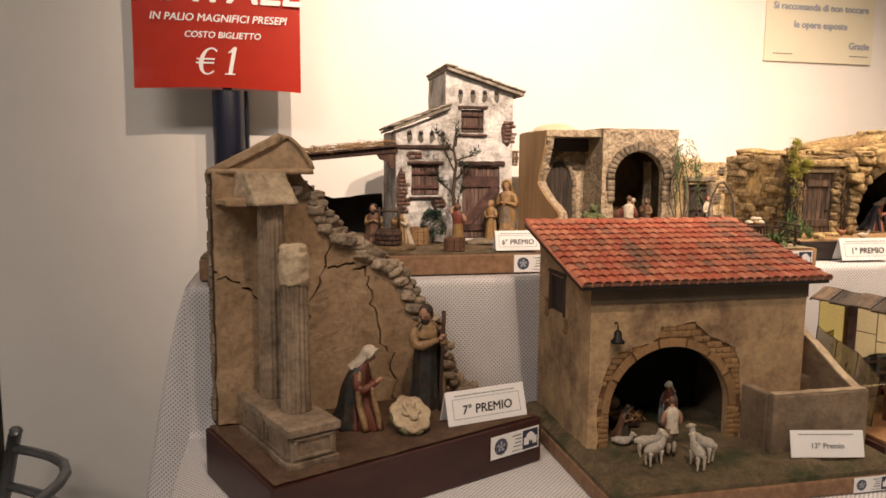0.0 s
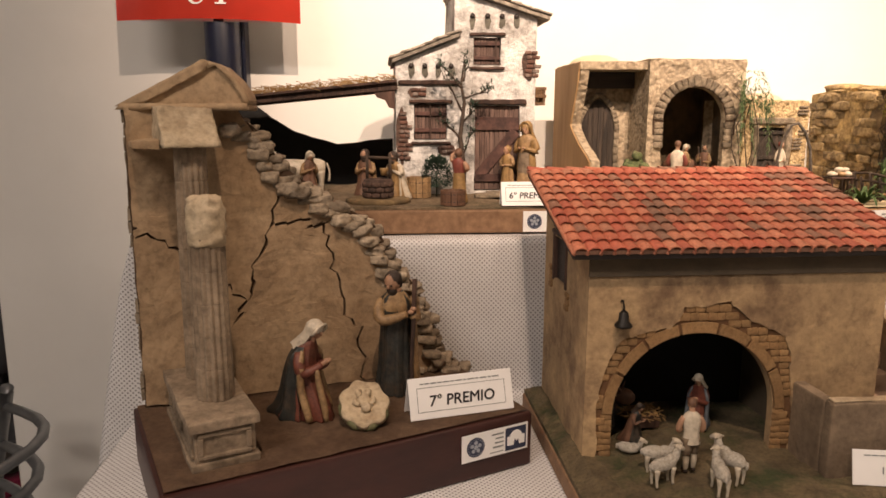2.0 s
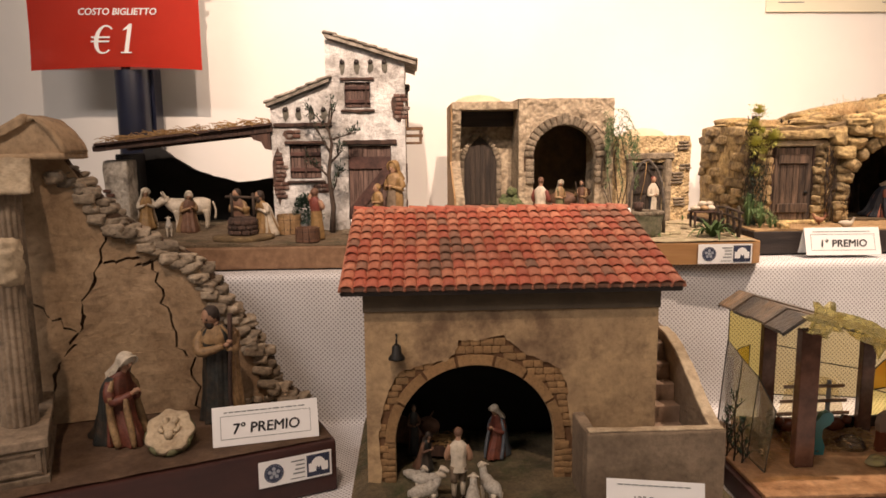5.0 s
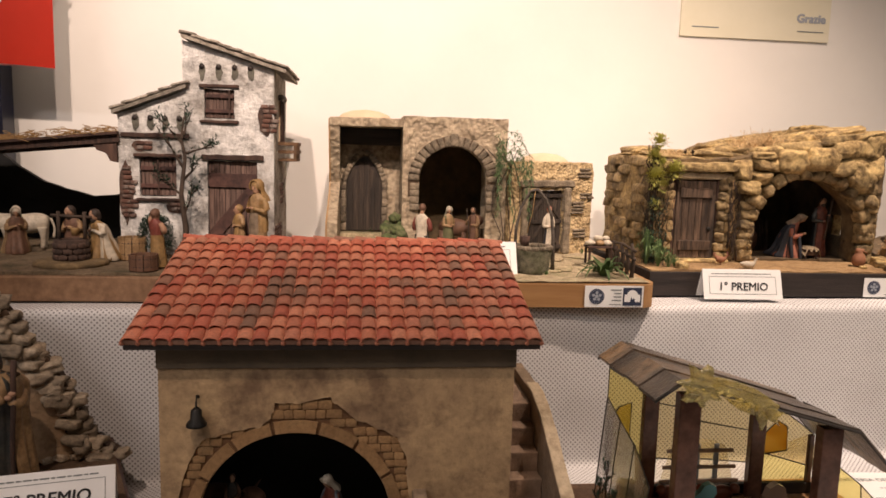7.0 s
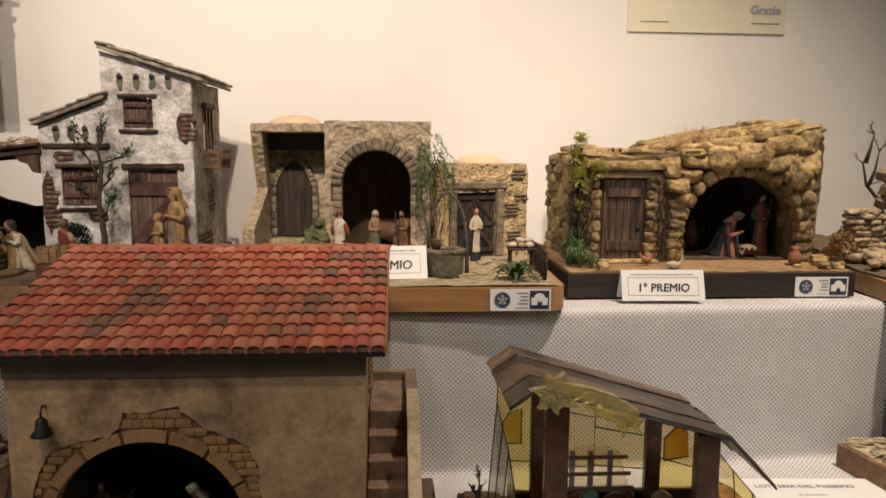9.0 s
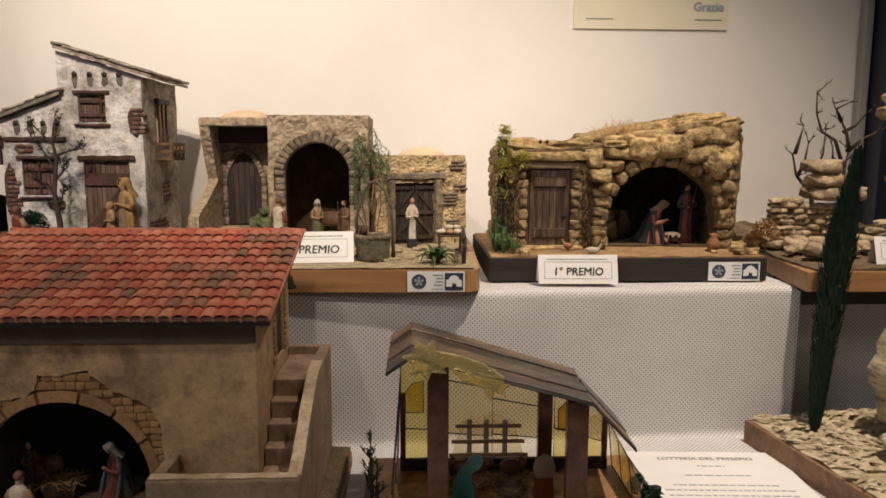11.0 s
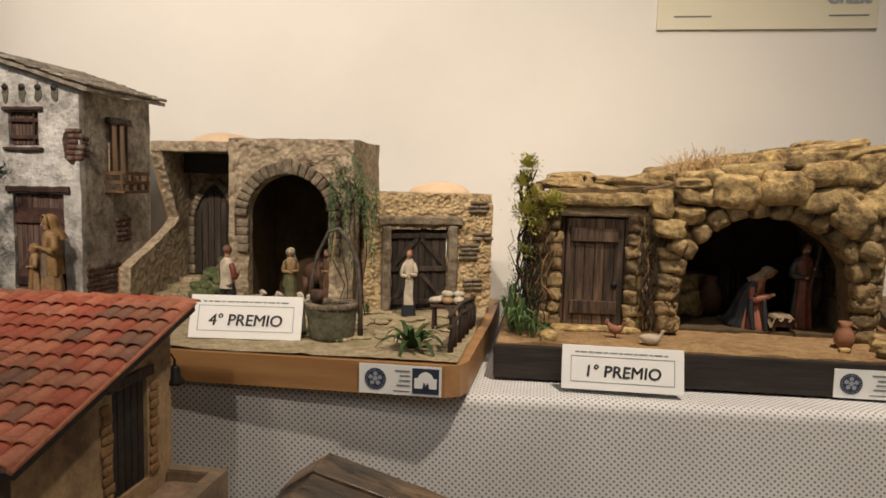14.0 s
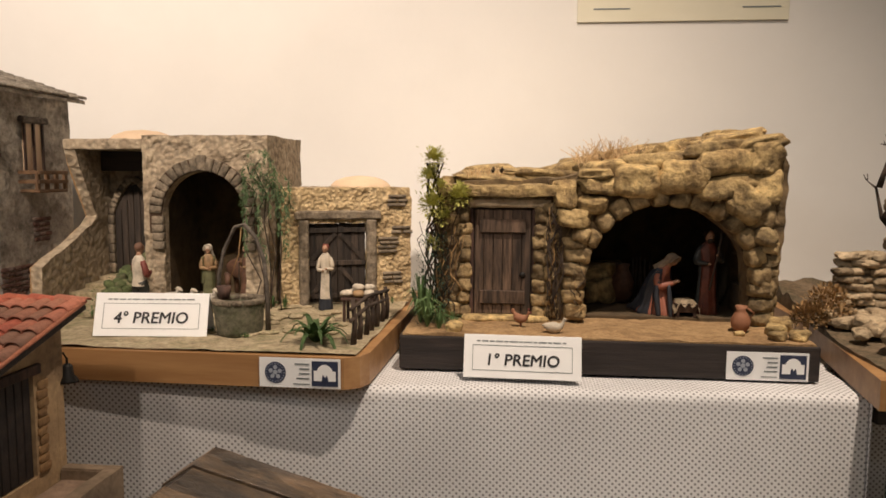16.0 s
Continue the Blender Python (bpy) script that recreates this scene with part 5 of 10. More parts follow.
for v in bm.verts:
    v.co += noise.noise_vector(v.co * 110) * 0.0028 + noise.noise_vector(v.co * 260) * 0.0012
part("broken_top", bm, M_PALE, temple, "chipped pale break")
# capital: a pale block whose face leans out to its foot, with a ledge behind it
bm = B()
prism(bm, [(0.155, 0.383), (0.150, 0.374), (0.121, 0.350), (0.119, 0.345), (0.190, 0.345), (0.190, 0.383)], 0.038, 0.090, "x", R7)
fine(bm, 0.006, 0.0, 70)
for v in bm.verts:
    v.co += noise.noise_vector(v.co * 60) * 0.0022 + noise.noise_vector(v.co * 220) * 0.0012
part("capital", bm, M_PALE, temple, "pale chipped capital", smooth=True)
bm = B()
prism(bm, [(0.014, 0.345), (0.037, 0.343), (0.037, 0.352), (0.014, 0.350)], 0.150, 0.196, "y", R7)
fine(bm, 0.01, 0.002, 60)
part("ledge", bm, M_TANPL, temple)
# pediment: sunk gable with a foot moulding, one straight raking band, one worn and rounded one
PX0, PX1, PXA, PZ, PZA, PY = -0.092, 0.035, -0.006, 1.1885, 1.233, 0.906
curve = [(PX1, PZ + 0.004), (PX1 - 0.006, PZ + 0.016), (PX1 - 0.015, PZ + 0.028), (PX1 - 0.027, PZ + 0.039)]
bm = B()
prism(bm, [(PX0 + 0.008, PZ + 0.002), (PX1 - 0.002, PZ + 0.002)] + curve + [(PXA, PZA - 0.002)], PY + 0.005, PY + 0.055, "y")
fine(bm, 0.01, 0.0014, 60)
part("gable", bm, M_TANPL, temple, smooth=True)
bm = B()
prism(bm, [(PX0 - 0.002, PZ - 0.003), (PX1 + 0.001, PZ - 0.003), (PX1, PZ + 0.004), (PX0 + 0.004, PZ + 0.003)], PY - 0.001, PY + 0.060, "y")
fine(bm, 0.01, 0.0012, 60)
part("foot_moulding", bm, M_TANPL, temple, smooth=True)
bm = B()
prism(bm, [(PX0 - 0.002, PZ + 0.0005), (PX0 + 0.026, PZ + 0.004), (PXA + 0.002, PZA - 0.008), (PXA + 0.005, PZA), (PXA - 0.002, PZA + 0.002)], PY, PY + 0.058, "y")
fine(bm, 0.01, 0.0014, 60)
part("raking_band", bm, M_TANPL, temple, smooth=True)
bm = B()
outer = [(PXA + 0.0052, PZA + 0.0005), (PX1 - 0.025, PZ + 0.042), (PX1 - 0.011, PZ + 0.029), (PX1 - 0.002, PZ + 0.015), (PX1 + 0.002, PZ + 0.0042)]
prism(bm, outer + [(u - 0.005, z - 0.001) for u, z in outer[:0:-1]] + [(PXA + 0.003, PZA - 0.007)], PY + 0.001, PY + 0.058, "y")
fine(bm, 0.01, 0.0012, 60)
part("raking_band", bm, M_TANPL, temple, smooth=True)

def kneeler(m, s, label, robe, mantle, veil, lining):
    """A kneeling veiled figure with joined arms, s high, facing its own x."""
    m = m @ Matrix.Scale(s, 4)
    bm = B()
    body = [(0.0, -0.055, 0, 0.270, 0.165), (0.045, -0.06, 0, 0.262, 0.170), (0.13, -0.05, 0, 0.205, 0.162), (0.28, -0.045, 0, 0.162, 0.150), (0.43, -0.035, 0, 0.146, 0.142), (0.57, -0.018, 0, 0.122, 0.140),
            (0.67, 0.004, 0, 0.100, 0.126), (0.745, 0.030, 0, 0.072, 0.092), (0.80, 0.058, 0, 0.042, 0.044)]
    drape(bm, m, body, 0, 360, 48, 0, 0.20, 9, 0.4)
    drape(bm, m, [(0.0, 0.06, -0.02, 0.215, 0.135), (0.10, 0.06, -0.02, 0.195, 0.132), (0.24, 0.045, -0.01, 0.140, 0.118), (0.38, 0.02, 0, 0.118, 0.108), (0.52, 0.005, 0, 0.108, 0.100)], 0, 360, 40, 0, 0.22, 10, 1.7)
    drape(bm, m, body[:-1], 68, 292, 40, 1, 0.22, 7, 2.1, 0.018)
    for sy in (-1, 1):
        limb(bm, m, [(0.035, sy * 0.095, 0.72), (0.055, sy * 0.150, 0.58), (0.045, sy * 0.160, 0.40), (0.090, sy * 0.165, 0.20), (0.140, sy * 0.170, 0.02)], [0.020, 0.032, 0.034, 0.036, 0.030], 3)
        limb(bm, m, [(0.010, sy * 0.105, 0.69), (0.030, sy * 0.140, 0.575), (0.055, sy * 0.138, 0.485), (0.135, sy * 0.075, 0.515), (0.190, sy * 0.030, 0.560)], [0.040, 0.050, 0.050, 0.043, 0.032], 0, 10)
        limb(bm, m, [(0.185, sy * 0.026, 0.555), (0.235, sy * 0.012, 0.600)], [0.024, 0.015], 2, 8)
        ball(bm, (0.228, sy * 0.014, 0.592), (0.030, 0.017, 0.026), m, 8, 6, 2)
    limb(bm, m, [(0.165, -0.080, 0.525), (0.200, -0.092, 0.36), (0.240, -0.100, 0.18), (0.265, -0.100, 0.02)], [0.020, 0.030, 0.032, 0.022], 3, 8)
    limb(bm, m, [(0.055, 0, 0.77), (0.098, 0, 0.845)], [0.042, 0.040], 2)
    head(bm, m @ T(0.118, 0, 0.893) @ pose(0, 0, 0, 0, 24, -8), 0.078, 2, 5, 4, False, 2.9)
    return solo("kneeling_figure", wobble(bm, 0.008 * s, 7 / s), [robe, mantle, M_SKIN, lining, veil, M_HAIR], label, "figurine", smooth=True)


def leaner(m, s, label, robe, mantle):
    """A bearded standing figure, s high, bent over a staff at its left side, facing its own x."""
    m = m @ Matrix.Scale(s, 4)
    bm = B()
    body = [(0.0, -0.01, 0, 0.120, 0.128), (0.03, -0.01, 0, 0.120, 0.128), (0.18, -0.01, 0, 0.108, 0.118), (0.40, -0.005, 0, 0.092, 0.104), (0.56, 0.0, 0, 0.086, 0.098), (0.68, 0.012, 0, 0.088, 0.110),
            (0.765, 0.026, 0, 0.078, 0.112), (0.82, 0.040, 0, 0.058, 0.078), (0.855, 0.052, 0, 0.036, 0.040)]
    body = [(z, cx, cy, a * 1.12, b * 1.18) for z, cx, cy, a, b in body]
    drape(bm, m, body, 0, 360, 52, 0, 0.22, 8, 0.9)
    drape(bm, m, [(0.02, -0.02, 0.060, 0.125, 0.125)] + [(z, cx - 0.008, cy + 0.034, a + 0.020, b) for z, cx, cy, a, b in body[2:8]], 34, 215, 36, 1, 0.24, 6, 2.6, 0.020)
    drape(bm, m, [(0.70, 0.02, 0, 0.100, 0.126), (0.755, 0.03, 0, 0.096, 0.122), (0.81, 0.042, 0, 0.074, 0.094), (0.85, 0.050, 0, 0.052, 0.060)], 0, 360, 36, 1, 0.14, 5, 0.4, rings=10, close=False)
    limb(bm, m, [(0.02, -0.104, 0.775), (0.060, -0.142, 0.70), (0.110, -0.118, 0.635), (0.140, -0.030, 0.655), (0.135, 0.070, 0.690)], [0.040, 0.046, 0.045, 0.038, 0.030], 1, 12)
    limb(bm, m, [(0.015, 0.104, 0.775), (0.030, 0.150, 0.68), (0.075, 0.150, 0.635), (0.130, 0.110, 0.675)], [0.040, 0.045, 0.042, 0.031], 1, 12)
    for q in ((0.138, 0.100, 0.700), (0.130, 0.125, 0.725)):
        ball(bm, q, (0.026, 0.028, 0.021), m, 10, 7, 2)
    limb(bm, m, [(0.135, 0.100, 0.0), (0.132, 0.118, 0.45), (0.118, 0.138, 0.95)], [0.018, 0.017, 0.020], 3, 9)
    limb(bm, m, [(0.055, 0, 0.83), (0.078, 0, 0.885)], [0.040, 0.036], 2)
    head(bm, m @ T(0.078, -0.030, 0.930) @ pose(0, 0, 0, 0, 0, -42) @ pose(0, 0, 0, 0, 20, 0), 0.076, 2, 4, None, True)
    return solo("standing_figure", wobble(bm, 0.008 * s, 7 / s), [robe, mantle, M_SKIN, M_DKWOOD, M_HAIR], label, "figurine", smooth=True)


q = R7 @ Vector((0.160, 0.100, 0.0640))
kneeler(T(*q) @ pose(0, 0, 0, 0, 0, -26) @ Matrix.Diagonal((1.12, 1.15, 1, 1)), 0.106, "kneeling painted figure, cream veil, dark mantle, red robe", M_PWINE, M_PTEAL, M_CREAM, M_PTAN)
q = R7 @ Vector((0.270, 0.112, 0.0640))
leaner(T(*q) @ pose(0, 0, 0, 0, 0, -84), 0.142, "standing painted figure in dark robe and tan mantle with staff", M_PTEAL, M_PTAN)
# cradle with a small bundle on a cloth, one piece
q = R7 @ Vector((0.208, 0.058, 0.063))
bm = B()
m = T(*q) @ pose(0, 0, 0.014, 30, 0, 8) @ Matrix.Scale(0.78, 4)
lathe(bm, [(0.018, -0.012), (0.031, -0.004), (0.034, 0.006), (0.030, 0.010), (0.020, 0.007)], 24, m, 0.05, 8, 0, 0, sx=1.0, sy=1.15)
lathe(bm, [(0.033, 0.007), (0.031, 0.013), (0.024, 0.010), (0.016, 0.012), (0.004, 0.009)], 48, m, 0.07, 7, 1.0, 1, sx=1.0, sy=1.15)
ball(bm, (0.001, -0.012, 0.0165), (0.0068, 0.0068, 0.0064), m, 12, 9, 1)
ball(bm, (0, 0.002, 0.0135), (0.0088, 0.0105, 0.0052), m, 12, 8, 1)
for sx in (-1, 1):
    limb(bm, m, [(sx * 0.007, -0.004, 0.014), (sx * 0.0125, -0.002, 0.0145), (sx * 0.0120, 0.005, 0.0155)], [0.0030, 0.0032, 0.0024], 1, 8)
    limb(bm, m, [(sx * 0.004, 0.009, 0.0135), (sx * 0.0080, 0.0155, 0.0150), (sx * 0.0030, 0.0185, 0.0135)], [0.0040, 0.0038, 0.0026], 1, 8)
solo("cradle", bm, [M_PGREEN, M_PALE, M_PTAN], "round woven cradle lined with pale folded cloth", "cradle", smooth=True)
prize_card(0.197, 0.846, 0.8690, 0.116, 0.043, 13, "7° PREMIO", "white folded prize card on the burgundy base", size=0.37, shear=0.1)

# ---- thirteenth prize: tiled farmhouse ----
base13 = thing("exhibit_stand", 0.355, 0.712, TABLE, 0, "wooden base with mossy painted ground under the farmhouse", "stand")
part("board", rbox(0.350, 0.750, 0.700, 1.022, TABLE, 0.826, 0.003), M_CHIP, base13)
bm = B()
nx, ny = 44, 34
for i in range(nx + 1):
    for j in range(ny + 1):
        x, y = 0.352 + 0.396 * i / nx, 0.702 + 0.318 * j / ny
        e = min(1, min(i, nx - i, j, ny - j) / 2)
        bm.verts.new((x, y, 0.832 + 0.012 * e * (0.75 + 0.5 * noise.noise(Vector((x * 22, y * 22, 0)))) + 0.002 * noise.noise(Vector((x * 120, y * 120, 1)))))
bm.verts.ensure_lookup_table()
for i in range(nx):
    for j in range(ny):
        a = i * (ny + 1) + j
        bm.faces.new([bm.verts[k] for k in (a, a + ny + 1, a + ny + 2, a + 1)])
r = bmesh.ops.extrude_face_region(bm, geom=list(bm.faces))
for v in r["geom"]:
    if isinstance(v, bmesh.types.BMVert):
        v.co.z = 0.8262
part("ground", bm, M_MOSS, base13, "mossy brown-green ground")
base_label(base13, label_frame(0.668, 0.6995, 0.8065), 0.060, 0.019)

farm = thing("farmhouse_model", 0.52, 0.9, 0.842, 0, "ochre plaster model farmhouse with arched stable and tiled roof", "model house")
X0, X1, YF, YB = 0.370, 0.676, 0.815, 1.000
AC, AH = 0.484, 0.085
opening = arch(AC, AH, 0.836, 0.884, 0.968, 24)
bm = B()
prism(bm, [(X0, 0.836), (X0, 1.052), (X1, 1.052), (X1, 0.836)] + opening, YF, YF + 0.010, "y")
part("front_wall", bm, M_HOUSE, farm, "ochre weathered plaster")


def side_wall(x, t, hole, name):
    """An end wall with a sloping top and one opening: built as the pieces round the hole."""
    bm = B()
    y0, y1, z0, z1 = hole
    top = lambda y: 1.052 + (y - YF) * (1.106 - 1.052) / (YB - YF)
    a, b = YF + 0.0101, YB - 0.0101
    prism(bm, [(a, 0.836), (y0, 0.836), (y0, top(y0)), (a, top(a))], x, x + t, "x")
    prism(bm, [(y1, 0.836), (b, 0.836), (b, top(b)), (y1, top(y1))], x, x + t, "x")
    prism(bm, [(y0, z1), (y1, z1), (y1, top(y1)), (y0, top(y0))], x, x + t, "x")
    if z0 > 0.837:
        prism(bm, [(y0, 0.836), (y1, 0.836), (y1, z0), (y0, z0)], x, x + t, "x")
    bmesh.ops.remove_doubles(bm, verts=bm.verts, dist=0.00005)
    return part(name, bm, M_HOUSE, farm, "ochre weathered plaster")


side_wall(X0, 0.010, (0.900, 0.955, 0.995, 1.045), "side_wall")
side_wall(X1 - 0.010, 0.010, (0.915, 0.962, 0.978, 1.062), "side_wall")
part("back_wall", rbox(X0, X1, YB - 0.010, YB, 0.836, 1.106, 0.001), M_HOUSE, farm, "ochre weathered plaster")
# Black and dark inner sheets put the stable's shade into colour.
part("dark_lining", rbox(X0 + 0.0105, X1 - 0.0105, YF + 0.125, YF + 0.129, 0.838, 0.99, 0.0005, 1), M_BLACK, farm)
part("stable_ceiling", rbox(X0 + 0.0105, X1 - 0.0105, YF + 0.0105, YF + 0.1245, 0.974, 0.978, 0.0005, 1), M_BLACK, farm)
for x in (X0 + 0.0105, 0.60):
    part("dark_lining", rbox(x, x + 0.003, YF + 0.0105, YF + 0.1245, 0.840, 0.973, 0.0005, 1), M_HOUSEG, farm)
# Dark strip that puts the eave's shadow on the wall as colour.
part("fascia", rbox(X0 - 0.002, X1 + 0.002, YF - 0.0062, YF - 0.0038, 1.028, 1.053, 0.0005, 1), M_HOUSEG, farm, "dark strip standing in for the eave's shadow")
# shutter in the side window, upper door at the stair head
part("shutter", rbox(X0 + 0.003, X0 + 0.006, 0.9005, 0.9545, 0.9955, 1.0445, 0.0005, 1), M_BLACKW, farm)
for y in (0.899, 0.954):
    part("window_frame", rbox(X0 - 0.002, X0 + 0.004, y - 0.002, y + 0.003, 0.993, 1.047, 0.0006, 1), M_DKWOOD, farm)
part("window_lintel", rbox(X0 - 0.0025, X0 + 0.004, 0.895, 0.960, 1.0475, 1.0525, 0.0008, 1), M_DKWOOD, farm)
dr = part("upper_door", rbox(X1 - 0.008, X1 - 0.004, 0.9155, 0.9615, 0.9785, 1.0615, 0.0005, 1), M_BLACKW, farm, "dark plank door")
for k in range(5):
    part("plank", rbox(X1 - 0.0039, X1 - 0.0022, 0.9163 + k * 0.009, 0.9243 + k * 0.009, 0.979, 1.061, 0.0004, 1), M_BLACKW, dr)
part("door_lintel", rbox(X1 - 0.004, X1 + 0.003, 0.908, 0.969, 1.0625, 1.071, 0.001, 1), M_DKWOOD, farm)
# hollow for the arch ring and the bare bricks round it
outer = [(0.383, 0.840), (0.381, 0.892), (0.386, 0.925), (0.396, 0.950), (0.404, 0.962), (0.428, 0.971), (0.452, 0.974), (0.462, 0.981), (0.466, 0.995), (0.488, 0.996),
         (0.512, 1.001), (0.524, 0.990), (0.537, 0.980), (0.560, 0.970), (0.573, 0.963), (0.582, 0.945), (0.584, 0.915), (0.589, 0.880), (0.588, 0.840)]
bm = B()
prism(bm, outer + arch(AC, AH + 0.0005, 0.840, 0.884, 0.9685, 24), YF - 0.0008, YF - 0.0001, "y")
part("bare_patch", bm, M_MORTAR, farm, "bare mortar round the arch")
ragged = []
for k, (a, b2) in enumerate(zip(outer, outer[1:])):
    for i in range(6):
        q = Vector((a[0] + (b2[0] - a[0]) * i / 6, a[1] + (b2[1] - a[1]) * i / 6, 0))
        w = noise.noise_vector(q * 160) * 0.0022 + noise.noise_vector(q * 520) * 0.0010
        ragged.append((q.x + w.x, q.y + w.y))
ragged.append(outer[-1])
bm = B()
prism(bm, [(X0 - 0.001, 0.836), (X0 - 0.001, 1.0525), (X1 + 0.0008, 1.0525), (X1 + 0.0008, 0.836)] + ragged[::-1], YF - 0.0036, YF - 0.0002, "y")
part("plaster_skin", bm, M_HOUSE, farm, "ochre weathered plaster broken away round the arch")
RING = part("arch_ring", rbox(AC - 0.003, AC + 0.003, YF - 0.0012, YF + 0.004, 0.9695, 0.9805, 0.0006, 1), M_BRICKY, farm, "ochre stone arch")
cuts = [0, 0.16, 0.30, 0.43, 0.57, 0.70, 0.84, 1.0]
for a, b2 in zip(cuts, cuts[1:]):
    bm = B()
    pts = []
    n = 6
    for k in range(n + 1):
        th = math.pi * (a + 0.006 + (b2 - a - 0.012) * k / n)
        pts.append((AC + (AH + 0.0008) * math.cos(th), 0.884 + (0.0848) * math.sin(th)))
    for k in range(n, -1, -1):
        th = math.pi * (a + 0.006 + (b2 - a - 0.012) * k / n)
        pts.append((AC + (AH + 0.011) * math.cos(th), 0.884 + (0.0958) * math.sin(th)))
    prism(bm, pts, YF - 0.0031, YF + 0.002, "y")
    part("voussoir", bm, M_BRICKY, RING)


def inside(p, poly):
    c = False
    for (x1, y1), (x2, y2) in zip(poly, poly[1:] + poly[:1]):
        if (y1 > p[1]) != (y2 > p[1]) and p[0] < (x2 - x1) * (p[1] - y1) / (y2 - y1) + x1:
            c = not c
    return c


BR = [stone_mesh("brick", k, M_BRICKY, 0.09, 0.09) for k in range(5)]
invf = world_of(farm).inverted()
z = 0.845
row = 0
while z < 1.0:
    x = 0.376 + rnd(0, 0.006)
    h = rnd(0.0068, 0.0088)
    while x < 0.594:
        w = rnd(0.008, 0.015)
        c = (x + w / 2, z + h / 2)
        q = math.hypot((c[0] - AC) / (AH + 0.0115), max(0, c[1] - 0.884) / 0.0965)
        clear = (q > 0.99 + 0.2 * w / AH * 0.4) if c[1] > 0.884 else abs(c[0] - AC) > AH + 0.002 + w * 0.3
        if clear and inside(c, outer):
            piece("brick", BR[RNG.randrange(5)], farm, T(c[0], YF - 0.0006, c[1]) @ pose(0, 0, 0, 0, rnd(-4, 4), 0) @ Matrix.Diagonal((w * 0.93, 0.0030 + rnd(0, 0.0010), h * 0.90, 1)), invf)
        x += w
    z += h
    row += 1
for s in (-1, 1):
    for k in range(7):
        piece("brick", BR[k % 5], farm, T(AC + s * (AH + 0.006), YF + 0.0006, 0.842 + k * 0.0066) @ Matrix.Diagonal((0.0112, 0.005, 0.0061, 1)), invf)
# side bricks by the window and door
for yy, zz, n in ((0.962, 0.985, 4), (0.893, 0.975, 3)):
    for k in range(n):
        piece("brick", BR[k % 5], farm, T(X0 - 0.0005, yy + rnd(-0.004, 0.004), zz + k * 0.007) @ Matrix.Diagonal((0.004, 0.012, 0.006, 1)), invf)
for yy in (0.907, 0.970):
    for k in range(10):
        piece("brick", BR[k % 5], farm, T(X1 + 0.0003, yy + rnd(-0.002, 0.002), 0.984 + k * 0.0076) @ Matrix.Diagonal((0.004, rnd(0.008, 0.013), 0.0068, 1)), invf)
# wall lamp
lamp = thing("wall_lamp", 0.402, 0.812, 0.985, 0, "tiny black iron wall lamp with bell shade", "lamp")
bm = B()
tube(bm, [(0.402, 0.8145, 0.999), (0.402, 0.810, 1.004), (0.402, 0.806, 1.005), (0.402, 0.803, 1.000), (0.402, 0.803, 0.994)], 0.0011, 6)
lathe(bm, [(0.002, 0.996), (0.0045, 0.9935), (0.0052, 0.986), (0.0084, 0.982), (0.0087, 0.9800), (0.006, 0.9805)], 16, T(0.402, 0.803, 0))
part("bracket", bm, M_METAL, lamp)
copy_thing(lamp, pose(0.668, 1.004, 1.050, 0, 0, 90))
# roof board and tiles
EY, EZ, RY, RZ = 0.792, 1.054, 1.006, 1.1135
RX0, RX1 = 0.347, 0.695
sl = math.atan2(RZ - EZ, RY - EY)
SLOPE = T(RX0, EY, EZ) @ Matrix.Rotation(sl, 4, "X")
LEN = math.hypot(RY - EY, RZ - EZ)
roof = part("roof_board", rbox(0, RX1 - RX0, 0, LEN, -0.006, 0, 0.0008, 1, SLOPE), M_BLACKW, farm, "dark wooden roof board")
bm = B()
NC, NR = 27, 11
tw, tl = (RX1 - RX0) / NC, LEN / NR
n = 6
ra = []
for i in range(n + 1):
    a = math.pi * i / n
    ra.append((math.cos(a), math.sin(a)))
tile_len = tl * 1.22
vt = []
for (yy, rad, lift) in ((0, 0.545, 0.0029), (tile_len, 0.48, 0.0004)):
    for th in (1.0, 0.84):
        vt.append([bm.verts.new((c * rad * tw * th, yy, s * rad * tw * th * 0.62 + lift)) for c, s in ra])
o0, i0, o1, i1 = vt
for k in range(n):
    bm.faces.new((o0[k], o0[k + 1], o1[k + 1], o1[k])).smooth = True
    bm.faces.new((i0[k + 1], i0[k], i1[k], i1[k + 1])).smooth = True
    bm.faces.new((o0[k + 1], o0[k], i0[k], i0[k + 1]))
TILE = finish("tile", bm)
TILE.materials.append(M_TILE)
bm = B()
for k in range(NC + 1):
    x = (k) * tw
    tube(bm, [SLOPE @ Vector((x, -0.002, 0.0015)), SLOPE @ Vector((x, LEN, 0.0015))], 0.0022, 5)
part("gutter_tiles", bm, M_TILE, roof, kind="stuff")
part("eave_strip", rbox(0, RX1 - RX0, -0.0015, 0.004, 0.0, 0.0048, 0.0006, 1, SLOPE), M_TILE, roof)
ri = world_of(roof).inverted()
for r in range(NR):
    for c in range(NC):
        piece("tile", TILE, roof, SLOPE @ T((c + 0.5) * tw + rnd(-0.0004, 0.0004), -0.003 + r * tl + rnd(-0.0006, 0.0006), 0.0008 + rnd(0, 0.0005)) @ pose(0, 0, 0, 0, rnd(-3, 3), rnd(-1.5, 1.5)), ri)
RIDGE = TILE.copy()
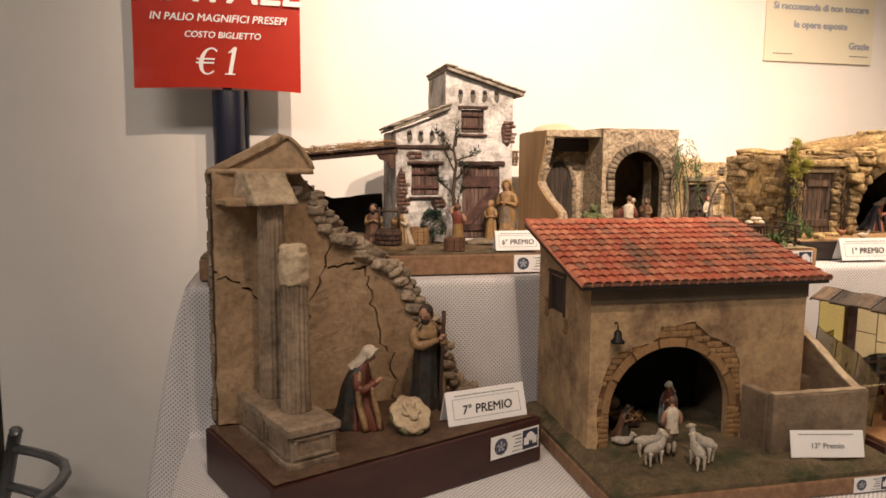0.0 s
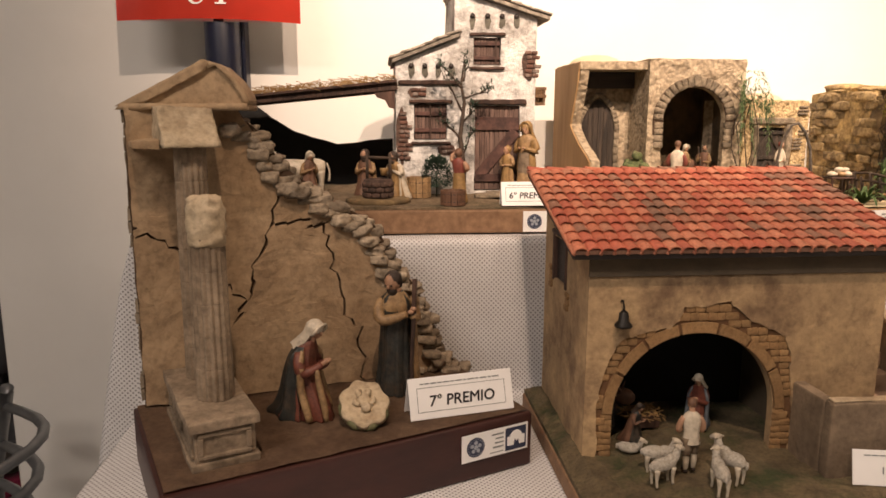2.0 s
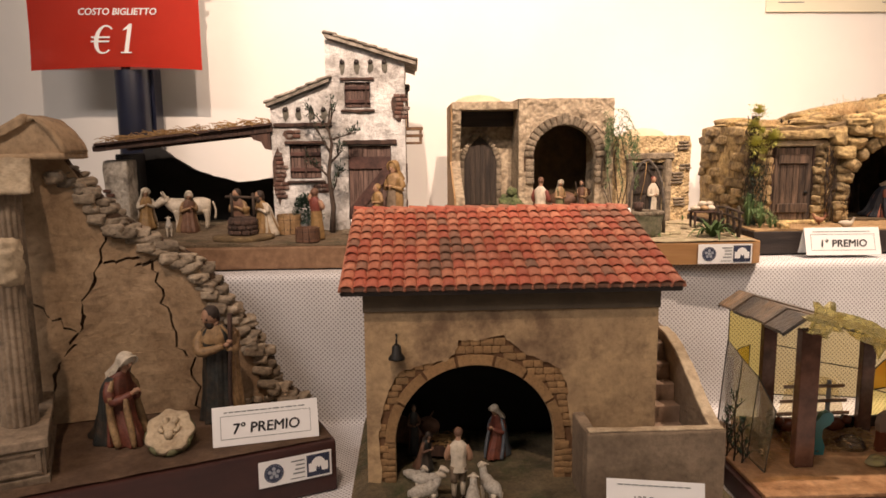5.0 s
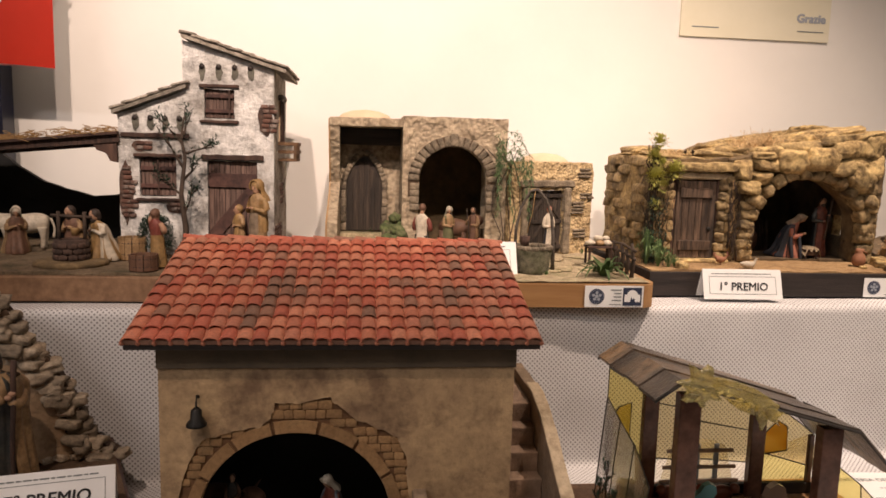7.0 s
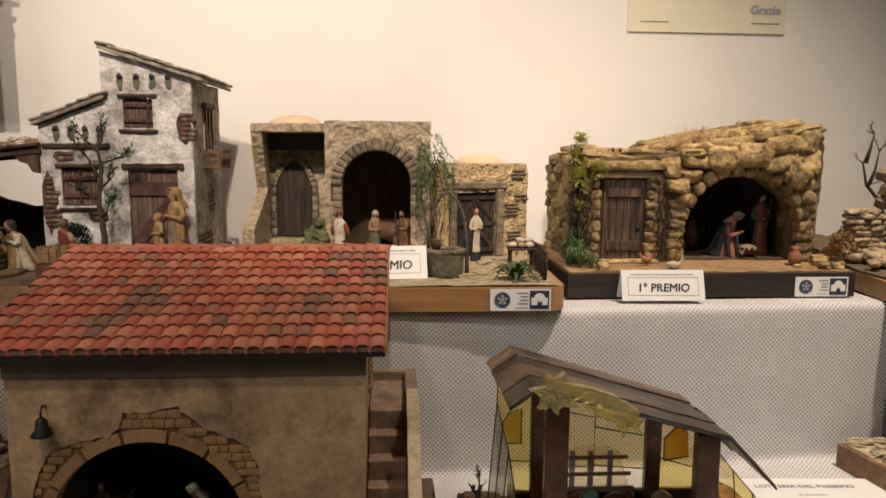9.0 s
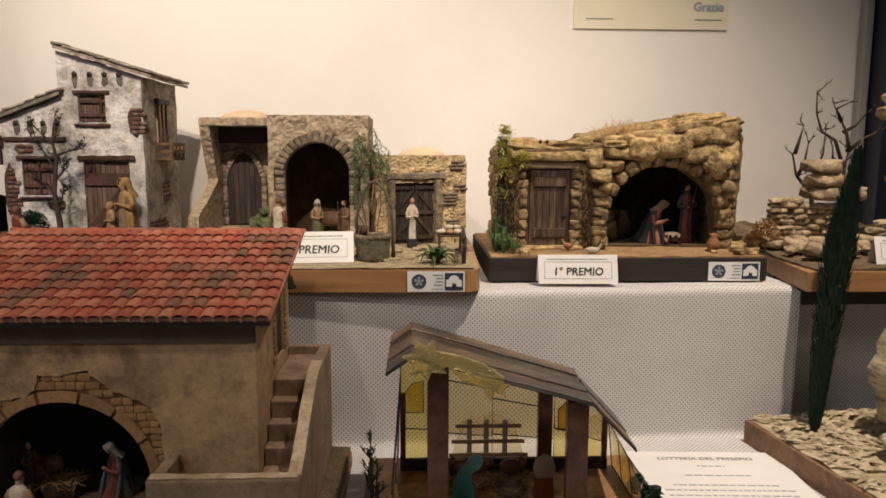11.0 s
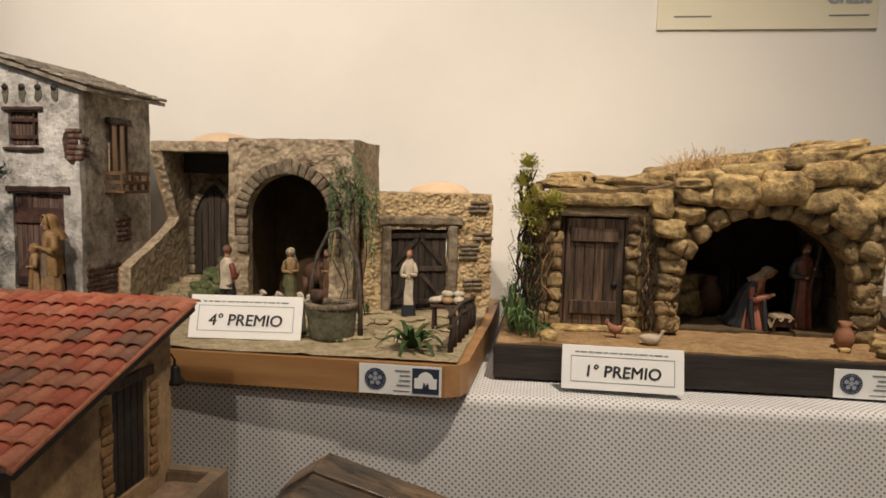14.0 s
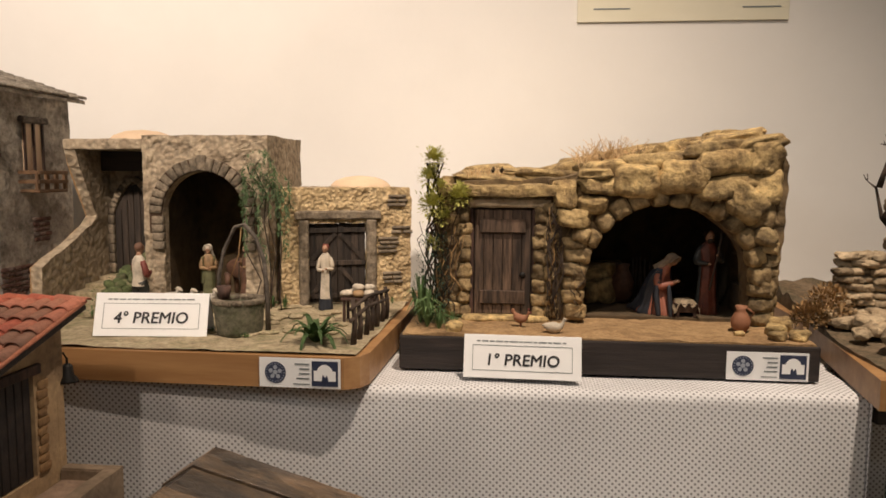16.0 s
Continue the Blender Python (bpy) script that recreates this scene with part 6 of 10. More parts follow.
for c in range(15):
    w = (RX1 - RX0) / 15
    piece("ridge_tile", RIDGE, roof, T(RX0 + c * w - 0.001, RY - 0.001, RZ + 0.0015) @ pose(0, 0, 0, 0, 0, -90) @ Matrix.Diagonal((0.8, w / tl * 0.98, 0.8, 1)), ri)

# stair at the side with its parapet
stair = thing("outside_stair", 0.70, 0.86, 0.842, 0, "grey-brown plaster outside stair with a curved parapet wall", "model stair")
n = 6
for k in range(n):
    y0 = 0.800 + k * 0.0185
    z1 = 0.872 + k * 0.0185
    y1 = 0.800 + (k + 1) * 0.0185 if k < n - 1 else 0.994
    bm = rbox(X1 + 0.0012, 0.714, y0, y1, 0.836, z1, 0.0015, 2)
    part("step", fine(bm, 0.02, 0.0006, 90), M_STEP, stair, "worn brown plaster step")
rail = [(0.7612, 0.836), (0.7612, 0.914), (0.770, 0.917), (0.790, 0.926), (0.815, 0.940), (0.840, 0.954), (0.868, 0.966), (0.892, 0.973), (0.92, 0.975), (0.999, 0.975), (0.999, 0.836)]
bm = B()
prism(bm, rail, 0.7145, 0.727, "x")
bevel(bm, 0.0022, 2)
fine(bm, 0.02, 0.0009, 60)
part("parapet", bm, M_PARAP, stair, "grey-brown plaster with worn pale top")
bm = B()
top_ = rail[1:9]
prism(bm, [(y, z + 0.0026) for y, z in top_] + [(y, z + 0.0002) for y, z in top_[::-1]], 0.7150, 0.7268, "x")
fine(bm, 0.01, 0.0007, 80)
part("worn_top", bm, M_PALE, stair, "pale worn edge")
part("worn_top", fine(rbox(0.590, 0.7255, 0.7495, 0.7595, 0.9172, 0.9186, 0.0004, 1), 0.012, 0.0006, 80), M_PALE, stair)
bm = rbox(X1 + 0.0012, 0.7142, 0.989, 0.999, 0.969, 0.975, 0.001)
box(bm, X1 + 0.0012, 0.7142, 0.9885, 0.9992, 0.836, 0.973)
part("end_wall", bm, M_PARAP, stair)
bm = rbox(0.588, 0.727, 0.748, 0.7608, 0.836, 0.917, 0.0025, 2)
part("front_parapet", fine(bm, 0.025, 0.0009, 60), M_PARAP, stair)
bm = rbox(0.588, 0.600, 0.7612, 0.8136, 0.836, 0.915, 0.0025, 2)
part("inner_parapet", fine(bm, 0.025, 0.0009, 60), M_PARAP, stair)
part("lower_floor", rbox(0.6005, 0.714, 0.7615, 0.799, 0.836, 0.856, 0.001), M_HOUSE, stair)

# figures before the stable
herdsman(0.463, 0.770, 0.843, 0.074, 176, "small shepherd figure in white waistcoat and grey breeches", M_CREAM, M_GREYST, M_PBROWN, M_SKIN, 0.03)
kneeler(T(0.514, 0.866, 0.8435) @ pose(0, 0, 0, 0, 0, -128), 0.064, "small kneeling figure, white veil, slate mantle, rose robe", M_PWINE, M_PSLATE, M_CREAM, M_PSLATE)
figurine("kneeling_figure", 0.430, 0.835, 0.843, 0.046, 40, "small kneeling figure in grey robe inside the stable", M_PTEAL, M_PBROWN, M_SKIN, M_HAIR, "kneel")
figurine("standing_figure", 0.418, 0.875, 0.843, 0.062, 20, "small dark standing figure inside the stable", M_PTEAL, M_PBROWN, M_SKIN, M_HAIR, scarf=False)
bm = B()
box(bm, 0.436, 0.470, 0.862, 0.884, 0.846, 0.858)
wobble(bm, 0.0015, 90)
for k in range(160):
    x, y, a = rnd(0.434, 0.472), rnd(0.858, 0.888), rnd(0, 6.28)
    tube(bm, [(x, y, 0.857 + rnd(0, 0.005)), (x + 0.009 * math.cos(a), y + 0.007 * math.sin(a), 0.859 + rnd(-0.004, 0.006))], 0.0006, 3, 1, cap=False)
solo("manger", bm, [M_DKWOOD, M_STRAW], "wooden manger heaped with straw in the stable", "manger")
bm = B()
m = pose(0.402, 0.905, 0.843, 0, 0, 60)
ball(bm, (0, 0, 0.018), (0.016, 0.034, 0.017), m, 14, 10, 0, 0.0015, 90)
ball(bm, (0.002, -0.038, 0.030), (0.009, 0.014, 0.010), m, 10, 8, 0, 0.0008, 120)
for sx in (-1, 1):
    tube(bm, [m @ Vector((sx * 0.006, -0.036, 0.037)), m @ Vector((sx * 0.014, -0.038, 0.043))], [0.0018, 0.0006], 5)
solo("lying_ox_figure", bm, M_PBROWN, "brown lying ox figure in the dark stable", "figurine", smooth=True)
sheep(0.428, 0.748, 0.843, 0.033, 108)
sheep(0.432, 0.772, 0.843, 0.032, 75)
sheep(0.474, 0.730, 0.843, 0.034, 172)
sheep(0.494, 0.750, 0.843, 0.036, 205)
sheep(0.418, 0.812, 0.843, 0.026, 60, down=True)
prize_card(0.604, 0.731, 0.843, 0.092, 0.033, -11, "13° Premio", "white prize card leaning on the farmhouse base", False, 0.28, 14, 0.34, 0.0, False)

# ---- shared miniature makers ----
def plank_panel(parent, x0, x1, z0, z1, y, n, material, name="plank", gap=0.0006, t=0.0025):
    w = (x1 - x0) / n
    for k in range(n):
        bm = rbox(x0 + k * w + gap / 2, x0 + (k + 1) * w - gap / 2, y - t, y, z0 + rnd(0, 0.0008), z1 - rnd(0, 0.0008), 0.0004, 1)
        part(name, bm, material, parent)


def twig_tree(pts_list, name, material, label, category, leaves=None, nleaf=0, lsize=0.006, parent=None):
    """A bare small tree from branch lines (points, radius at foot); optional clumps of needles along them."""
    tr = thing(name, *pts_list[0][0][0], 0, label, category)
    for pts, r in pts_list:
        bm = B()
        n = len(pts)
        tube(bm, pts, [max(r * (1 - 0.75 * k / (n - 1)), 0.0005) for k in range(n)], 6)
        part("branch" if pts is not pts_list[0][0] else "trunk", bm, material, tr)
    if leaves:
        bm = B()
        for _ in range(nleaf):
            pts, r = pts_list[RNG.randrange(len(pts_list))]
            k = RNG.randrange(max(1, len(pts) // 2), len(pts))
            p = Vector(pts[k]) + Vector((rnd(-1, 1), rnd(-1, 1), rnd(-1, 1))) * lsize * 0.5
            scatter_leaf(bm, p, (rnd(-1, 1), rnd(-1, 1), rnd(-0.3, 1)), lsize * rnd(0.6, 1.3), lsize * 0.28)
        part("foliage", bm, leaves, tr, kind="stuff")
    return tr


def grow(p, d, length, r, depth, out, spread=0.6, seg=4):
    """Branch lines of a twig, splitting depth times."""
    pts = [tuple(p)]
    q, d = Vector(p), Vector(d).normalized()
    for k in range(seg):
        d = (d + Vector((rnd(-1, 1), rnd(-0.6, 0.6), rnd(-0.5, 0.9))) * 0.28).normalized()
        q = q + d * length / seg
        pts.append(tuple(q))
    out.append((pts, r))
    if depth:
        for _ in range(RNG.choice((2, 2, 3))):
            k = RNG.randrange(2, seg + 1)
            e = (d + Vector((rnd(-1, 1), rnd(-0.6, 0.6), rnd(-0.2, 0.8))) * spread).normalized()
            grow(pts[k], e, length * rnd(0.55, 0.8), r * 0.6, depth - 1, out, spread, seg)
    return out


def tuft(name, x, y, z, r, h, n, material, label, category="plant", droop=0.5, width=0.1, group=""):
    """A tuft of blades from one foot."""
    bm = B()
    for k in range(n):
        a, e = rnd(0, 6.283), rnd(0.25, 1.0)
        tip = Vector((math.cos(a) * r * e, math.sin(a) * r * e, h * rnd(0.6, 1.0) * (1.15 - 0.6 * e)))
        mid = Vector((tip.x * 0.45, tip.y * 0.45, max(tip.z, h * 0.5) * 0.95))
        tip.z -= droop * h * e
        w = width * h * rnd(0.7, 1.2)
        s = Vector((-math.sin(a), math.cos(a), 0)) * w / 2
        o = Vector((x, y, z))
        a0, a1, b0, b1, c = [bm.verts.new(o + q) for q in (s * 0.6, -s * 0.6, mid + s, mid - s, tip)]
        bm.faces.new((a0, a1, b1, b0)), bm.faces.new((b0, b1, c))
    return solo(name, bm, material, label, category, group)


def bush(name, x, y, z, rx, ry, h, n, material, label, lsize=0.005, category="plant"):
    bm = B()
    for k in range(n):
        a, b2, rr = rnd(0, 6.283), rnd(-0.4, 1), rnd(0.35, 1) ** 0.5
        c = math.sqrt(max(0, 1 - b2 * b2))
        p = Vector((x + rx * rr * c * math.cos(a), y + ry * rr * c * math.sin(a), z + h * 0.45 + h * 0.55 * b2 * rr))
        d = Vector((math.cos(a) * c + rnd(-0.6, 0.6), math.sin(a) * c + rnd(-0.6, 0.6), b2 + rnd(-0.5, 0.7)))
        scatter_leaf(bm, p, d, lsize * rnd(0.6, 1.4), lsize * 0.55)
    tube(bm, [(x, y, z), (x, y, z + h * 0.6)], 0.001, 5)
    return solo(name, bm, material, label, category)


# ---- sixth prize: white farmhouse with a thatched shed ----
base6 = thing("exhibit_stand", 0.13, 1.28, RISER, 0, "brown chipboard base under the white farmhouse", "stand")
part("board", rbox(-0.125, 0.403, 1.093, 1.53, RISER + 0.001, 1.057, 0.003), M_CHIP, base6)
part("bottom_strip", rbox(-0.12, 0.398, 1.100, 1.52, RISER - 0.0115 + 0.012, RISER + 0.0022, 0.0005, 1), M_BLACKW, base6)
bm = B()
nx, ny = 40, 30
for i in range(nx + 1):
    for j in range(ny + 1):
        x, y = -0.123 + 0.524 * i / nx, 1.095 + 0.433 * j / ny
        bm.verts.new((x, y, 1.0595 + 0.004 * noise.noise(Vector((x * 25, y * 25, 0))) + 0.0012 * noise.noise(Vector((x * 140, y * 140, 1)))))
bm.verts.ensure_lookup_table()
for i in range(nx):
    for j in range(ny):
        a = i * (ny + 1) + j
        bm.faces.new([bm.verts[k] for k in (a, a + ny + 1, a + ny + 2, a + 1)])
r = bmesh.ops.extrude_face_region(bm, geom=list(bm.faces))
for v in r["geom"]:
    if isinstance(v, bmesh.types.BMVert):
        v.co.z = 1.0572
part("ground", bm, M_EARTH, base6, "brown earth ground")
base_label(base6, label_frame(0.360, 1.0925, 1.0265), 0.076, 0.028)

white = thing("white_house_model", 0.30, 1.35, 1.060, 0, "white roughcast model farmhouse with dark shutters and slate roofs", "model house")
FY, BY = 1.268, 1.430


UW, LW, DO = (0.313, 0.355, 1.256, 1.298), (0.222, 0.273, 1.143, 1.198), (0.316, 0.387, 1.064, 1.196)


def roofline(x):
    return 1.258 + (x - 0.194) * (1.292 - 1.258) / 0.09 if x < 0.284 else 1.364 - (x - 0.284) * 0.038 / 0.126


bm = B()
cols = [0.194, 0.222, 0.273, 0.284, 0.313, 0.316, 0.355, 0.387, 0.410]
for a, b2 in zip(cols, cols[1:]):
    za, zb = (roofline(a), roofline(b2)) if not (b2 == 0.284) else (roofline(a), 1.292)
    if a == 0.284:
        za = 1.364
    spans = [(1.058, None)]
    holes = [h for h in (UW, LW, DO) if h[0] <= a + 1e-6 and b2 <= h[1] + 1e-6]
    z = 1.058
    for h in sorted(holes, key=lambda q: q[2]):
        prism(bm, [(a, z), (b2, z), (b2, h[2]), (a, h[2])], FY, FY + 0.010, "y")
        z = h[3]
    prism(bm, [(a, z), (b2, z), (b2, zb), (a, za)], FY, FY + 0.010, "y")
fine(bm, 0.012, 0.0013, 55, None)
part("front_wall", bm, M_WHITEPL, white, "rough white plaster with grey grime", smooth=False)
bm = B()
prism(bm, [(FY + 0.0102, 1.058), (BY, 1.058), (BY, 1.326), (FY + 0.0102, 1.326)], 0.400, 0.410, "x")
fine(bm, 0.012, 0.0015, 55)
part("side_wall", bm, M_GREYPL, white, "rough grey-beige plaster")
bm = B()
prism(bm, [(FY + 0.0102, 1.292), (BY, 1.292), (BY, 1.362), (FY + 0.0102, 1.362)], 0.2845, 0.292, "x")
prism(bm, [(FY + 0.0102, 1.058), (BY, 1.058), (BY, 1.258), (FY + 0.0102, 1.258)], 0.1942, 0.203, "x")
fine(bm, 0.014, 0.0015, 55)
part("side_wall", bm, M_WHITEPL, white)
part("back_wall", rbox(0.204, 0.399, BY - 0.008, BY, 1.058, 1.255, 0.001), M_GREYPL, white)
# Added black sheet behind the shutters, standing in for the shade indoors.
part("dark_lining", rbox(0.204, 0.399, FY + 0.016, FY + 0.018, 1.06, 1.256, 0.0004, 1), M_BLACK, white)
# roofs
for name, a, b2, y0, y1 in (("tall_roof", (0.285, 1.3660), (0.428, 1.3225), FY - 0.010, BY + 0.012), ("low_roof", (0.189, 1.2580), (0.290, 1.2975), FY - 0.010, BY + 0.008)):
    bm = B()
    prism(bm, [a, b2, (b2[0], b2[1] + 0.005), (a[0], a[1] + 0.005)], y0, y1, "y")
    rf = part(name, fine(bm, 0.03, 0.0006, 50), M_SLATE, white, "weathered grey roof boards")
    inv = world_of(rf).inverted()
    dx, dz = b2[0] - a[0], b2[1] - a[1]
    L, ang = math.hypot(dx, dz), math.degrees(math.atan2(dz, dx))
    SM = [stone_mesh("slate", k + 20, M_SLATE, 0.10, 0.04) for k in range(4)]
    nr, nc = max(4, round(L / 0.017)), 9
    for i in range(nr):
        for j in range(nc):
            t = (i + 0.5) / nr if a[1] < b2[1] else (i + 0.5) / nr
            lift = 0.0075
            x, z = a[0] + dx * t, a[1] + dz * t + lift
            tilt = 5 if dz > 0 else -5
            piece("slate", SM[RNG.randrange(4)], rf, T(x, y0 + (j + 0.5) * (y1 - y0) / nc + rnd(-0.001, 0.001), z + rnd(0, 0.0008)) @ pose(0, 0, 0, rnd(-2, 2), -ang + tilt + rnd(-3, 3), rnd(-4, 4))
                  @ Matrix.Diagonal((L / nr * 1.4, (y1 - y0) / nc * 1.06, 0.0046, 1)), inv)


def shutter(hole, n, bars, name, y=FY + 0.007):
    d = part(name, rbox(hole[0] + 0.0004, hole[1] - 0.0004, y, y + 0.003, hole[2] + 0.0004, hole[3] - 0.0004, 0.0004, 1), M_BLACKW, white, "dark brown weathered planks")
    plank_panel(d, hole[0] + 0.001, hole[1] - 0.001, hole[2] + 0.001, hole[3] - 0.001, y - 0.0002, n, M_SHUT)
    for z0, z1 in bars:
        part("crossbar", rbox(hole[0] + 0.001, hole[1] - 0.001, y - 0.0062, y - 0.0028, z0, z1, 0.0005, 1), M_BATTEN, d)
    return d


shutter(UW, 8, ((1.264, 1.269), (1.285, 1.290)), "window_shutter")
shutter(LW, 9, ((1.155, 1.161), (1.180, 1.186)), "window_shutter")
d6 = shutter(DO, 9, ((1.078, 1.090), (1.158, 1.178)), "barn_door")
bm = B()
box(bm, -0.0085, 0.0085, -0.0030, 0.0, -0.047, 0.047, T(0.3515, FY + 0.0038, 1.121) @ pose(0, 0, 0, 0, 40, 0))
part("brace", bevel(bm, 0.0005), M_BATTEN, d6)
part("jamb", rbox(0.3465, 0.349, FY + 0.0005, FY + 0.0062, 1.257, 1.297, 0.0003, 1), M_DKWOOD, white)
part("jamb", rbox(0.2462, 0.2488, FY + 0.0005, FY + 0.0062, 1.144, 1.197, 0.0003, 1), M_DKWOOD, white)
for x0, x1, z0, z1 in ((0.307, 0.362, 1.299, 1.305), (0.307, 0.362, 1.249, 1.2545), (0.215, 0.281, 1.199, 1.205), (0.217, 0.279, 1.136, 1.1415), (0.308, 0.396, 1.197, 1.206), (0.198, 0.292, 1.226, 1.234)):
    bm = rbox(x0, x1, FY - 0.0045, FY + 0.003, z0, z1 - 0.001, 0.0013, 1)
    part("lintel", fine(bm, 0.012, 0.0012, 80), M_DKWOOD, white)
# The black plugs stand in for the shade inside small wall openings.
for z, xs in ((1.328, (0.311, 0.334, 0.356, 0.378)), (1.254, (0.218, 0.239, 0.259, 0.279))):
    for x in xs:
        bm = B()
        tube(bm, [(x, FY - 0.0024, z), (x, FY + 0.006, z)], 0.0040, 8)
        part("beam_end", bm, M_BLACKW, white)
        bm = B()
        prism(bm, [(x + (0.0045 + rnd(-0.0014, 0.0014)) * math.cos(q * 0.5236), z - 0.007 + (0.0115 + rnd(-0.003, 0.003)) * math.sin(q * 0.5236)) for q in range(12)], FY - 0.0014, FY + 0.0012, "y")
        part("rain_stain", bm, M_STAIN, white, "grey-green rain stain")
B6 = [stone_mesh("brick", k + 40, M_BRICKR, 0.14, 0.06) for k in range(4)]
invw = world_of(white).inverted()
# The last patch is a hole in the wall, its inner shade painted flat.
for cx, cz, rx, rz_ in ((0.2035, 1.150, 0.0105, 0.042), (0.272, 1.1275, 0.014, 0.009), (0.2235, 1.2145, 0.010, 0.0075), (0.3985, 1.2555, 0.0105, 0.021)):
    bm = B()
    prism(bm, [(min(0.4095, max(0.1945, cx + rx * rnd(0.85, 1.2) * math.cos(q * 0.3927))), cz + rz_ * rnd(0.85, 1.2) * math.sin(q * 0.3927)) for q in range(16)], FY - 0.0012, FY + 0.0008, "y")
    part("bare_patch", bm, M_BRICKK, white, "dark bed of bare bricks")
for x0, x1, z0, z1, y in ((0.196, 0.210, 1.112, 1.182, FY + 0.0008), (0.262, 0.282, 1.122, 1.131, FY + 0.0008), (0.217, 0.230, 1.209, 1.217, FY + 0.001),
                          (0.392, 0.407, 1.238, 1.272, FY + 0.0012)):
    z = z0
    while z < z1:
        x = x0 + rnd(0, 0.004)
        while x < x1:
            w = rnd(0.008, 0.013)
            piece("brick", B6[RNG.randrange(4)], white, T(x + w / 2, y - 0.0010, z + 0.003) @ pose(0, 0, 0, 0, rnd(-4, 4), 0) @ Matrix.Diagonal((w * 0.92, 0.006, 0.0056, 1)), invw)
            x += w
        z += 0.0068
for y0, y1, z0, z1 in ((1.275, 1.35, 1.062, 1.100), (1.34, 1.372, 1.130, 1.158), (1.272, 1.282, 1.242, 1.264)):
    z = z0
    while z < z1:
        y = y0 + rnd(0, 0.004)
        while y < y1:
            w = rnd(0.009, 0.014)
            piece("brick", B6[RNG.randrange(4)], white, T(0.4090, y + w / 2, z + 0.003) @ Matrix.Diagonal((0.006, w * 0.92, 0.0056, 1)), invw)
            y += w
        z += 0.0068
# side window with balcony
w6 = part("side_window", rbox(0.4085, 0.4125, 1.328, 1.366, 1.225, 1.288, 0.0005, 1), M_DOME, white, "pale window with dark frame")
for y in (1.328, 1.346, 1.364):
    part("window_frame", rbox(0.4126, 0.4150, y - 0.002, y + 0.002, 1.225, 1.288, 0.0005, 1), M_DKWOOD, w6)
part("window_lintel", fine(rbox(0.4086, 0.4180, 1.320, 1.374, 1.2885, 1.297, 0.002, 1), 0.01, 0.001, 90), M_GREYWOOD, w6)
bal = part("balcony", rbox(0.4105, 0.438, 1.318, 1.378, 1.197, 1.201, 0.0006, 1), M_BALC, white, "small weathered wooden balcony")
for y in (1.319, 1.338, 1.357, 1.376):
    part("baluster", rbox(0.4335, 0.4375, y - 0.0028, y + 0.0028, 1.2012, 1.224, 0.0004, 1), M_BALC, bal)
for z in (1.209, 1.221):
    part("rail", rbox(0.4376, 0.4395, 1.317, 1.378, z, z + 0.0050, 0.0004, 1), M_BALC, bal)
    part("rail", rbox(0.4105, 0.4374, 1.3155, 1.3172, z, z + 0.0050, 0.0004, 1), M_BALC, bal)
    part("rail", rbox(0.4105, 0.4374, 1.3782, 1.38, z, z + 0.0050, 0.0004, 1), M_BALC, bal)

# shed: pillar, beam, thatch, dark hill behind
shed = thing("thatched_shed", 0.06, 1.30, 1.060, 0, "open shed with a straw-thatched beam roof and stone pillar", "model shed")
bm = rbox(-0.085, -0.045, 1.285, 1.330, 1.058, 1.176, 0.004, 2)
part("pillar", fine(bm, 0.012, 0.002, 55), M_GREYPL, shed, "grey-white plaster pillar with bare bricks")
sp = shed.children[0]
for k in range(7):
    piece("brick", B6[k % 4], sp, T(-0.080 + 0.006 * (k % 2), 1.2845, 1.085 + k * 0.0068) @ Matrix.Diagonal((0.012, 0.006, 0.0056, 1)))
bm = B()
prism(bm, [(-0.088, 1.190), (0.197, 1.2195), (0.197, 1.2310), (-0.088, 1.1990)], 1.262, 1.278, "y")
fine(bm, 0.02, 0.001, 60)
part("beam", bm, M_DKWOOD, shed)
bm = B()
prism(bm, [(-0.080, 1.190), (0.197, 1.2185), (0.197, 1.2285), (-0.080, 1.1980)], 1.38, 1.392, "y")
part("beam", bm, M_DKWOOD, shed)
bm = B()
prism(bm, [(-0.084, 1.1995), (0.196, 1.2300), (0.196, 1.2335), (-0.084, 1.2030)], 1.256, 1.40, "y")
part("roof_board", bm, M_DKWOOD, shed)
bm = B()
for k in range(650):
    t, y = rnd(0, 1), rnd(1.252, 1.40)
    x, z = -0.086 + 0.284 * t, 1.203 + 0.031 * t + rnd(0, 0.009)
    a = rnd(0, 6.283)
    L = rnd(0.008, 0.022)
    d = Vector((math.cos(a), math.sin(a) * 0.7, rnd(-0.25, 0.25))) * L
    tube(bm, [(x, y, z), (x + d.x * 0.5, y + d.y * 0.5, z + d.z * 0.5 + rnd(-0.001, 0.002)), (x + d.x, y + d.y, z + d.z)], 0.0006, 3, cap=False)
part("thatch", bm, M_STRAW, shed, "loose straw thatch", kind="stuff")
bm = B()
prism(bm, [(0.160, 1.216), (0.193, 1.2195), (0.193, 1.190), (0.184, 1.192), (0.178, 1.203), (0.166, 1.207)], 1.264, 1.277, "y")
part("bracket", bevel(bm, 0.0012), M_DKWOOD, shed)
bm = B()
prism(bm, [(-0.075, 1.058), (-0.075, 1.205), (-0.048, 1.200), (-0.020, 1.176), (0.02, 1.152), (0.06, 1.139), (0.095, 1.129), (0.125, 1.133), (0.16, 1.137), (0.193, 1.140), (0.193, 1.058)], 1.440, 1.452, "y")
fine(bm, 0.016, 0.0018, 50)
part("backdrop_wall", bm, M_BLACK, shed, "black painted jagged back wall")
bm = rbox(-0.082, -0.070, 1.332, 1.438, 1.058, 1.185, 0.002)
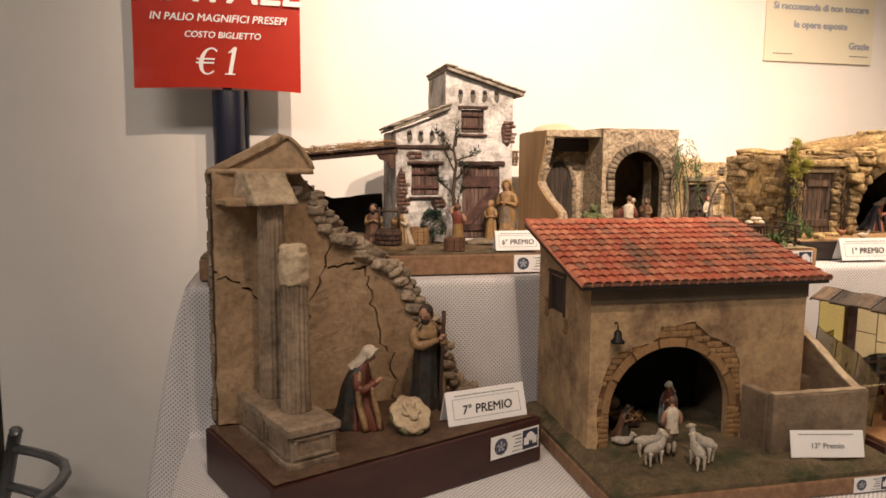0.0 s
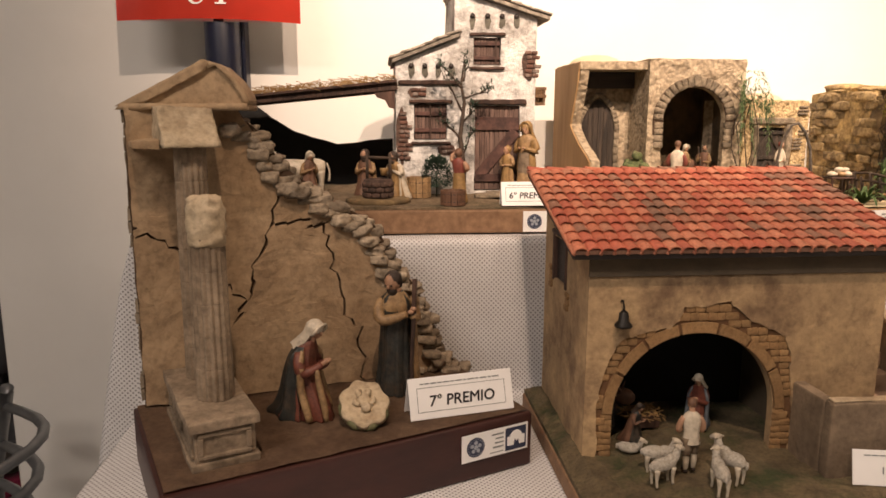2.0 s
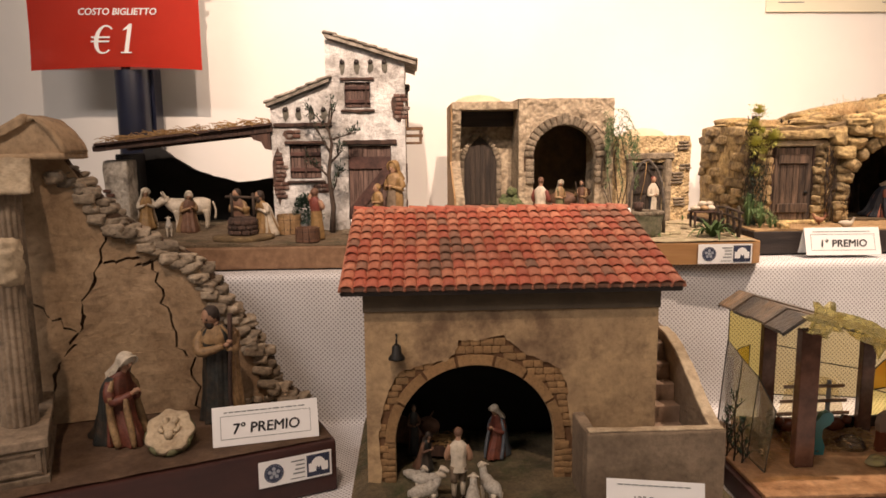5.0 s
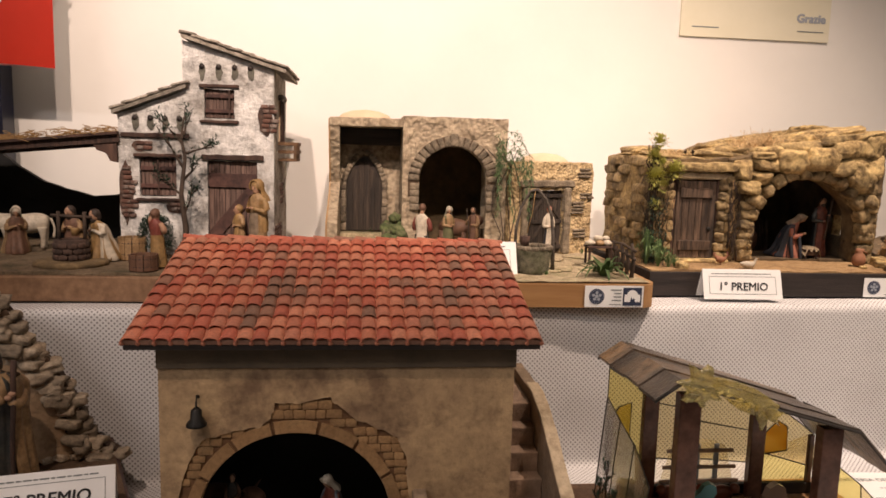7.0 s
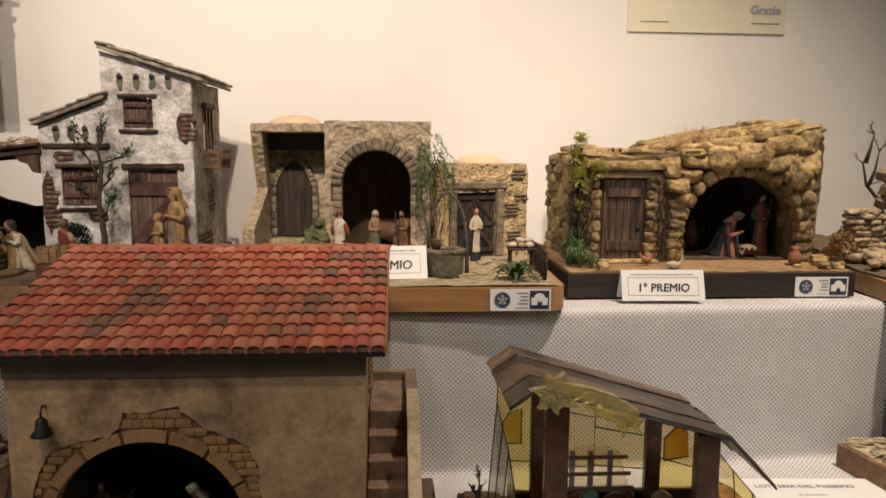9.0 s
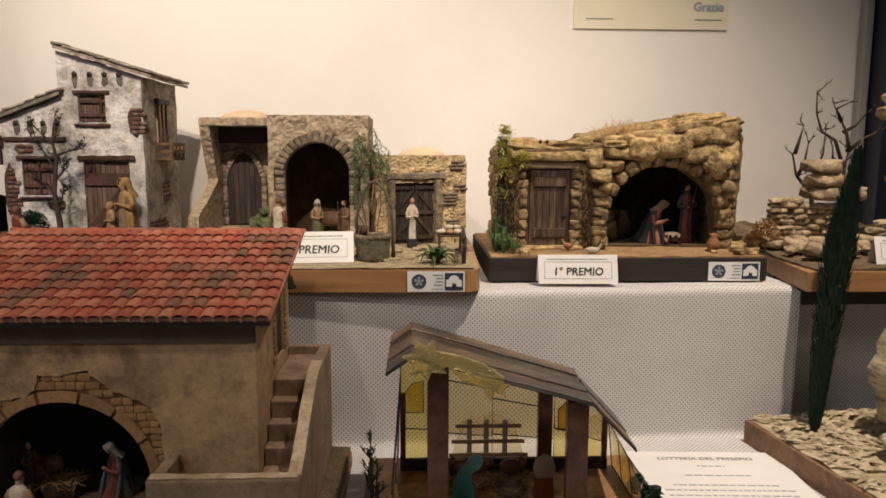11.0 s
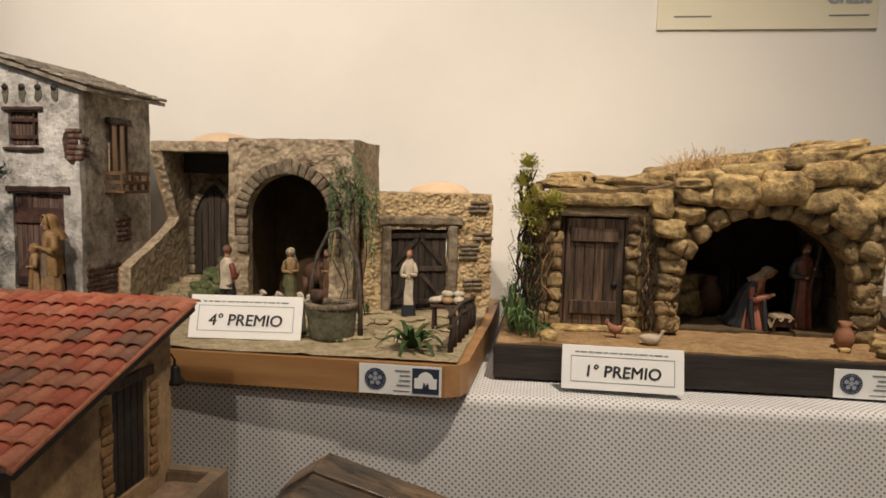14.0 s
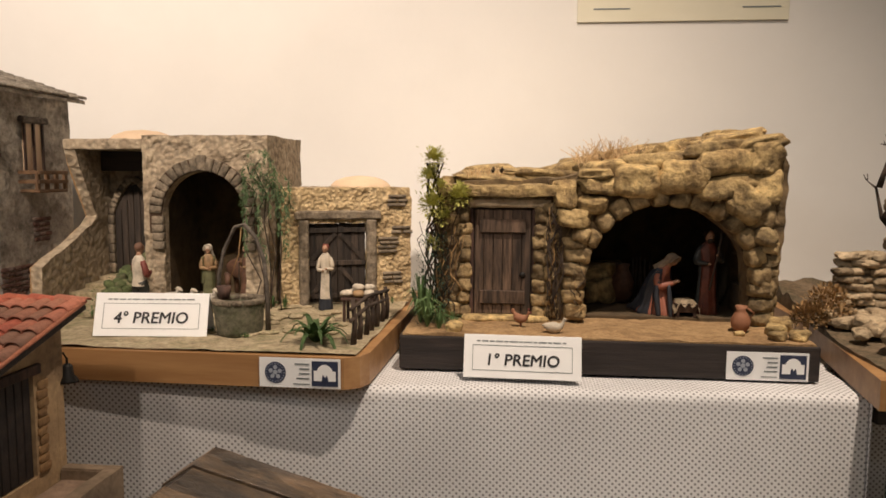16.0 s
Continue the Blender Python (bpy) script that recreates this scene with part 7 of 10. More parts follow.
part("dark_side_wall", fine(bm, 0.02, 0.0015, 50), M_BLACK, shed)

# well, plants and figures of the farmyard
well6 = thing("stone_well", 0.166, 1.165, 1.060, 0, "small dark brick well with a wooden winch on a step", "model well")
bm = B()
lathe(bm, [(0.046, 1.059), (0.046, 1.0645), (0.042, 1.066)], 10, T(0.166, 1.165, 0))
part("step", bm, M_ROCKM, well6, "dark flat stone step")
bm = B()
lathe(bm, [(0.0195, 1.066), (0.0205, 1.092), (0.0145, 1.093), (0.0145, 1.075)], 14, T(0.166, 1.165, 0))
part("ring_wall", bm, M_BRICKK, well6, "dark brown brick ring")
BK = [stone_mesh("brick", k + 46, M_BRICKK, 0.14, 0.06) for k in range(4)]
for k in range(3):
    for i in range(11):
        a = 2 * math.pi * (i + 0.5 * (k % 2)) / 11
        piece("brick", BK[i % 4], well6, T(0.166 + 0.0197 * math.cos(a), 1.165 + 0.0197 * math.sin(a), 1.0705 + k * 0.0075) @ pose(0, 0, 0, 0, 0, math.degrees(a) + 90) @ Matrix.Diagonal((0.0104, 0.005, 0.0066, 1)))
for sx in (-0.015, 0.017):
    bm = B()
    tube(bm, [(0.166 + sx, 1.165, 1.09), (0.166 + sx, 1.165, 1.128)], 0.0024, 6)
    part("post", bm, M_TWIG, well6)
bm = B()
tube(bm, [(0.142, 1.165, 1.123), (0.192, 1.165, 1.121)], 0.0022, 6)
part("winch", bm, M_TWIG, well6)
bm = B()
lathe(bm, [(0.004, 1.098), (0.0055, 1.106), (0.0055, 1.108)], 10, T(0.174, 1.157, 0))
part("bucket", bm, M_PGOLD, well6)
TR6 = [([(0.292, 1.225, 1.060), (0.295, 1.226, 1.10), (0.289, 1.227, 1.15), (0.295, 1.228, 1.20), (0.290, 1.229, 1.225), (0.294, 1.23, 1.255)], 0.0050)]
for p, d, l in (((0.291, 1.227, 1.165), (-0.8, 0, 0.7), 0.06), ((0.292, 1.228, 1.19), (0.7, 0, 0.5), 0.05), ((0.293, 1.228, 1.205), (-0.9, 0, 0.9), 0.07), ((0.292, 1.229, 1.225), (0.9, 0, 0.15), 0.045),
                ((0.292, 1.229, 1.24), (-0.9, 0, 0.5), 0.05), ((0.293, 1.229, 1.25), (0.4, 0, 1), 0.045), ((0.291, 1.227, 1.14), (0.6, 0, 0.9), 0.05)):
    grow((p[0], p[1], p[2] - 0.02), d, l * 0.62, 0.0022, 1, TR6, 0.5)
twig_tree(TR6, "bare_tree", M_TWIG, "gnarled dark model tree with sparse green leaves by the house", "tree", M_LEAFD, 560, 0.0085)
bush("round_bush", 0.254, 1.228, 1.060, 0.024, 0.018, 0.062, 2400, M_LEAFD, "round dark-green bush by the wall", 0.0042)
figurine("woman_figure", 0.279, 1.146, 1.061, 0.074, 150, "painted woman figure, red bodice and ochre skirt, hand to head", M_PRED, M_PRED, M_SKIN, M_PBROWN, scarf=False, legs=M_PGOLD, cut=0.56, arms="head", wide=1.6, sleeve=M_SKIN, lean=-0.05, big=1.25)
figurine("child_figure", 0.364, 1.243, 1.061, 0.074, -50, "small ochre painted child figure by the door", M_PGOLD, M_PTAN, M_SKIN, M_PGOLD, scarf=False, wide=1.5, big=1.25)
figurine("woman_figure", 0.392, 1.235, 1.061, 0.110, -40, "painted woman figure, ochre veil, tan dress and grey pouch apron", M_PTAN, M_PGOLD, M_SKIN, M_PGOLD, apron=M_GREYST, legs=M_PTAN, cut=0.42, arms="carry", wide=1.5, cape=True, big=1.15)
figurine("sitting_figure", -0.028, 1.31, 1.061, 0.068, 20, "painted figure with ochre robe and white hat by the pillar", M_PGOLD, M_CREAM, M_SKIN, M_CREAM, "kneel", wide=1.25)
figurine("kneeling_figure", 0.060, 1.25, 1.061, 0.066, 30, "kneeling figure with white veil and brown robe in the shed", M_PBROWN, M_PTAN, M_SKIN, M_CREAM, "kneel", wide=1.25)
figurine("bearded_figure", 0.150, 1.222, 1.061, 0.070, -20, "painted bearded figure in brown robe beside the well", M_PBROWN, M_PTAN, M_SKIN, M_HAIR, "kneel", scarf=False, beard=True, wide=1.35, big=1.15)
figurine("figure_at_well", 0.193, 1.195, 1.061, 0.068, -35, "painted figure in yellow robe and pale shawl at the well", M_PGOLD, M_CREAM, M_SKIN, M_HAIR, "kneel", scarf=False, beard=True, wide=1.35, big=1.15, cape=True)
sheep(0.045, 1.20, 1.061, 0.026, 200)
bm = B()
m = pose(0.048, 1.295, 1.062, 0, 0, -78) @ Matrix.Scale(0.075, 4)
limb(bm, m, [(0, 0.46, 0.50), (0, 0.30, 0.50), (0, 0.0, 0.47), (0, -0.26, 0.50), (0, -0.44, 0.60)], [0.12, 0.185, 0.19, 0.18, 0.10], 0, 14)
limb(bm, m, [(0, -0.42, 0.62), (0, -0.56, 0.62), (0, -0.70, 0.50)], [0.10, 0.095, 0.06], 0, 10)
for sx in (-1, 1):
    limb(bm, m, [(sx * 0.07, -0.50, 0.70), (sx * 0.15, -0.52, 0.76), (sx * 0.14, -0.56, 0.83)], [0.025, 0.02, 0.008], 0, 6)
    limb(bm, m, [(sx * 0.08, -0.47, 0.64), (sx * 0.18, -0.45, 0.61)], [0.04, 0.02], 0, 6)
    for dy in (-0.26, 0.36):
        limb(bm, m, [(sx * 0.10, dy, 0.42), (sx * 0.10, dy + 0.02, 0.20), (sx * 0.10, dy, 0.0)], [0.095, 0.05, 0.045], 0, 8)
limb(bm, m, [(0, 0.50, 0.58), (0, 0.56, 0.40), (0, 0.54, 0.20)], [0.025, 0.02, 0.03], 0, 6)
solo("ox_figure", bm, M_CREAM, "pale painted ox figure standing in the shed", "figurine", smooth=True)


def wood_barrel(x, y, z, r, h, label, wood):
    b = thing("wooden_tub", x, y, z, 0, label, "tub")
    for k in range(12):
        a = 2 * math.pi * k / 12
        bm = B()
        box(bm, -r * 0.24, r * 0.24, -r * 0.07, r * 0.07, 0, h, pose(x + r * math.cos(a), y + r * math.sin(a), z, 0, 0, math.degrees(a) + 90))
        part("stave", bevel(bm, 0.0003), wood, b)
    for zz in (0.25, 0.75):
        bm = B()
        lathe(bm, [(r * 1.06, z + h * zz - 0.001), (r * 1.1, z + h * zz), (r * 1.06, z + h * zz + 0.001)], 16, T(x, y, 0))
        part("hoop", bm, M_BLACKW, b)
    bm = B()
    lathe(bm, [(r * 0.95, z + h * 0.75), (0.001, z + h * 0.78)], 12, T(x, y, 0))
    part("filling", bm, M_CREAM, b)
    return b


wood_barrel(0.268, 1.122, 1.0605, 0.016, 0.020, "small brown wooden tub filled with pale cloth", M_PBROWN)
wood_barrel(0.226, 1.215, 1.0605, 0.017, 0.030, "small tan wooden tub by the house corner", M_PTAN)
for x, y, w in ((0.335, 1.20, 0.05), (0.352, 1.228, 0.04)):
    solo("door_step", fine(rbox(x - w / 2, x + w / 2, y, y + 0.022, 1.060, 1.066, 0.002), 0.012, 0.001, 90), M_VOUSS, "flat grey stone step before the barn door", "step", "door steps")
prize_card(0.332, 1.100, 1.0605, 0.075, 0.033, 0, "6° PREMIO", "white folded prize card on the brown base", size=0.36, shear=0.1)

# ---- fourth prize: stone houses with arch and well ----
base4 = thing("exhibit_stand", 0.70, 1.25, RISER, 0, "warm pine board base with rounded corners", "stand")
bm = B()
prism(bm, [(0.480, 1.075), (0.902, 1.072), (0.915, 1.080), (0.921, 1.095), (0.928, 1.30), (0.928, 1.46), (0.480, 1.46)], RISER + 0.0015, 1.0555, "z")
part("board", bevel(bm, 0.0025, 2), M_PINE, base4)
bm = B()
nx, ny = 40, 34
for i in range(nx + 1):
    for j in range(ny + 1):
        x, y = 0.483 + 0.434 * i / nx, 1.078 + 0.378 * j / ny
        x = min(x, 0.912 + 0.02 * (y - 1.078))
        bm.verts.new((x, y, 1.0575 + 0.0022 * noise.noise(Vector((x * 28, y * 28, 0))) + 0.0012 * noise.noise(Vector((x * 160, y * 160, 1)))))
bm.verts.ensure_lookup_table()
for i in range(nx):
    for j in range(ny):
        a = i * (ny + 1) + j
        bm.faces.new([bm.verts[k] for k in (a, a + ny + 1, a + ny + 2, a + 1)])
part("ground", bm, M_PAVE, base4, "pale sandy ground with moss")
PV = [stone_mesh("paving_stone", k + 60, M_PAVE, 0.2, 0.12) for k in range(5)]
inv = world_of(base4).inverted()
for k in range(90):
    x, y = rnd(0.62, 0.90), rnd(1.14, 1.30)
    piece("paving_stone", PV[k % 5], base4, T(x, y, 1.0590) @ pose(0, 0, 0, 0, 0, rnd(0, 90)) @ Matrix.Diagonal((rnd(0.012, 0.024), rnd(0.010, 0.018), 0.004, 1)), inv)
base_label(base4, label_frame(0.822, 1.0715, 1.0265, -0.4), 0.077, 0.028)

arches = thing("stone_house_model", 0.68, 1.33, 1.058, 0, "rough stone model houses with a great arch, pointed door and ivy", "model house")
# side board and roof of the stair niche
bm = B()
side = [(1.455, 1.056), (1.455, 1.264), (1.296, 1.264), (1.303, 1.235), (1.318, 1.205), (1.338, 1.167), (1.325, 1.156), (1.279, 1.134), (1.24, 1.120), (1.223, 1.112), (1.221, 1.056)]
prism(bm, [(y + 0.002, z - 0.001) for y, z in side], 0.4865, 0.4890, "x")
part("side_board", bm, M_OCHREW, arches, "bare plywood side")
bm = B()
prism(bm, [(y, min(z, 1.2525)) for y, z in side], 0.4892, 0.503, "x")
fine(bm, 0.014, 0.0012, 60)
part("niche_side_wall", bm, M_STONEB, arches)
bm = rbox(0.488, 0.5985, 1.296, 1.455, 1.253, 1.266, 0.002)
part("niche_roof", fine(bm, 0.014, 0.0012, 60), M_STONEB, arches)
bm = rbox(0.503, 0.598, 1.372, 1.38, 1.056, 1.2525, 0.001)
part("niche_back_wall", fine(bm, 0.014, 0.001, 60), M_STONEB, arches)
part("dark_beam", rbox(0.5035, 0.5975, 1.352, 1.3715, 1.226, 1.2524, 0.001), M_BLACKW, arches)


def pointed(cx, half, z0, spring, top, n=10):
    p = [(cx + half, z0)]
    for i in range(n + 1):
        t = i / n
        p.append((cx + half * (1 - t) ** 0.62, spring + (top - spring) * t ** 0.8))
    for i in range(n - 1, -1, -1):
        t = i / n
        p.append((cx - half * (1 - t) ** 0.62, spring + (top - spring) * t ** 0.8))
    return p + [(cx - half, z0)]


bm = B()
prism(bm, pointed(0.541, 0.0285, 1.088, 1.167, 1.208), 1.366, 1.3715, "y")
pd = part("pointed_door", bm, M_BLACKP, arches, "dark pointed plank door")
for k in range(6):
    x0 = 0.514 + k * 0.0090
    c = x0 + 0.0045
    t = max(0.0, 1 - abs(c - 0.541) / 0.0285)
    bm = rbox(x0 + 0.0005, x0 + 0.0085, 1.3640, 1.3658, 1.089, 1.162 + 0.042 * t ** 0.8, 0.0004, 1)
    part("plank", bm, M_BLACKP, pd)
VS = [stone_mesh("arch_stone", k + 80, M_VOUSS, 0.07, 0.06) for k in range(5)]
inva = world_of(arches).inverted()
pp = pointed(0.541, 0.0330, 1.088, 1.167, 1.216, 8)
for k, (a, b2) in enumerate(zip(pp, pp[1:])):
    L = math.hypot(b2[0] - a[0], b2[1] - a[1])
    n = max(1, round(L / 0.013))
    for i in range(n):
        t = (i + 0.5) / n
        piece("arch_stone", VS[(k + i) % 5], arches, T(a[0] + (b2[0] - a[0]) * t, 1.367, a[1] + (b2[1] - a[1]) * t) @ pose(0, 0, 0, 0, -math.degrees(math.atan2(b2[1] - a[1], b2[0] - a[0])), 0)
              @ Matrix.Diagonal((L / n * 0.95, 0.011, 0.0085, 1)), inva)
for k in range(5):
    bm = rbox(0.5035, 0.580, 1.205 + k * 0.033, 1.3715 if k == 4 else 1.205 + (k + 1) * 0.033 + 0.004, 1.0575, 1.064 + k * 0.0055, 0.0015)
    part("stone_step", fine(bm, 0.012, 0.001, 90), M_PAVE, arches)
MS = [stone_mesh("heap_stone", k + 90, M_MOSSY, 0.3, 0.15) for k in range(4)]
for k in range(95):
    t = rnd(0, 1)
    y = 1.225 + 0.085 * t
    hgt = 0.018 + 0.046 * t
    piece("heap_stone", MS[k % 4], arches, T(0.584 + rnd(-0.012, 0.014), y, 1.060 + rnd(0, 1) * hgt) @ pose(0, 0, 0, rnd(0, 40), rnd(0, 40), rnd(0, 90)) @ Matrix.Diagonal((rnd(0.011, 0.018),) * 2 + (rnd(0.009, 0.013), 1)), inva)
bm = B()
for k in range(900):
    t = rnd(0, 1)
    scatter_leaf(bm, (0.572 + rnd(-0.03, 0.03) * (1.2 - 0.5 * t), 1.205 + 0.11 * t, 1.0605 + 0.05 * t * rnd(0, 1.05) * (1 if rnd(0, 1) < 0.55 else 0.25)), (rnd(-1, 1), rnd(-1, 0.3), rnd(0, 1)), rnd(0.002, 0.005), 0.002)
solo("moss_patch", bm, M_LEAF, "green moss over the steps and stones", "moss", kind="stuff")
# great arch block
AX0, AX1, AY = 0.598, 0.757, 1.285
bm = B()
prism(bm, [(AX0, 1.056), (AX0, 1.270), (AX1, 1.270), (AX1, 1.056)] + arch(0.675, 0.0520, 1.056, 1.174, 1.226, 20), AY, AY + 0.014, "y")
fine(bm, 0.009, 0.0, 50)
for v in bm.verts:
    q = v.co
    if q.y < AY + 0.001:
        q.y += 0.0035 * noise.noise(q * 70) + 0.0015 * noise.noise(q * 190)
    q.z += 0.0010 * noise.noise(q * 50 + Vector((5, 0, 0)))
part("arch_wall", bm, M_STONEB, arches, "rough pebbled grey-tan plaster")
bm = B()
prism(bm, [(AY + 0.0142, 1.056), (1.42, 1.056), (1.42, 1.270), (AY + 0.0142, 1.270)], 0.745, 0.757, "x")
prism(bm, [(AY + 0.0142, 1.056), (1.455, 1.056), (1.455, 1.270), (AY + 0.0142, 1.270)], 0.5985, 0.6085, "x")
box(bm, 0.6086, 0.7449, AY + 0.0142, 1.42, 1.258, 1.270)
fine(bm, 0.012, 0.0013, 60)
part("arch_block", bm, M_STONEB, arches, "rough tan plaster")
# Inner faces coloured dark brown to hold the shade under the arch.
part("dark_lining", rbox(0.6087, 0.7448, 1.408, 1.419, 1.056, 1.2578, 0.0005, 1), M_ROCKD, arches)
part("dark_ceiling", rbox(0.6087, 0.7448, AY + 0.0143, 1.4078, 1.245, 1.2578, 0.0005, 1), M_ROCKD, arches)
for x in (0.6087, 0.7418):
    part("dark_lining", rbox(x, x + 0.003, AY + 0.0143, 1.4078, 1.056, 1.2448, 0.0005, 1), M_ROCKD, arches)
nv = 19
bm = B()
prism(bm, arch(0.675, 0.0685, 1.150, 1.174, 1.2425, 20) + arch(0.675, 0.0525, 1.150, 1.174, 1.2265, 20)[::-1], AY - 0.0026, AY + 0.004, "y")
part("arch_bed", bm, M_CRACK, arches, "dark bed of the arch stones")
for k in range(nv):
    a = math.pi * (k + 0.5) / nv
    x, z = 0.675 + 0.0605 * math.cos(a), 1.174 + 0.0605 * math.sin(a)
    s = 1.25 if k == nv // 2 else 1.0
    piece("arch_stone", VS[k % 5], arches, T(x, AY + 0.0002, z + (0.002 if s > 1 else 0)) @ pose(0, 0, 0, 0, 90 - math.degrees(a), 0) @ Matrix.Diagonal((0.0086 * s, 0.010 + rnd(0, 0.0020), 0.0152 * s, 1)), inva)
for s in (-1, 1):
    for k in range(4):
        piece("arch_stone", VS[k % 5], arches, T(0.675 + s * 0.0585, AY + 0.0002, 1.166 - k * 0.0105) @ Matrix.Diagonal((0.014, 0.008, 0.0096, 1)), inva)
# low house, turned to the right
LOW = pose(0.768, 1.299, 0, 0, 0, 23.8)
bm = B()
for pts in ([(0, 1.056), (0.033, 1.056), (0.033, 1.207), (0, 1.207)], [(0.108, 1.056), (0.166, 1.056), (0.166, 1.207), (0.108, 1.207)], [(0.033, 1.162), (0.108, 1.162), (0.108, 1.207), (0.033, 1.207)]):
    prism(bm, pts, 0, 0.012, "y", LOW)
bmesh.ops.remove_doubles(bm, verts=bm.verts, dist=0.00005)
fine(bm, 0.009, 0.0, 50)
for v in bm.verts:
    v.co += noise.noise_vector(v.co * 75) * 0.0022 + noise.noise_vector(v.co * 200) * 0.0009
part("low_front_wall", bm, M_STONEY, arches, "rough yellow-ochre plaster")
for r in ((0.156, 0.166, 1.056, 1.207), (0, 0.156, 1.197, 1.207), (0.0, 0.010, 1.056, 1.197)):
    bm = B()
    box(bm, r[0], r[1], 0.0122, 0.085, r[2], r[3], LOW)
    fine(bm, 0.012, 0.0015, 60)
    part("low_house_wall", bm, M_STONEB, arches)
ld = part("double_door", rbox(0.034, 0.107, 0.008, 0.012, 1.060, 1.161, 0.0005, 1, LOW), M_BLACKW, arches, "black plank double door with cross braces")
for k in range(8):
    part("plank", rbox(0.0345 + k * 0.0090, 0.0430 + k * 0.0090, 0.0055, 0.0078, 1.061, 1.160, 0.0004, 1, LOW), M_BLACKP, ld)
for sx in (0.0345, 0.0710):
    for z in (1.066, 1.108, 1.150):
        part("crossbar", rbox(sx, sx + 0.0355, 0.0025, 0.0054, z, z + 0.006, 0.0004, 1, LOW), M_BLACKP, ld)
    for z in (1.088, 1.132):
        bm = B()
        box(bm, -0.023, 0.023, 0.0028, 0.0052, -0.0024, 0.0024, LOW @ T(sx + 0.0178, 0, z) @ pose(0, 0, 0, 0, -48 if sx < 0.05 else 48, 0))
        part("brace", bm, M_BLACKP, ld)
for x0, x1, z0, z1 in ((0.021, 0.0335, 1.058, 1.166), (0.1075, 0.120, 1.058, 1.166), (0.017, 0.126, 1.1665, 1.178)):
    bm = rbox(x0, x1, -0.005, 0.006, z0, z1, 0.002, 1, LOW)
    part("door_frame", fine(bm, 0.012, 0.0016, 90), M_VOUSS, arches, "grey worn stone frame")
for z0, n, x0 in ((1.125, 4, 0.130), (1.185, 3, 0.142), (1.150, 2, 0.148), (1.085, 3, 0.135)):
    for k in range(n):
        for i in range(2):
            q = LOW @ Vector((x0 + i * 0.0125 + rnd(-0.002, 0.002), 0.0, z0 + k * 0.0055))
            piece("thin_brick", VS[k % 5], arches, T(*q) @ pose(0, 0, 0, 0, 0, 23.8) @ Matrix.Diagonal((0.012, 0.007, 0.0038, 1)), inva)
for cx, cy, z, r, h, e in ((0.541, 1.395, 1.2640, 0.046, 0.019, 1), (0.845, 1.405, 1.2050, 0.042, 0.017, 1)):
    bm = B()
    lathe(bm, [(r, z), (r * 0.96, z + h * 0.25), (r * 0.82, z + h * 0.58), (r * 0.5, z + h * 0.88), (r * 0.05, z + h)], 24, T(cx, cy, 0))
    part("dome", bm, M_DOME, arches, "smooth peach plaster dome")
# ivy over the arch corner
ivy = thing("ivy", 0.755, 1.275, 1.17, 0, "green trailing ivy on the arch corner", "plant")
for k in range(5):
    bm = B()
    x = 0.742 + 0.008 * k
    pts = [(x + rnd(-0.004, 0.004), 1.277 - 0.002 * k, 1.06)] + [(x + rnd(-0.009, 0.009), 1.276 - rnd(0, 0.006), 1.06 + 0.035 * i) for i in range(1, 5)] + [(x + rnd(-0.02, 0.005), 1.273, 1.225)]
    tube(bm, pts, 0.0008, 4)
    part("stem", bm, M_TWIG, ivy)
bm = B()
for k in range(26):
    p = Vector((rnd(0.742, 0.768), 1.274 - rnd(0, 0.008), rnd(1.195, 1.254)))
    d = Vector((rnd(-0.8, 0.7), rnd(-0.8, 0.0), rnd(-0.2, 0.35)))
    hang = rnd(0.30, 0.6) if k % 5 else 1.1
    for i in range(int(24 * hang)):
        d = (d * 0.93 + Vector((rnd(-0.14, 0.13), rnd(-0.06, 0.07), -0.12))).normalized()
        p = p + d * 0.0046
        p.y = min(max(p.y, 1.254), 1.2755)
        p.x = min(max(p.x, 0.738 + rnd(0, 0.003)), 0.789)
        for q in range(3):
            scatter_leaf(bm, p + Vector((rnd(-0.001, 0.001), 0, 0)), d * 0.5 + Vector((rnd(-1, 1), rnd(-0.9, 0.3), rnd(-0.5, 0.6))), rnd(0.004, 0.0085), rnd(0.0014, 0.0028), 0, 0.35)
part("leaves", bm, M_IVY, ivy, kind="stuff")
# well with its bent bough
well4 = thing("stone_well", 0.771, 1.152, 1.058, 0, "round grey-green stone well with bent bough and bucket", "model well")
bm = B()
lathe(bm, [(0.0225, 1.057), (0.0240, 1.066), (0.0250, 1.080), (0.0265, 1.088), (0.0268, 1.093), (0.0195, 1.094), (0.018, 1.075)], 22, T(0.771, 1.152, 0))
fine(bm, 0.008, 0.0014, 90)
part("ring_wall", bm, M_WELL, well4, "mossy grey stone ring")
for k in range(15):
    a = 2 * math.pi * k / 15
    piece("rim_stone", VS[k % 5], well4, T(0.771 + 0.0232 * math.cos(a), 1.152 + 0.0232 * math.sin(a), 1.0925) @ pose(0, 0, 0, 0, 0, math.degrees(a) + 90) @ Matrix.Diagonal((0.0098, 0.0085, 0.005, 1)))
bm = B()
tube(bm, [(0.748, 1.156, 1.088), (0.748, 1.157, 1.118), (0.754, 1.158, 1.145), (0.766, 1.158, 1.168), (0.776, 1.158, 1.171), (0.788, 1.158, 1.158), (0.797, 1.157, 1.135), (0.800, 1.156, 1.105), (0.801, 1.155, 1.058)],
     [0.0022, 0.0022, 0.002, 0.002, 0.0024, 0.002, 0.0022, 0.0024, 0.003], 7)
part("bough", bm, M_GREYWOOD, well4)
bm = B()
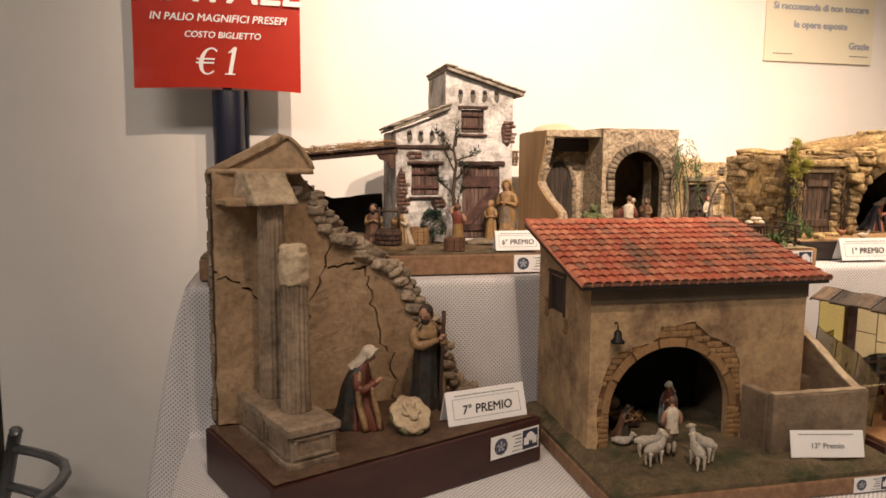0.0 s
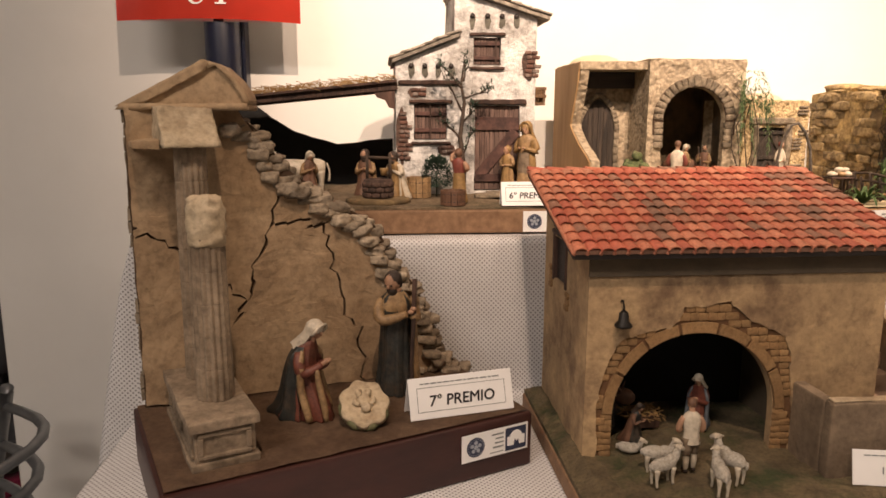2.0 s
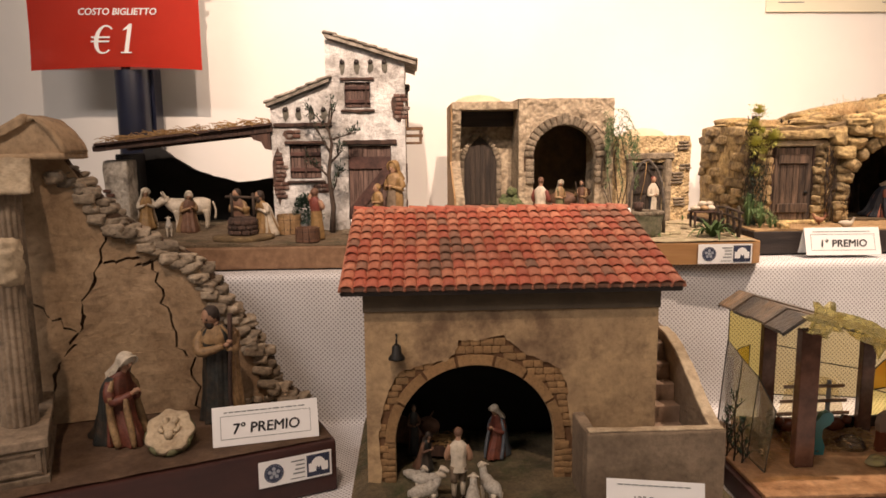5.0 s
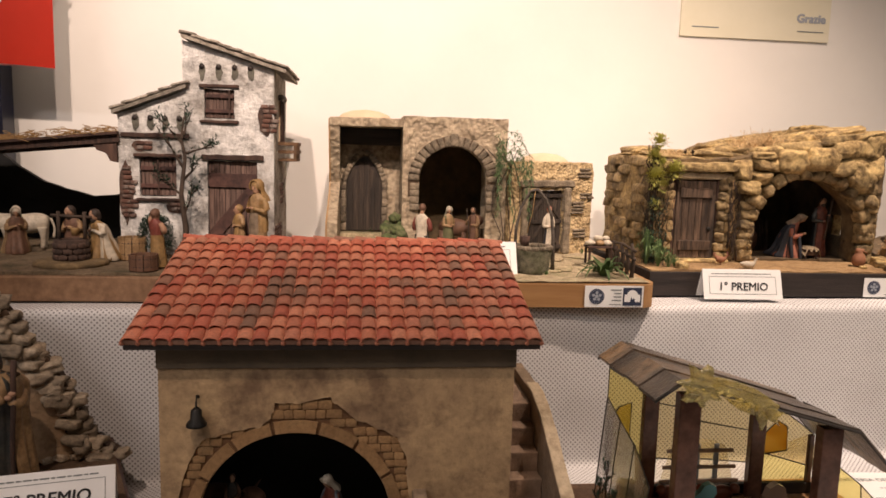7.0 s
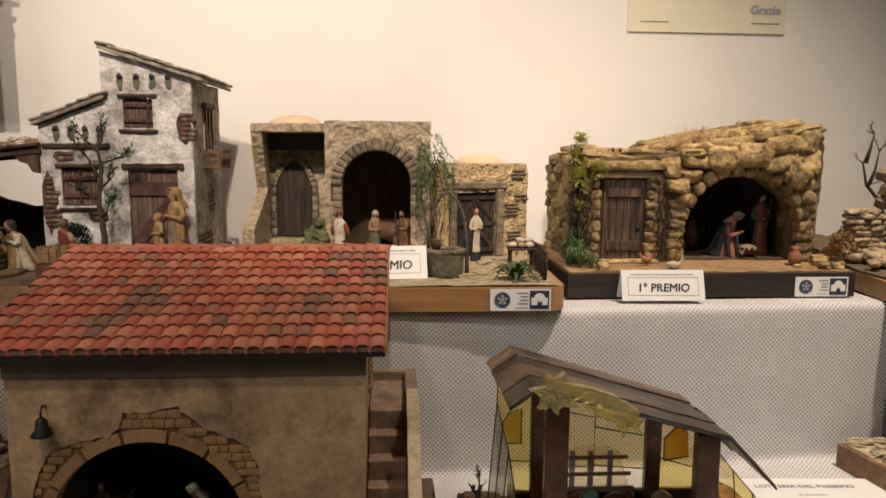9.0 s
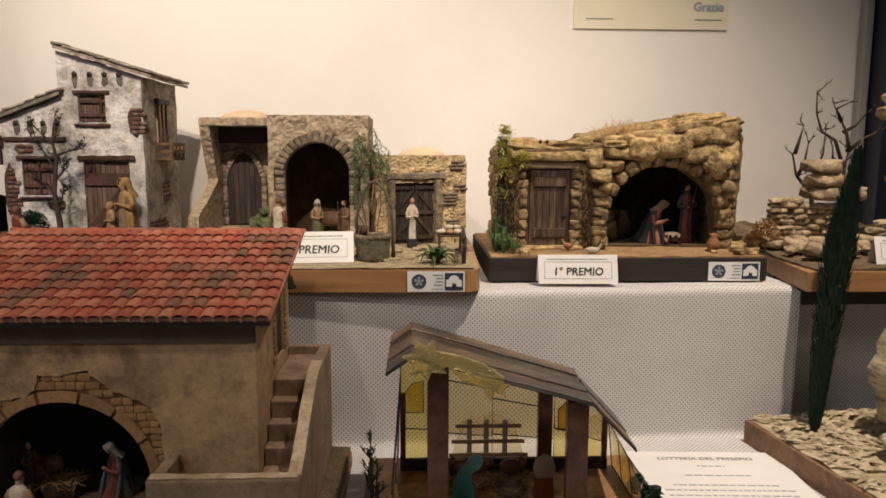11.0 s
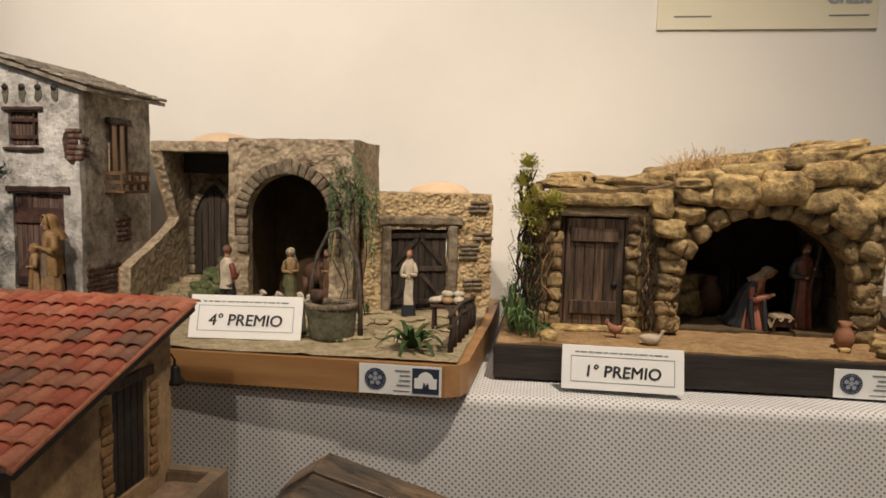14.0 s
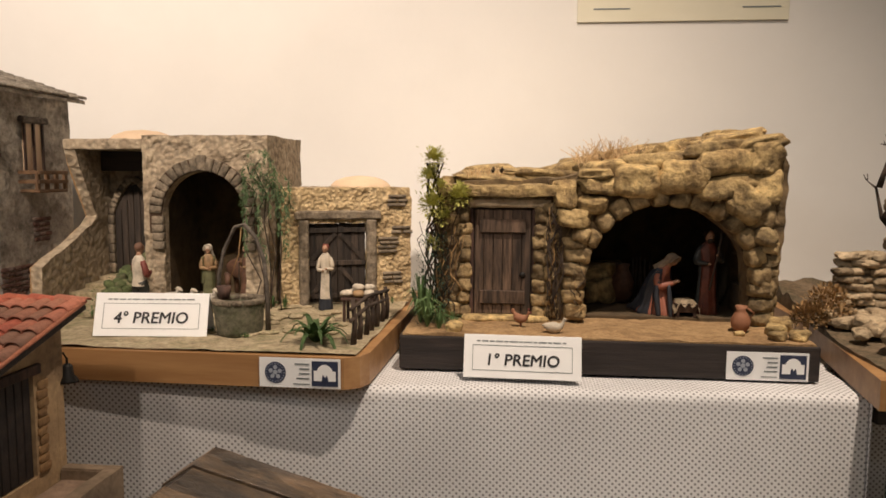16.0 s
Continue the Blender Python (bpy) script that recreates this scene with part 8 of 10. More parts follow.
tube(bm, [(0.773, 1.158, 1.170), (0.770, 1.157, 1.140), (0.762, 1.150, 1.112)], 0.0006, 4)
part("rope", bm, M_STRAW, well4)
bm = B()
lathe(bm, [(0.0055, 1.0945), (0.0075, 1.108), (0.006, 1.108), (0.0045, 1.098)], 12, T(0.758, 1.145, 0))
part("bucket", bm, M_DKWOOD, well4)
for k in range(7):
    a = rnd(0, 6.28)
    tuft("grass_tuft", 0.771 + 0.028 * math.cos(a), 1.152 + 0.026 * math.sin(a), 1.057, 0.007, 0.008, 16, M_LEAF, "short green grass at the well foot", "grass", 0.1, 0.12, "grass tufts")
for k, (x, y) in enumerate(((0.762, 1.282), (0.775, 1.288), (0.59, 1.21), (0.575, 1.205), (0.520, 1.20), (0.61, 1.275), (0.9, 1.34))):
    tuft("grass_tuft", x, y, 1.058, 0.008, 0.011 + 0.01 * (k < 2), 22, M_LEAF, "small green grass tuft by the wall", "grass", 0.1, 0.10, "grass tufts")
agave = thing("agave", 0.862, 1.120, 1.0575, 0, "green agave plant with long bent leaves", "plant")
for k in range(20):
    a = k * 2.4
    f = 0.45 + 0.55 * (k / 19)
    bm = B()
    rows_ = []
    for i in range(7):
        t = i / 6
        r, h, w = 0.042 * f * t, 0.048 * t * (1.25 - f * 0.5) - 0.050 * f * t ** 2.6, 0.0046 * (1 - t) ** 0.7 + 0.0003
        c = Vector((0.862 + (r + 0.002) * math.cos(a), 1.120 + (r + 0.002) * math.sin(a), 1.058 + h))
        sd = Vector((-math.sin(a), math.cos(a), 0)) * w
        rows_.append([bm.verts.new(c - sd + Vector((0, 0, w * 0.4))), bm.verts.new(c), bm.verts.new(c + sd + Vector((0, 0, w * 0.4)))])
    for p, q in zip(rows_, rows_[1:]):
        for i in range(2):
            bm.faces.new((p[i], p[i + 1], q[i + 1], q[i]))
    bmesh.ops.solidify(bm, geom=list(bm.faces), thickness=0.0004)
    part("leaf", bm, M_LEAF, agave, smooth=True)
# rail fence with stacked loaves on a small table
fence = thing("twig_fence", 0.905, 1.16, 1.057, 0, "rough twig fence at the board's edge", "fence")
for x, y, h in ((0.900, 1.118, 0.046), (0.901, 1.140, 0.036), (0.903, 1.165, 0.042), (0.904, 1.186, 0.034), (0.906, 1.205, 0.040), (0.908, 1.226, 0.033), (0.909, 1.245, 0.038)):
    bm = B()
    tube(bm, [(x, y, 1.055), (x + 0.002, y, 1.057 + h * 0.5), (x - 0.001, y + 0.002, 1.057 + h)], [0.0032, 0.0026, 0.0022], 7)
    part("post", bm, M_TWIG, fence)
for z0, z1 in ((1.083, 1.080), (1.094, 1.090)):
    bm = B()
    tube(bm, [(0.900, 1.108, z0), (0.904, 1.17, z0 + 0.003), (0.910, 1.255, z1)], 0.0020, 6)
    part("rail", bm, M_TWIG, fence)
stall = thing("small_table", 0.885, 1.215, 1.058, 0, "tiny dark wooden table with round loaves on it", "table")
part("tabletop", rbox(0.866, 0.904, 1.203, 1.227, 1.085, 1.088, 0.0006, 1), M_DKWOOD, stall)
for x in (0.868, 0.900):
    for y in (1.205, 1.223):
        part("leg", rbox(x, x + 0.003, y, y + 0.003, 1.0575, 1.0848, 0.0004, 1), M_DKWOOD, stall)
for k, (x, y, z, r) in enumerate(((0.871, 1.211, 1.0880, 0.0078), (0.885, 1.209, 1.0880, 0.0070), (0.897, 1.212, 1.0880, 0.0075), (0.878, 1.221, 1.0880, 0.0070), (0.892, 1.222, 1.0880, 0.0076), (0.884, 1.215, 1.0945, 0.0074), (0.896, 1.217, 1.0945, 0.0062))):
    bm = B()
    ball(bm, (x, y, z + 0.0042), (r, r * 0.9, 0.0042), None, 12, 8, 0, 0.0012, 160)
    solo("loaf", bm, M_PTAN if k % 3 == 1 else M_CREAM, "small round loaf stacked on the tiny table", "bread", "loaves", smooth=True)
figurine("woman_figure", 0.827, 1.286, 1.059, 0.083, 10, "painted woman figure, red hair, white apron over blue dress", M_CREAM, M_CREAM, M_SKIN, M_PRED, scarf=False, apron=M_CREAM, legs=M_PBLUE, cut=0.57)
herdsman(0.624, 1.222, 1.060, 0.084, 146, "painted man figure in beige waistcoat, red sleeves and dark breeches", M_CREAM, M_PTEAL, M_PBROWN, M_PRED)
figurine("kneeling_figure", 0.672, 1.302, 1.060, 0.076, 24, "painted figure with white veil, tan bodice and dark green mantle", M_PTAN, M_PGREEN, M_SKIN, M_CREAM, legs=M_PGREEN, cut=0.55, wide=1.18, sleeve=M_PTAN, cape=True)
figurine("bearded_figure", 0.714, 1.322, 1.060, 0.074, -40, "painted bearded figure in brown robe under the arch", M_PBROWN, M_PTAN, M_SKIN, M_HAIR, scarf=False, beard=True, wide=1.3, staff=True, arms="staff")
for x, y, a in ((0.640, 1.262, 80), (0.662, 1.250, 100), (0.690, 1.262, 60), (0.705, 1.245, 75)):
    sheep(x, y, 1.058, 0.026, a)
bm = B()
m = pose(0.690, 1.365, 1.060, 0, 0, 60)
ball(bm, (0, 0, 0.036), (0.012, 0.030, 0.015), m, 12, 8)
ball(bm, (0, -0.038, 0.050), (0.008, 0.013, 0.009), m, 8, 6)
for sx in (-1, 1):
    for dy in (-0.02, 0.02):
        tube(bm, [m @ Vector((sx * 0.007, dy, 0.03)), m @ Vector((sx * 0.007, dy, 0))], [0.005, 0.003], 6)
solo("donkey_figure", bm, M_PBROWN, "brown painted donkey figure under the arch", "figurine", smooth=True)
prize_card(0.630, 1.116, 1.0578, 0.1165, 0.0445, 5.4, "4° PREMIO", "white folded prize card on the pine base", size=0.37, shear=0.1)

# ---- first prize: rock stable ----
base1 = thing("exhibit_stand", 1.145, 1.30, RISER, 0, "black-stained wooden base with sandy ground", "stand")
part("board", rbox(0.940, 1.352, 1.152, 1.46, RISER + 0.0015, 1.060, 0.0015), M_BLACKW, base1)
bm = B()
nx, ny = 44, 26
for i in range(nx + 1):
    for j in range(ny + 1):
        x, y = 0.943 + 0.406 * i / nx, 1.155 + 0.30 * j / ny
        bm.verts.new((x, y, 1.0625 + 0.0025 * noise.noise(Vector((x * 28, y * 28, 0))) + 0.0012 * noise.noise(Vector((x * 160, y * 160, 1)))))
bm.verts.ensure_lookup_table()
for i in range(nx):
    for j in range(ny):
        a = i * (ny + 1) + j
        bm.faces.new([bm.verts[k] for k in (a, a + ny + 1, a + ny + 2, a + 1)])
r = bmesh.ops.extrude_face_region(bm, geom=list(bm.faces))
for v in r["geom"]:
    if isinstance(v, bmesh.types.BMVert):
        v.co.z = 1.0602
part("ground", bm, M_SAND, base1, "orange-brown sand ground")
base_label(base1, label_frame(1.264, 1.1515, 1.0262), 0.077, 0.028)

cave = thing("rock_stable_model", 1.16, 1.33, 1.062, 0, "yellow rock stable model with wide arch and plank door", "model stable")
CY = 1.245
CC, CH, CS, CT = 1.222, 0.0880, 1.106, 1.193
DX0, DX1, DZ0, DZ1 = 1.010, 1.075, 1.067, 1.187
bm = B()
prof = [(0.970, 1.060), (0.972, 1.12), (0.966, 1.17), (0.975, 1.214), (1.04, 1.219), (1.10, 1.221), (1.16, 1.235), (1.22, 1.248), (1.28, 1.258), (1.333, 1.262), (1.345, 1.235), (1.342, 1.15), (1.335, 1.060)]
prism(bm, prof + arch(CC, CH, 1.060, CS, CT, 24), CY, CY + 0.03, "y")
fine(bm, 0.014, 0.003, 40)
part("front_core", bm, M_ROCKM, cave, "dark gaps between the stones")
bm = B()
prism(bm, [(1.092, 1.060), (1.092, 1.219), (1.16, 1.235), (1.22, 1.246), (1.28, 1.256), (1.333, 1.260), (1.344, 1.235), (1.341, 1.15), (1.334, 1.060)] + arch(CC, CH + 0.004, 1.060, CS, CT + 0.004, 24), CY - 0.0095, CY - 0.0004, "y")
prism(bm, [(0.971, 1.060), (0.973, 1.12), (0.968, 1.17), (0.975, 1.214), (1.002, 1.214), (1.002, 1.060)], CY - 0.0055, CY - 0.0004, "y")
fine(bm, 0.010, 0.0028, 60)
part("clay_bed", bm, M_ROCKM, cave, "brown clay between the stones")
bm = B()
prism(bm, [(0.985, 1.206), (1.04, 1.212), (1.10, 1.214), (1.16, 1.228), (1.22, 1.242), (1.30, 1.254), (1.335, 1.25), (1.335, 1.23), (0.985, 1.19)], CY + 0.0302, 1.445, "y")
prism(bm, [(0.972, 1.060), (0.972, 1.222), (0.985, 1.222), (0.985, 1.060)], CY + 0.0302, 1.445, "y")
for y0, y1, z0, z1 in ((CY + 0.0302, 1.281, 1.060, 1.229), (1.317, 1.445, 1.060, 1.229), (1.2812, 1.3168, 1.060, 1.100), (1.2812, 1.3168, 1.134, 1.229)):
    box(bm, 1.322, 1.337, y0, y1, z0, z1)
fine(bm, 0.02, 0.003, 40)
part("rock_shell", bm, M_ROCKY, cave, "yellow rock roof and flanks")
# Cave's inner shade built in as dark colour on back, floor, ceiling and sides.
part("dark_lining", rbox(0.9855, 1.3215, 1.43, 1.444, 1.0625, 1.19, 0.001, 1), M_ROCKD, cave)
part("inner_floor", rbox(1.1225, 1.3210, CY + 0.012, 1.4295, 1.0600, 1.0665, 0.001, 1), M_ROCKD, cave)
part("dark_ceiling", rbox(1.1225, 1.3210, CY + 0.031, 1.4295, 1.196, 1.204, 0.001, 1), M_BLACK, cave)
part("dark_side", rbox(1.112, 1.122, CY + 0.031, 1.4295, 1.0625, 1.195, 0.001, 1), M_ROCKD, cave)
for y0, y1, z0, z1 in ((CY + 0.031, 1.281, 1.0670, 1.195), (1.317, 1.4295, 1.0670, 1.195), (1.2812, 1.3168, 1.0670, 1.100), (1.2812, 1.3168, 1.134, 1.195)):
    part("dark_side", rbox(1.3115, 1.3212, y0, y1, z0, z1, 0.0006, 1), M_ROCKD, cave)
def prism_box(x0, x1, y0, y1, z0, z1, flare):
    """A trough that widens to the top, on four stub legs."""
    bm = B()
    zm = z0 + (z1 - z0) * 0.35
    vs = [bm.verts.new((x + sx * f, y + sy * f, z)) for z, f in ((zm, 0), (z1, flare)) for x, y, sx, sy in ((x0, y0, -1, -1), (x1, y0, 1, -1), (x1, y1, 1, 1), (x0, y1, -1, 1))]
    for q in ((3, 2, 1, 0), (4, 5, 6, 7), (0, 1, 5, 4), (1, 2, 6, 5), (2, 3, 7, 6), (3, 0, 4, 7)):
        bm.faces.new([vs[k] for k in q])
    for x in (x0 + 0.0005, x1 - 0.0035):
        for y in (y0 + 0.0005, y1 - 0.0035):
            box(bm, x, x + 0.003, y, y + 0.003, z0, zm + 0.0005)
    return bm


def block_mesh(name, seed, material, sharp=5.0, rough=0.12, layer=0.10):
    """A weathered block of unit size with blunt edges and layered sides."""
    bm = B()
    bmesh.ops.create_cube(bm, size=1)
    bmesh.ops.subdivide_edges(bm, edges=list(bm.edges), cuts=6, use_grid_fill=True)
    o = Vector((seed * 3.1, seed * 1.7, seed * 0.3))
    for v in bm.verts:
        c = v.co * 2
        d = (abs(c.x) ** sharp + abs(c.y) ** sharp + abs(c.z) ** sharp) ** (1 / sharp)
        v.co = c / d * 0.5
        q = v.co.copy()
        v.co += noise.noise_vector(q * 1.5 + o) * rough + noise.noise_vector(q * 4.2 + o) * rough * 0.5
        v.co += Vector((q.x, q.y, 0)) * layer * noise.noise(Vector((q.x * 1.5, q.y * 1.5, q.z * 7)) + o)
    me = finish(name, bm, True)
    me.materials.append(material)
    return me


ROCK = [block_mesh("rock", k + 120, M_ROCKY, 4.5, 0.14) for k in range(10)]
SMALL = [block_mesh("rock", k + 140, M_ROCKB, 4.0, 0.12, 0.06) for k in range(8)]
SLABS = [block_mesh("rock", k + 160, M_ROCKY, 6.0, 0.12, 0.20) for k in range(6)]
invc = world_of(cave).inverted()


def rock(x, y, z, w, d, h, ry=0, rz=0, kind=None):
    piece("rock", kind[RNG.randrange(len(kind))] if kind else ROCK[RNG.randrange(10)] if w > 0.032 else SMALL[RNG.randrange(8)], cave, T(x, y, z) @ pose(0, 0, 0, rnd(-6, 6), ry + rnd(-5, 5), rz + rnd(-8, 8)) @ Matrix.Diagonal((w, d, h, 1)), invc)


def roof_z(x, y):
    return 1.217 + max(0.0, x - 1.09) * 0.185 + (y - CY) * 0.06


# arch stones
nv = 14
for k in range(nv):
    a = math.pi * (k + 0.5) / nv
    top = 1.0 if 0.7 < a < 2.6 else 0.0
    rock(CC + (CH + 0.0098) * math.cos(a), CY - 0.004, CS + (CT - CS + 0.0098) * math.sin(a), 0.0205 + rnd(-0.001, 0.003), 0.026, 0.0195 + 0.002 * top, 90 - math.degrees(a))
for k in range(3):
    rock(CC + CH + 0.0115, CY - 0.003, 1.070 + k * 0.0155, 0.025, 0.026, 0.0160)
# jamb left of the arch in courses, and the stones at both sides of the door
z = 1.069
while z < 1.160:
    h = rnd(0.0125, 0.0175)
    rock(1.121 + rnd(-0.001, 0.002), CY - 0.004, z + h / 2 - 0.004, rnd(0.026, 0.032), 0.026, h * 1.08)
    if rnd(0, 1) < 0.75:
        rock(1.1045 + rnd(-0.001, 0.002), CY + 0.002, z + h / 2 - 0.002, rnd(0.012, 0.018), 0.022, h * rnd(0.7, 1.05))
    z += h
z = 1.068
while z < 1.190:
    h = rnd(0.0135, 0.0185)
    rock(1.0845 + rnd(-0.001, 0.001), CY + 0.001, z + h / 2 - 0.004, rnd(0.016, 0.020), 0.022, h * 1.05)
    rock(1.0000 + rnd(-0.001, 0.001), CY + 0.002, z + h / 2 - 0.004, rnd(0.014, 0.018), 0.022, h * 1.05)
    z += h
z = 1.066
while z < 1.205:
    h = rnd(0.011, 0.018)
    rock(0.982 + rnd(-0.004, 0.003), CY + rnd(0.002, 0.010), z + h / 2, rnd(0.020, 0.030), 0.026, h * 1.1)
    rock(1.327 + rnd(-0.002, 0.002), CY - 0.001 + rnd(0, 0.006), z + h / 2, rnd(0.022, 0.028), 0.030, h * 1.12)
    rock(1.331, CY + 0.020 + rnd(-0.004, 0.004), z + h / 2, 0.018, 0.034, h * 1.15)
    z += h
for k in range(9):
    rock(1.097 + rnd(-0.003, 0.003), CY - 0.001, 1.072 + k * 0.0145, rnd(0.015, 0.019), 0.022, rnd(0.012, 0.017))
# large blocks over the arch
for x, z, w, h, ry in ((1.109, 1.203, 0.025, 0.030, 0), (1.119, 1.177, 0.034, 0.020, 0), (1.139, 1.193, 0.030, 0.019, -8), (1.148, 1.212, 0.044, 0.018, -3), (1.141, 1.226, 0.034, 0.013, -3),
                       (1.184, 1.219, 0.046, 0.036, -4), (1.233, 1.222, 0.050, 0.034, 3), (1.279, 1.214, 0.062, 0.023, -16), (1.299, 1.196, 0.046, 0.036, 34)):
    rock(x, CY - 0.007 + rnd(-0.004, 0.003), z, w * 1.03, 0.036, h * 1.06, ry, 0, ROCK)
for x, z, w, h, ry in ((1.276, 1.238, 0.064, 0.026, -4), (1.315, 1.243, 0.036, 0.032, 0), (1.321, 1.214, 0.032, 0.034, 6), (1.317, 1.184, 0.030, 0.032, 0), (1.321, 1.160, 0.024, 0.020, 20), (1.128, 1.160, 0.020, 0.018, 25)):
    rock(x, CY - 0.003 + rnd(-0.004, 0.003), z, w * 1.03, 0.036, h * 1.06, ry)
# stones of the left flank
for k in range(66):
    rock(0.9735 + rnd(-0.003, 0.003), rnd(CY + 0.02, 1.435), 1.068 + (k % 11) * 0.0145, rnd(0.012, 0.018), rnd(0.024, 0.040), 0.0160)
# thick slabs of the roof, rising to the back and to the high end
for j in range(6):
    y = CY + 0.008 + 0.034 * j
    x = (0.990 if j else 1.130) + rnd(-0.003, 0.003)
    while x < 1.315:
        L = min(rnd(0.040, 0.085), 1.337 - x)
        h = rnd(0.018, 0.026) if x > 1.08 else rnd(0.012, 0.016)
        rock(x + L / 2, y + rnd(-0.006, 0.006), roof_z(x + L / 2, y) + rnd(-0.003, 0.003), L * 1.08, 0.048, h, -8 if x > 1.07 else 0, 0, SLABS if j else ROCK)
        x += L * rnd(0.80, 0.95)
for x, y, w, h in ((1.232, 1.272, 0.050, 0.018), (1.290, 1.268, 0.066, 0.020), (1.312, 1.290, 0.044, 0.018)):
    rock(x, y, roof_z(x, y) + 0.006, w, 0.04, h, -6, 0, ROCK)
# plank door
door1 = part("plank_door", rbox(DX0, DX1, CY - 0.002, CY + 0.002, DZ0, DZ1, 0.0005, 1), M_BLACKW, cave, "dark brown plank door with battens")
plank_panel(door1, DX0 + 0.001, DX1 - 0.001, DZ0 + 0.001, DZ1 - 0.001, CY - 0.0022, 6, M_PLANK)
for z in (1.080, 1.160):
    bm = rbox(DX0 + 0.007, DX1 - 0.007, CY - 0.0080, CY - 0.0049, z, z + 0.015, 0.0008, 1)
    part("batten", bm, M_PLANK, door1)
for x in (DX0 - 0.004, DX1):
    part("door_post", rbox(x, x + 0.004, CY - 0.005, CY + 0.003, DZ0, DZ1, 0.0006, 1), M_DKWOOD, door1)
bm = B()
lathe(bm, [(0.0028, 0.0), (0.0035, 0.001), (0.0016, 0.0018)], 10, T(DX1 - 0.010, CY - 0.0052, 1.113) @ pose(0, 0, 0, 90, 0, 0))
part("door_ring", bm, M_METAL, door1)
part("lintel", fine(rbox(1.004, 1.098, CY - 0.010, CY + 0.004, 1.188, 1.199, 0.002, 1), 0.012, 0.001, 90), M_CREAMS, cave, "pale stone lintel")
part("threshold", fine(rbox(0.998, 1.095, CY - 0.022, CY - 0.003, 1.061, 1.068, 0.0025, 1), 0.012, 0.0012, 90), M_ROCKY, cave)
# long flat ledge over the door
bm = rbox(0.970, 1.106, CY - 0.020, CY + 0.02, 1.2005, 1.2135, 0.004, 2)
fine(bm, 0.008, 0.0, 60)
for v in bm.verts:
    v.co += noise.noise_vector(v.co * 38) * 0.0035 + noise.noise_vector(v.co * 130) * 0.0014
part("ledge", bm, M_ROCKY, cave, "long flat yellow rock ledge")
for cx, cy, n, hh in ((1.099, 1.230, 7, 0.125), (0.972, 1.222, 12, 0.12), (0.985, 1.222, 6, 0.10), (1.122, 1.226, 3, 0.05)):
    for k in range(n):
        bm = B()
        x, z = cx + rnd(-0.007, 0.007), 1.064 + rnd(0, 0.03)
        pts = []
        for i in range(9):
            pts.append((x, cy + rnd(-0.004, 0.004), z))
            x += rnd(-0.007, 0.007)
            z += hh / 9 * rnd(0.5, 1.3)
        tube(bm, pts, [0.0010 - 0.00008 * i for i in range(9)], 4)
        part("root", bm, M_STRAW if k % 3 == 0 else M_TWIG, cave, "thin dry root")
# growth on the rocks
climb = thing("climbing_plant", 0.972, 1.225, 1.065, 0, "climbing plant with yellow-green moss clumps", "plant")
for k in range(9):
    bm = B()
    tube(bm, [(0.965 + rnd(-0.008, 0.012), 1.225 + rnd(-0.01, 0.01), 1.062 + 0.025 * i) for i in range(8)], 0.0010, 4)
    part("stem", bm, M_TWIG, climb)
for k in range(8):
    bm = B()
    tube(bm, [(1.100 + rnd(-0.01, 0.01), 1.230 + rnd(-0.004, 0.004), 1.066 + 0.02 * i) for i in range(7)], 0.0006, 4)
    part("stem", bm, M_TWIG, climb)
bm = B()
for cx, cz, rr, n in ((0.968, 1.242, 0.014, 330), (0.962, 1.222, 0.012, 240), (0.966, 1.192, 0.018, 520), (0.996, 1.202, 0.014, 400), (0.978, 1.180, 0.010, 120), (0.966, 1.150, 0.010, 90), (0.975, 1.212, 0.007, 90)):
    for _ in range(n):
        v = Vector((RNG.gauss(0, 0.36), RNG.gauss(0, 0.3), RNG.gauss(0, 0.34))) * rr
        scatter_leaf(bm, Vector((cx, 1.215, cz)) + v, v + Vector((0, 0, 0.004)), rnd(0.003, 0.0055), 0.0030)
part("moss_clumps", bm, M_LEAFY, climb, kind="stuff")
bm = B()
for _ in range(700):
    t = 0.62 * rnd(0, 1) ** 1.5
    scatter_leaf(bm, (0.968 + rnd(-0.016, 0.016) * (1.3 - 0.7 * t), 1.218 + rnd(-0.022, 0.004), 1.064 + 0.16 * t), (rnd(-1, 1), rnd(-1, 0.2), rnd(-0.6, 0.9)), rnd(0.004, 0.008), 0.0018)
part("leaves", bm, M_LEAFD, climb, kind="stuff")
for x, y, h, r in ((0.955, 1.205, 0.065, 0.035), (0.965, 1.185, 0.05, 0.03), (0.978, 1.178, 0.032, 0.028), (0.992, 1.190, 0.022, 0.02)):
    tuft("grass_tuft", x, y, 1.061, r, h, 44, M_LEAF, "tall green grass tuft by the rock", "grass", 0.2, 0.032, "grass tufts")
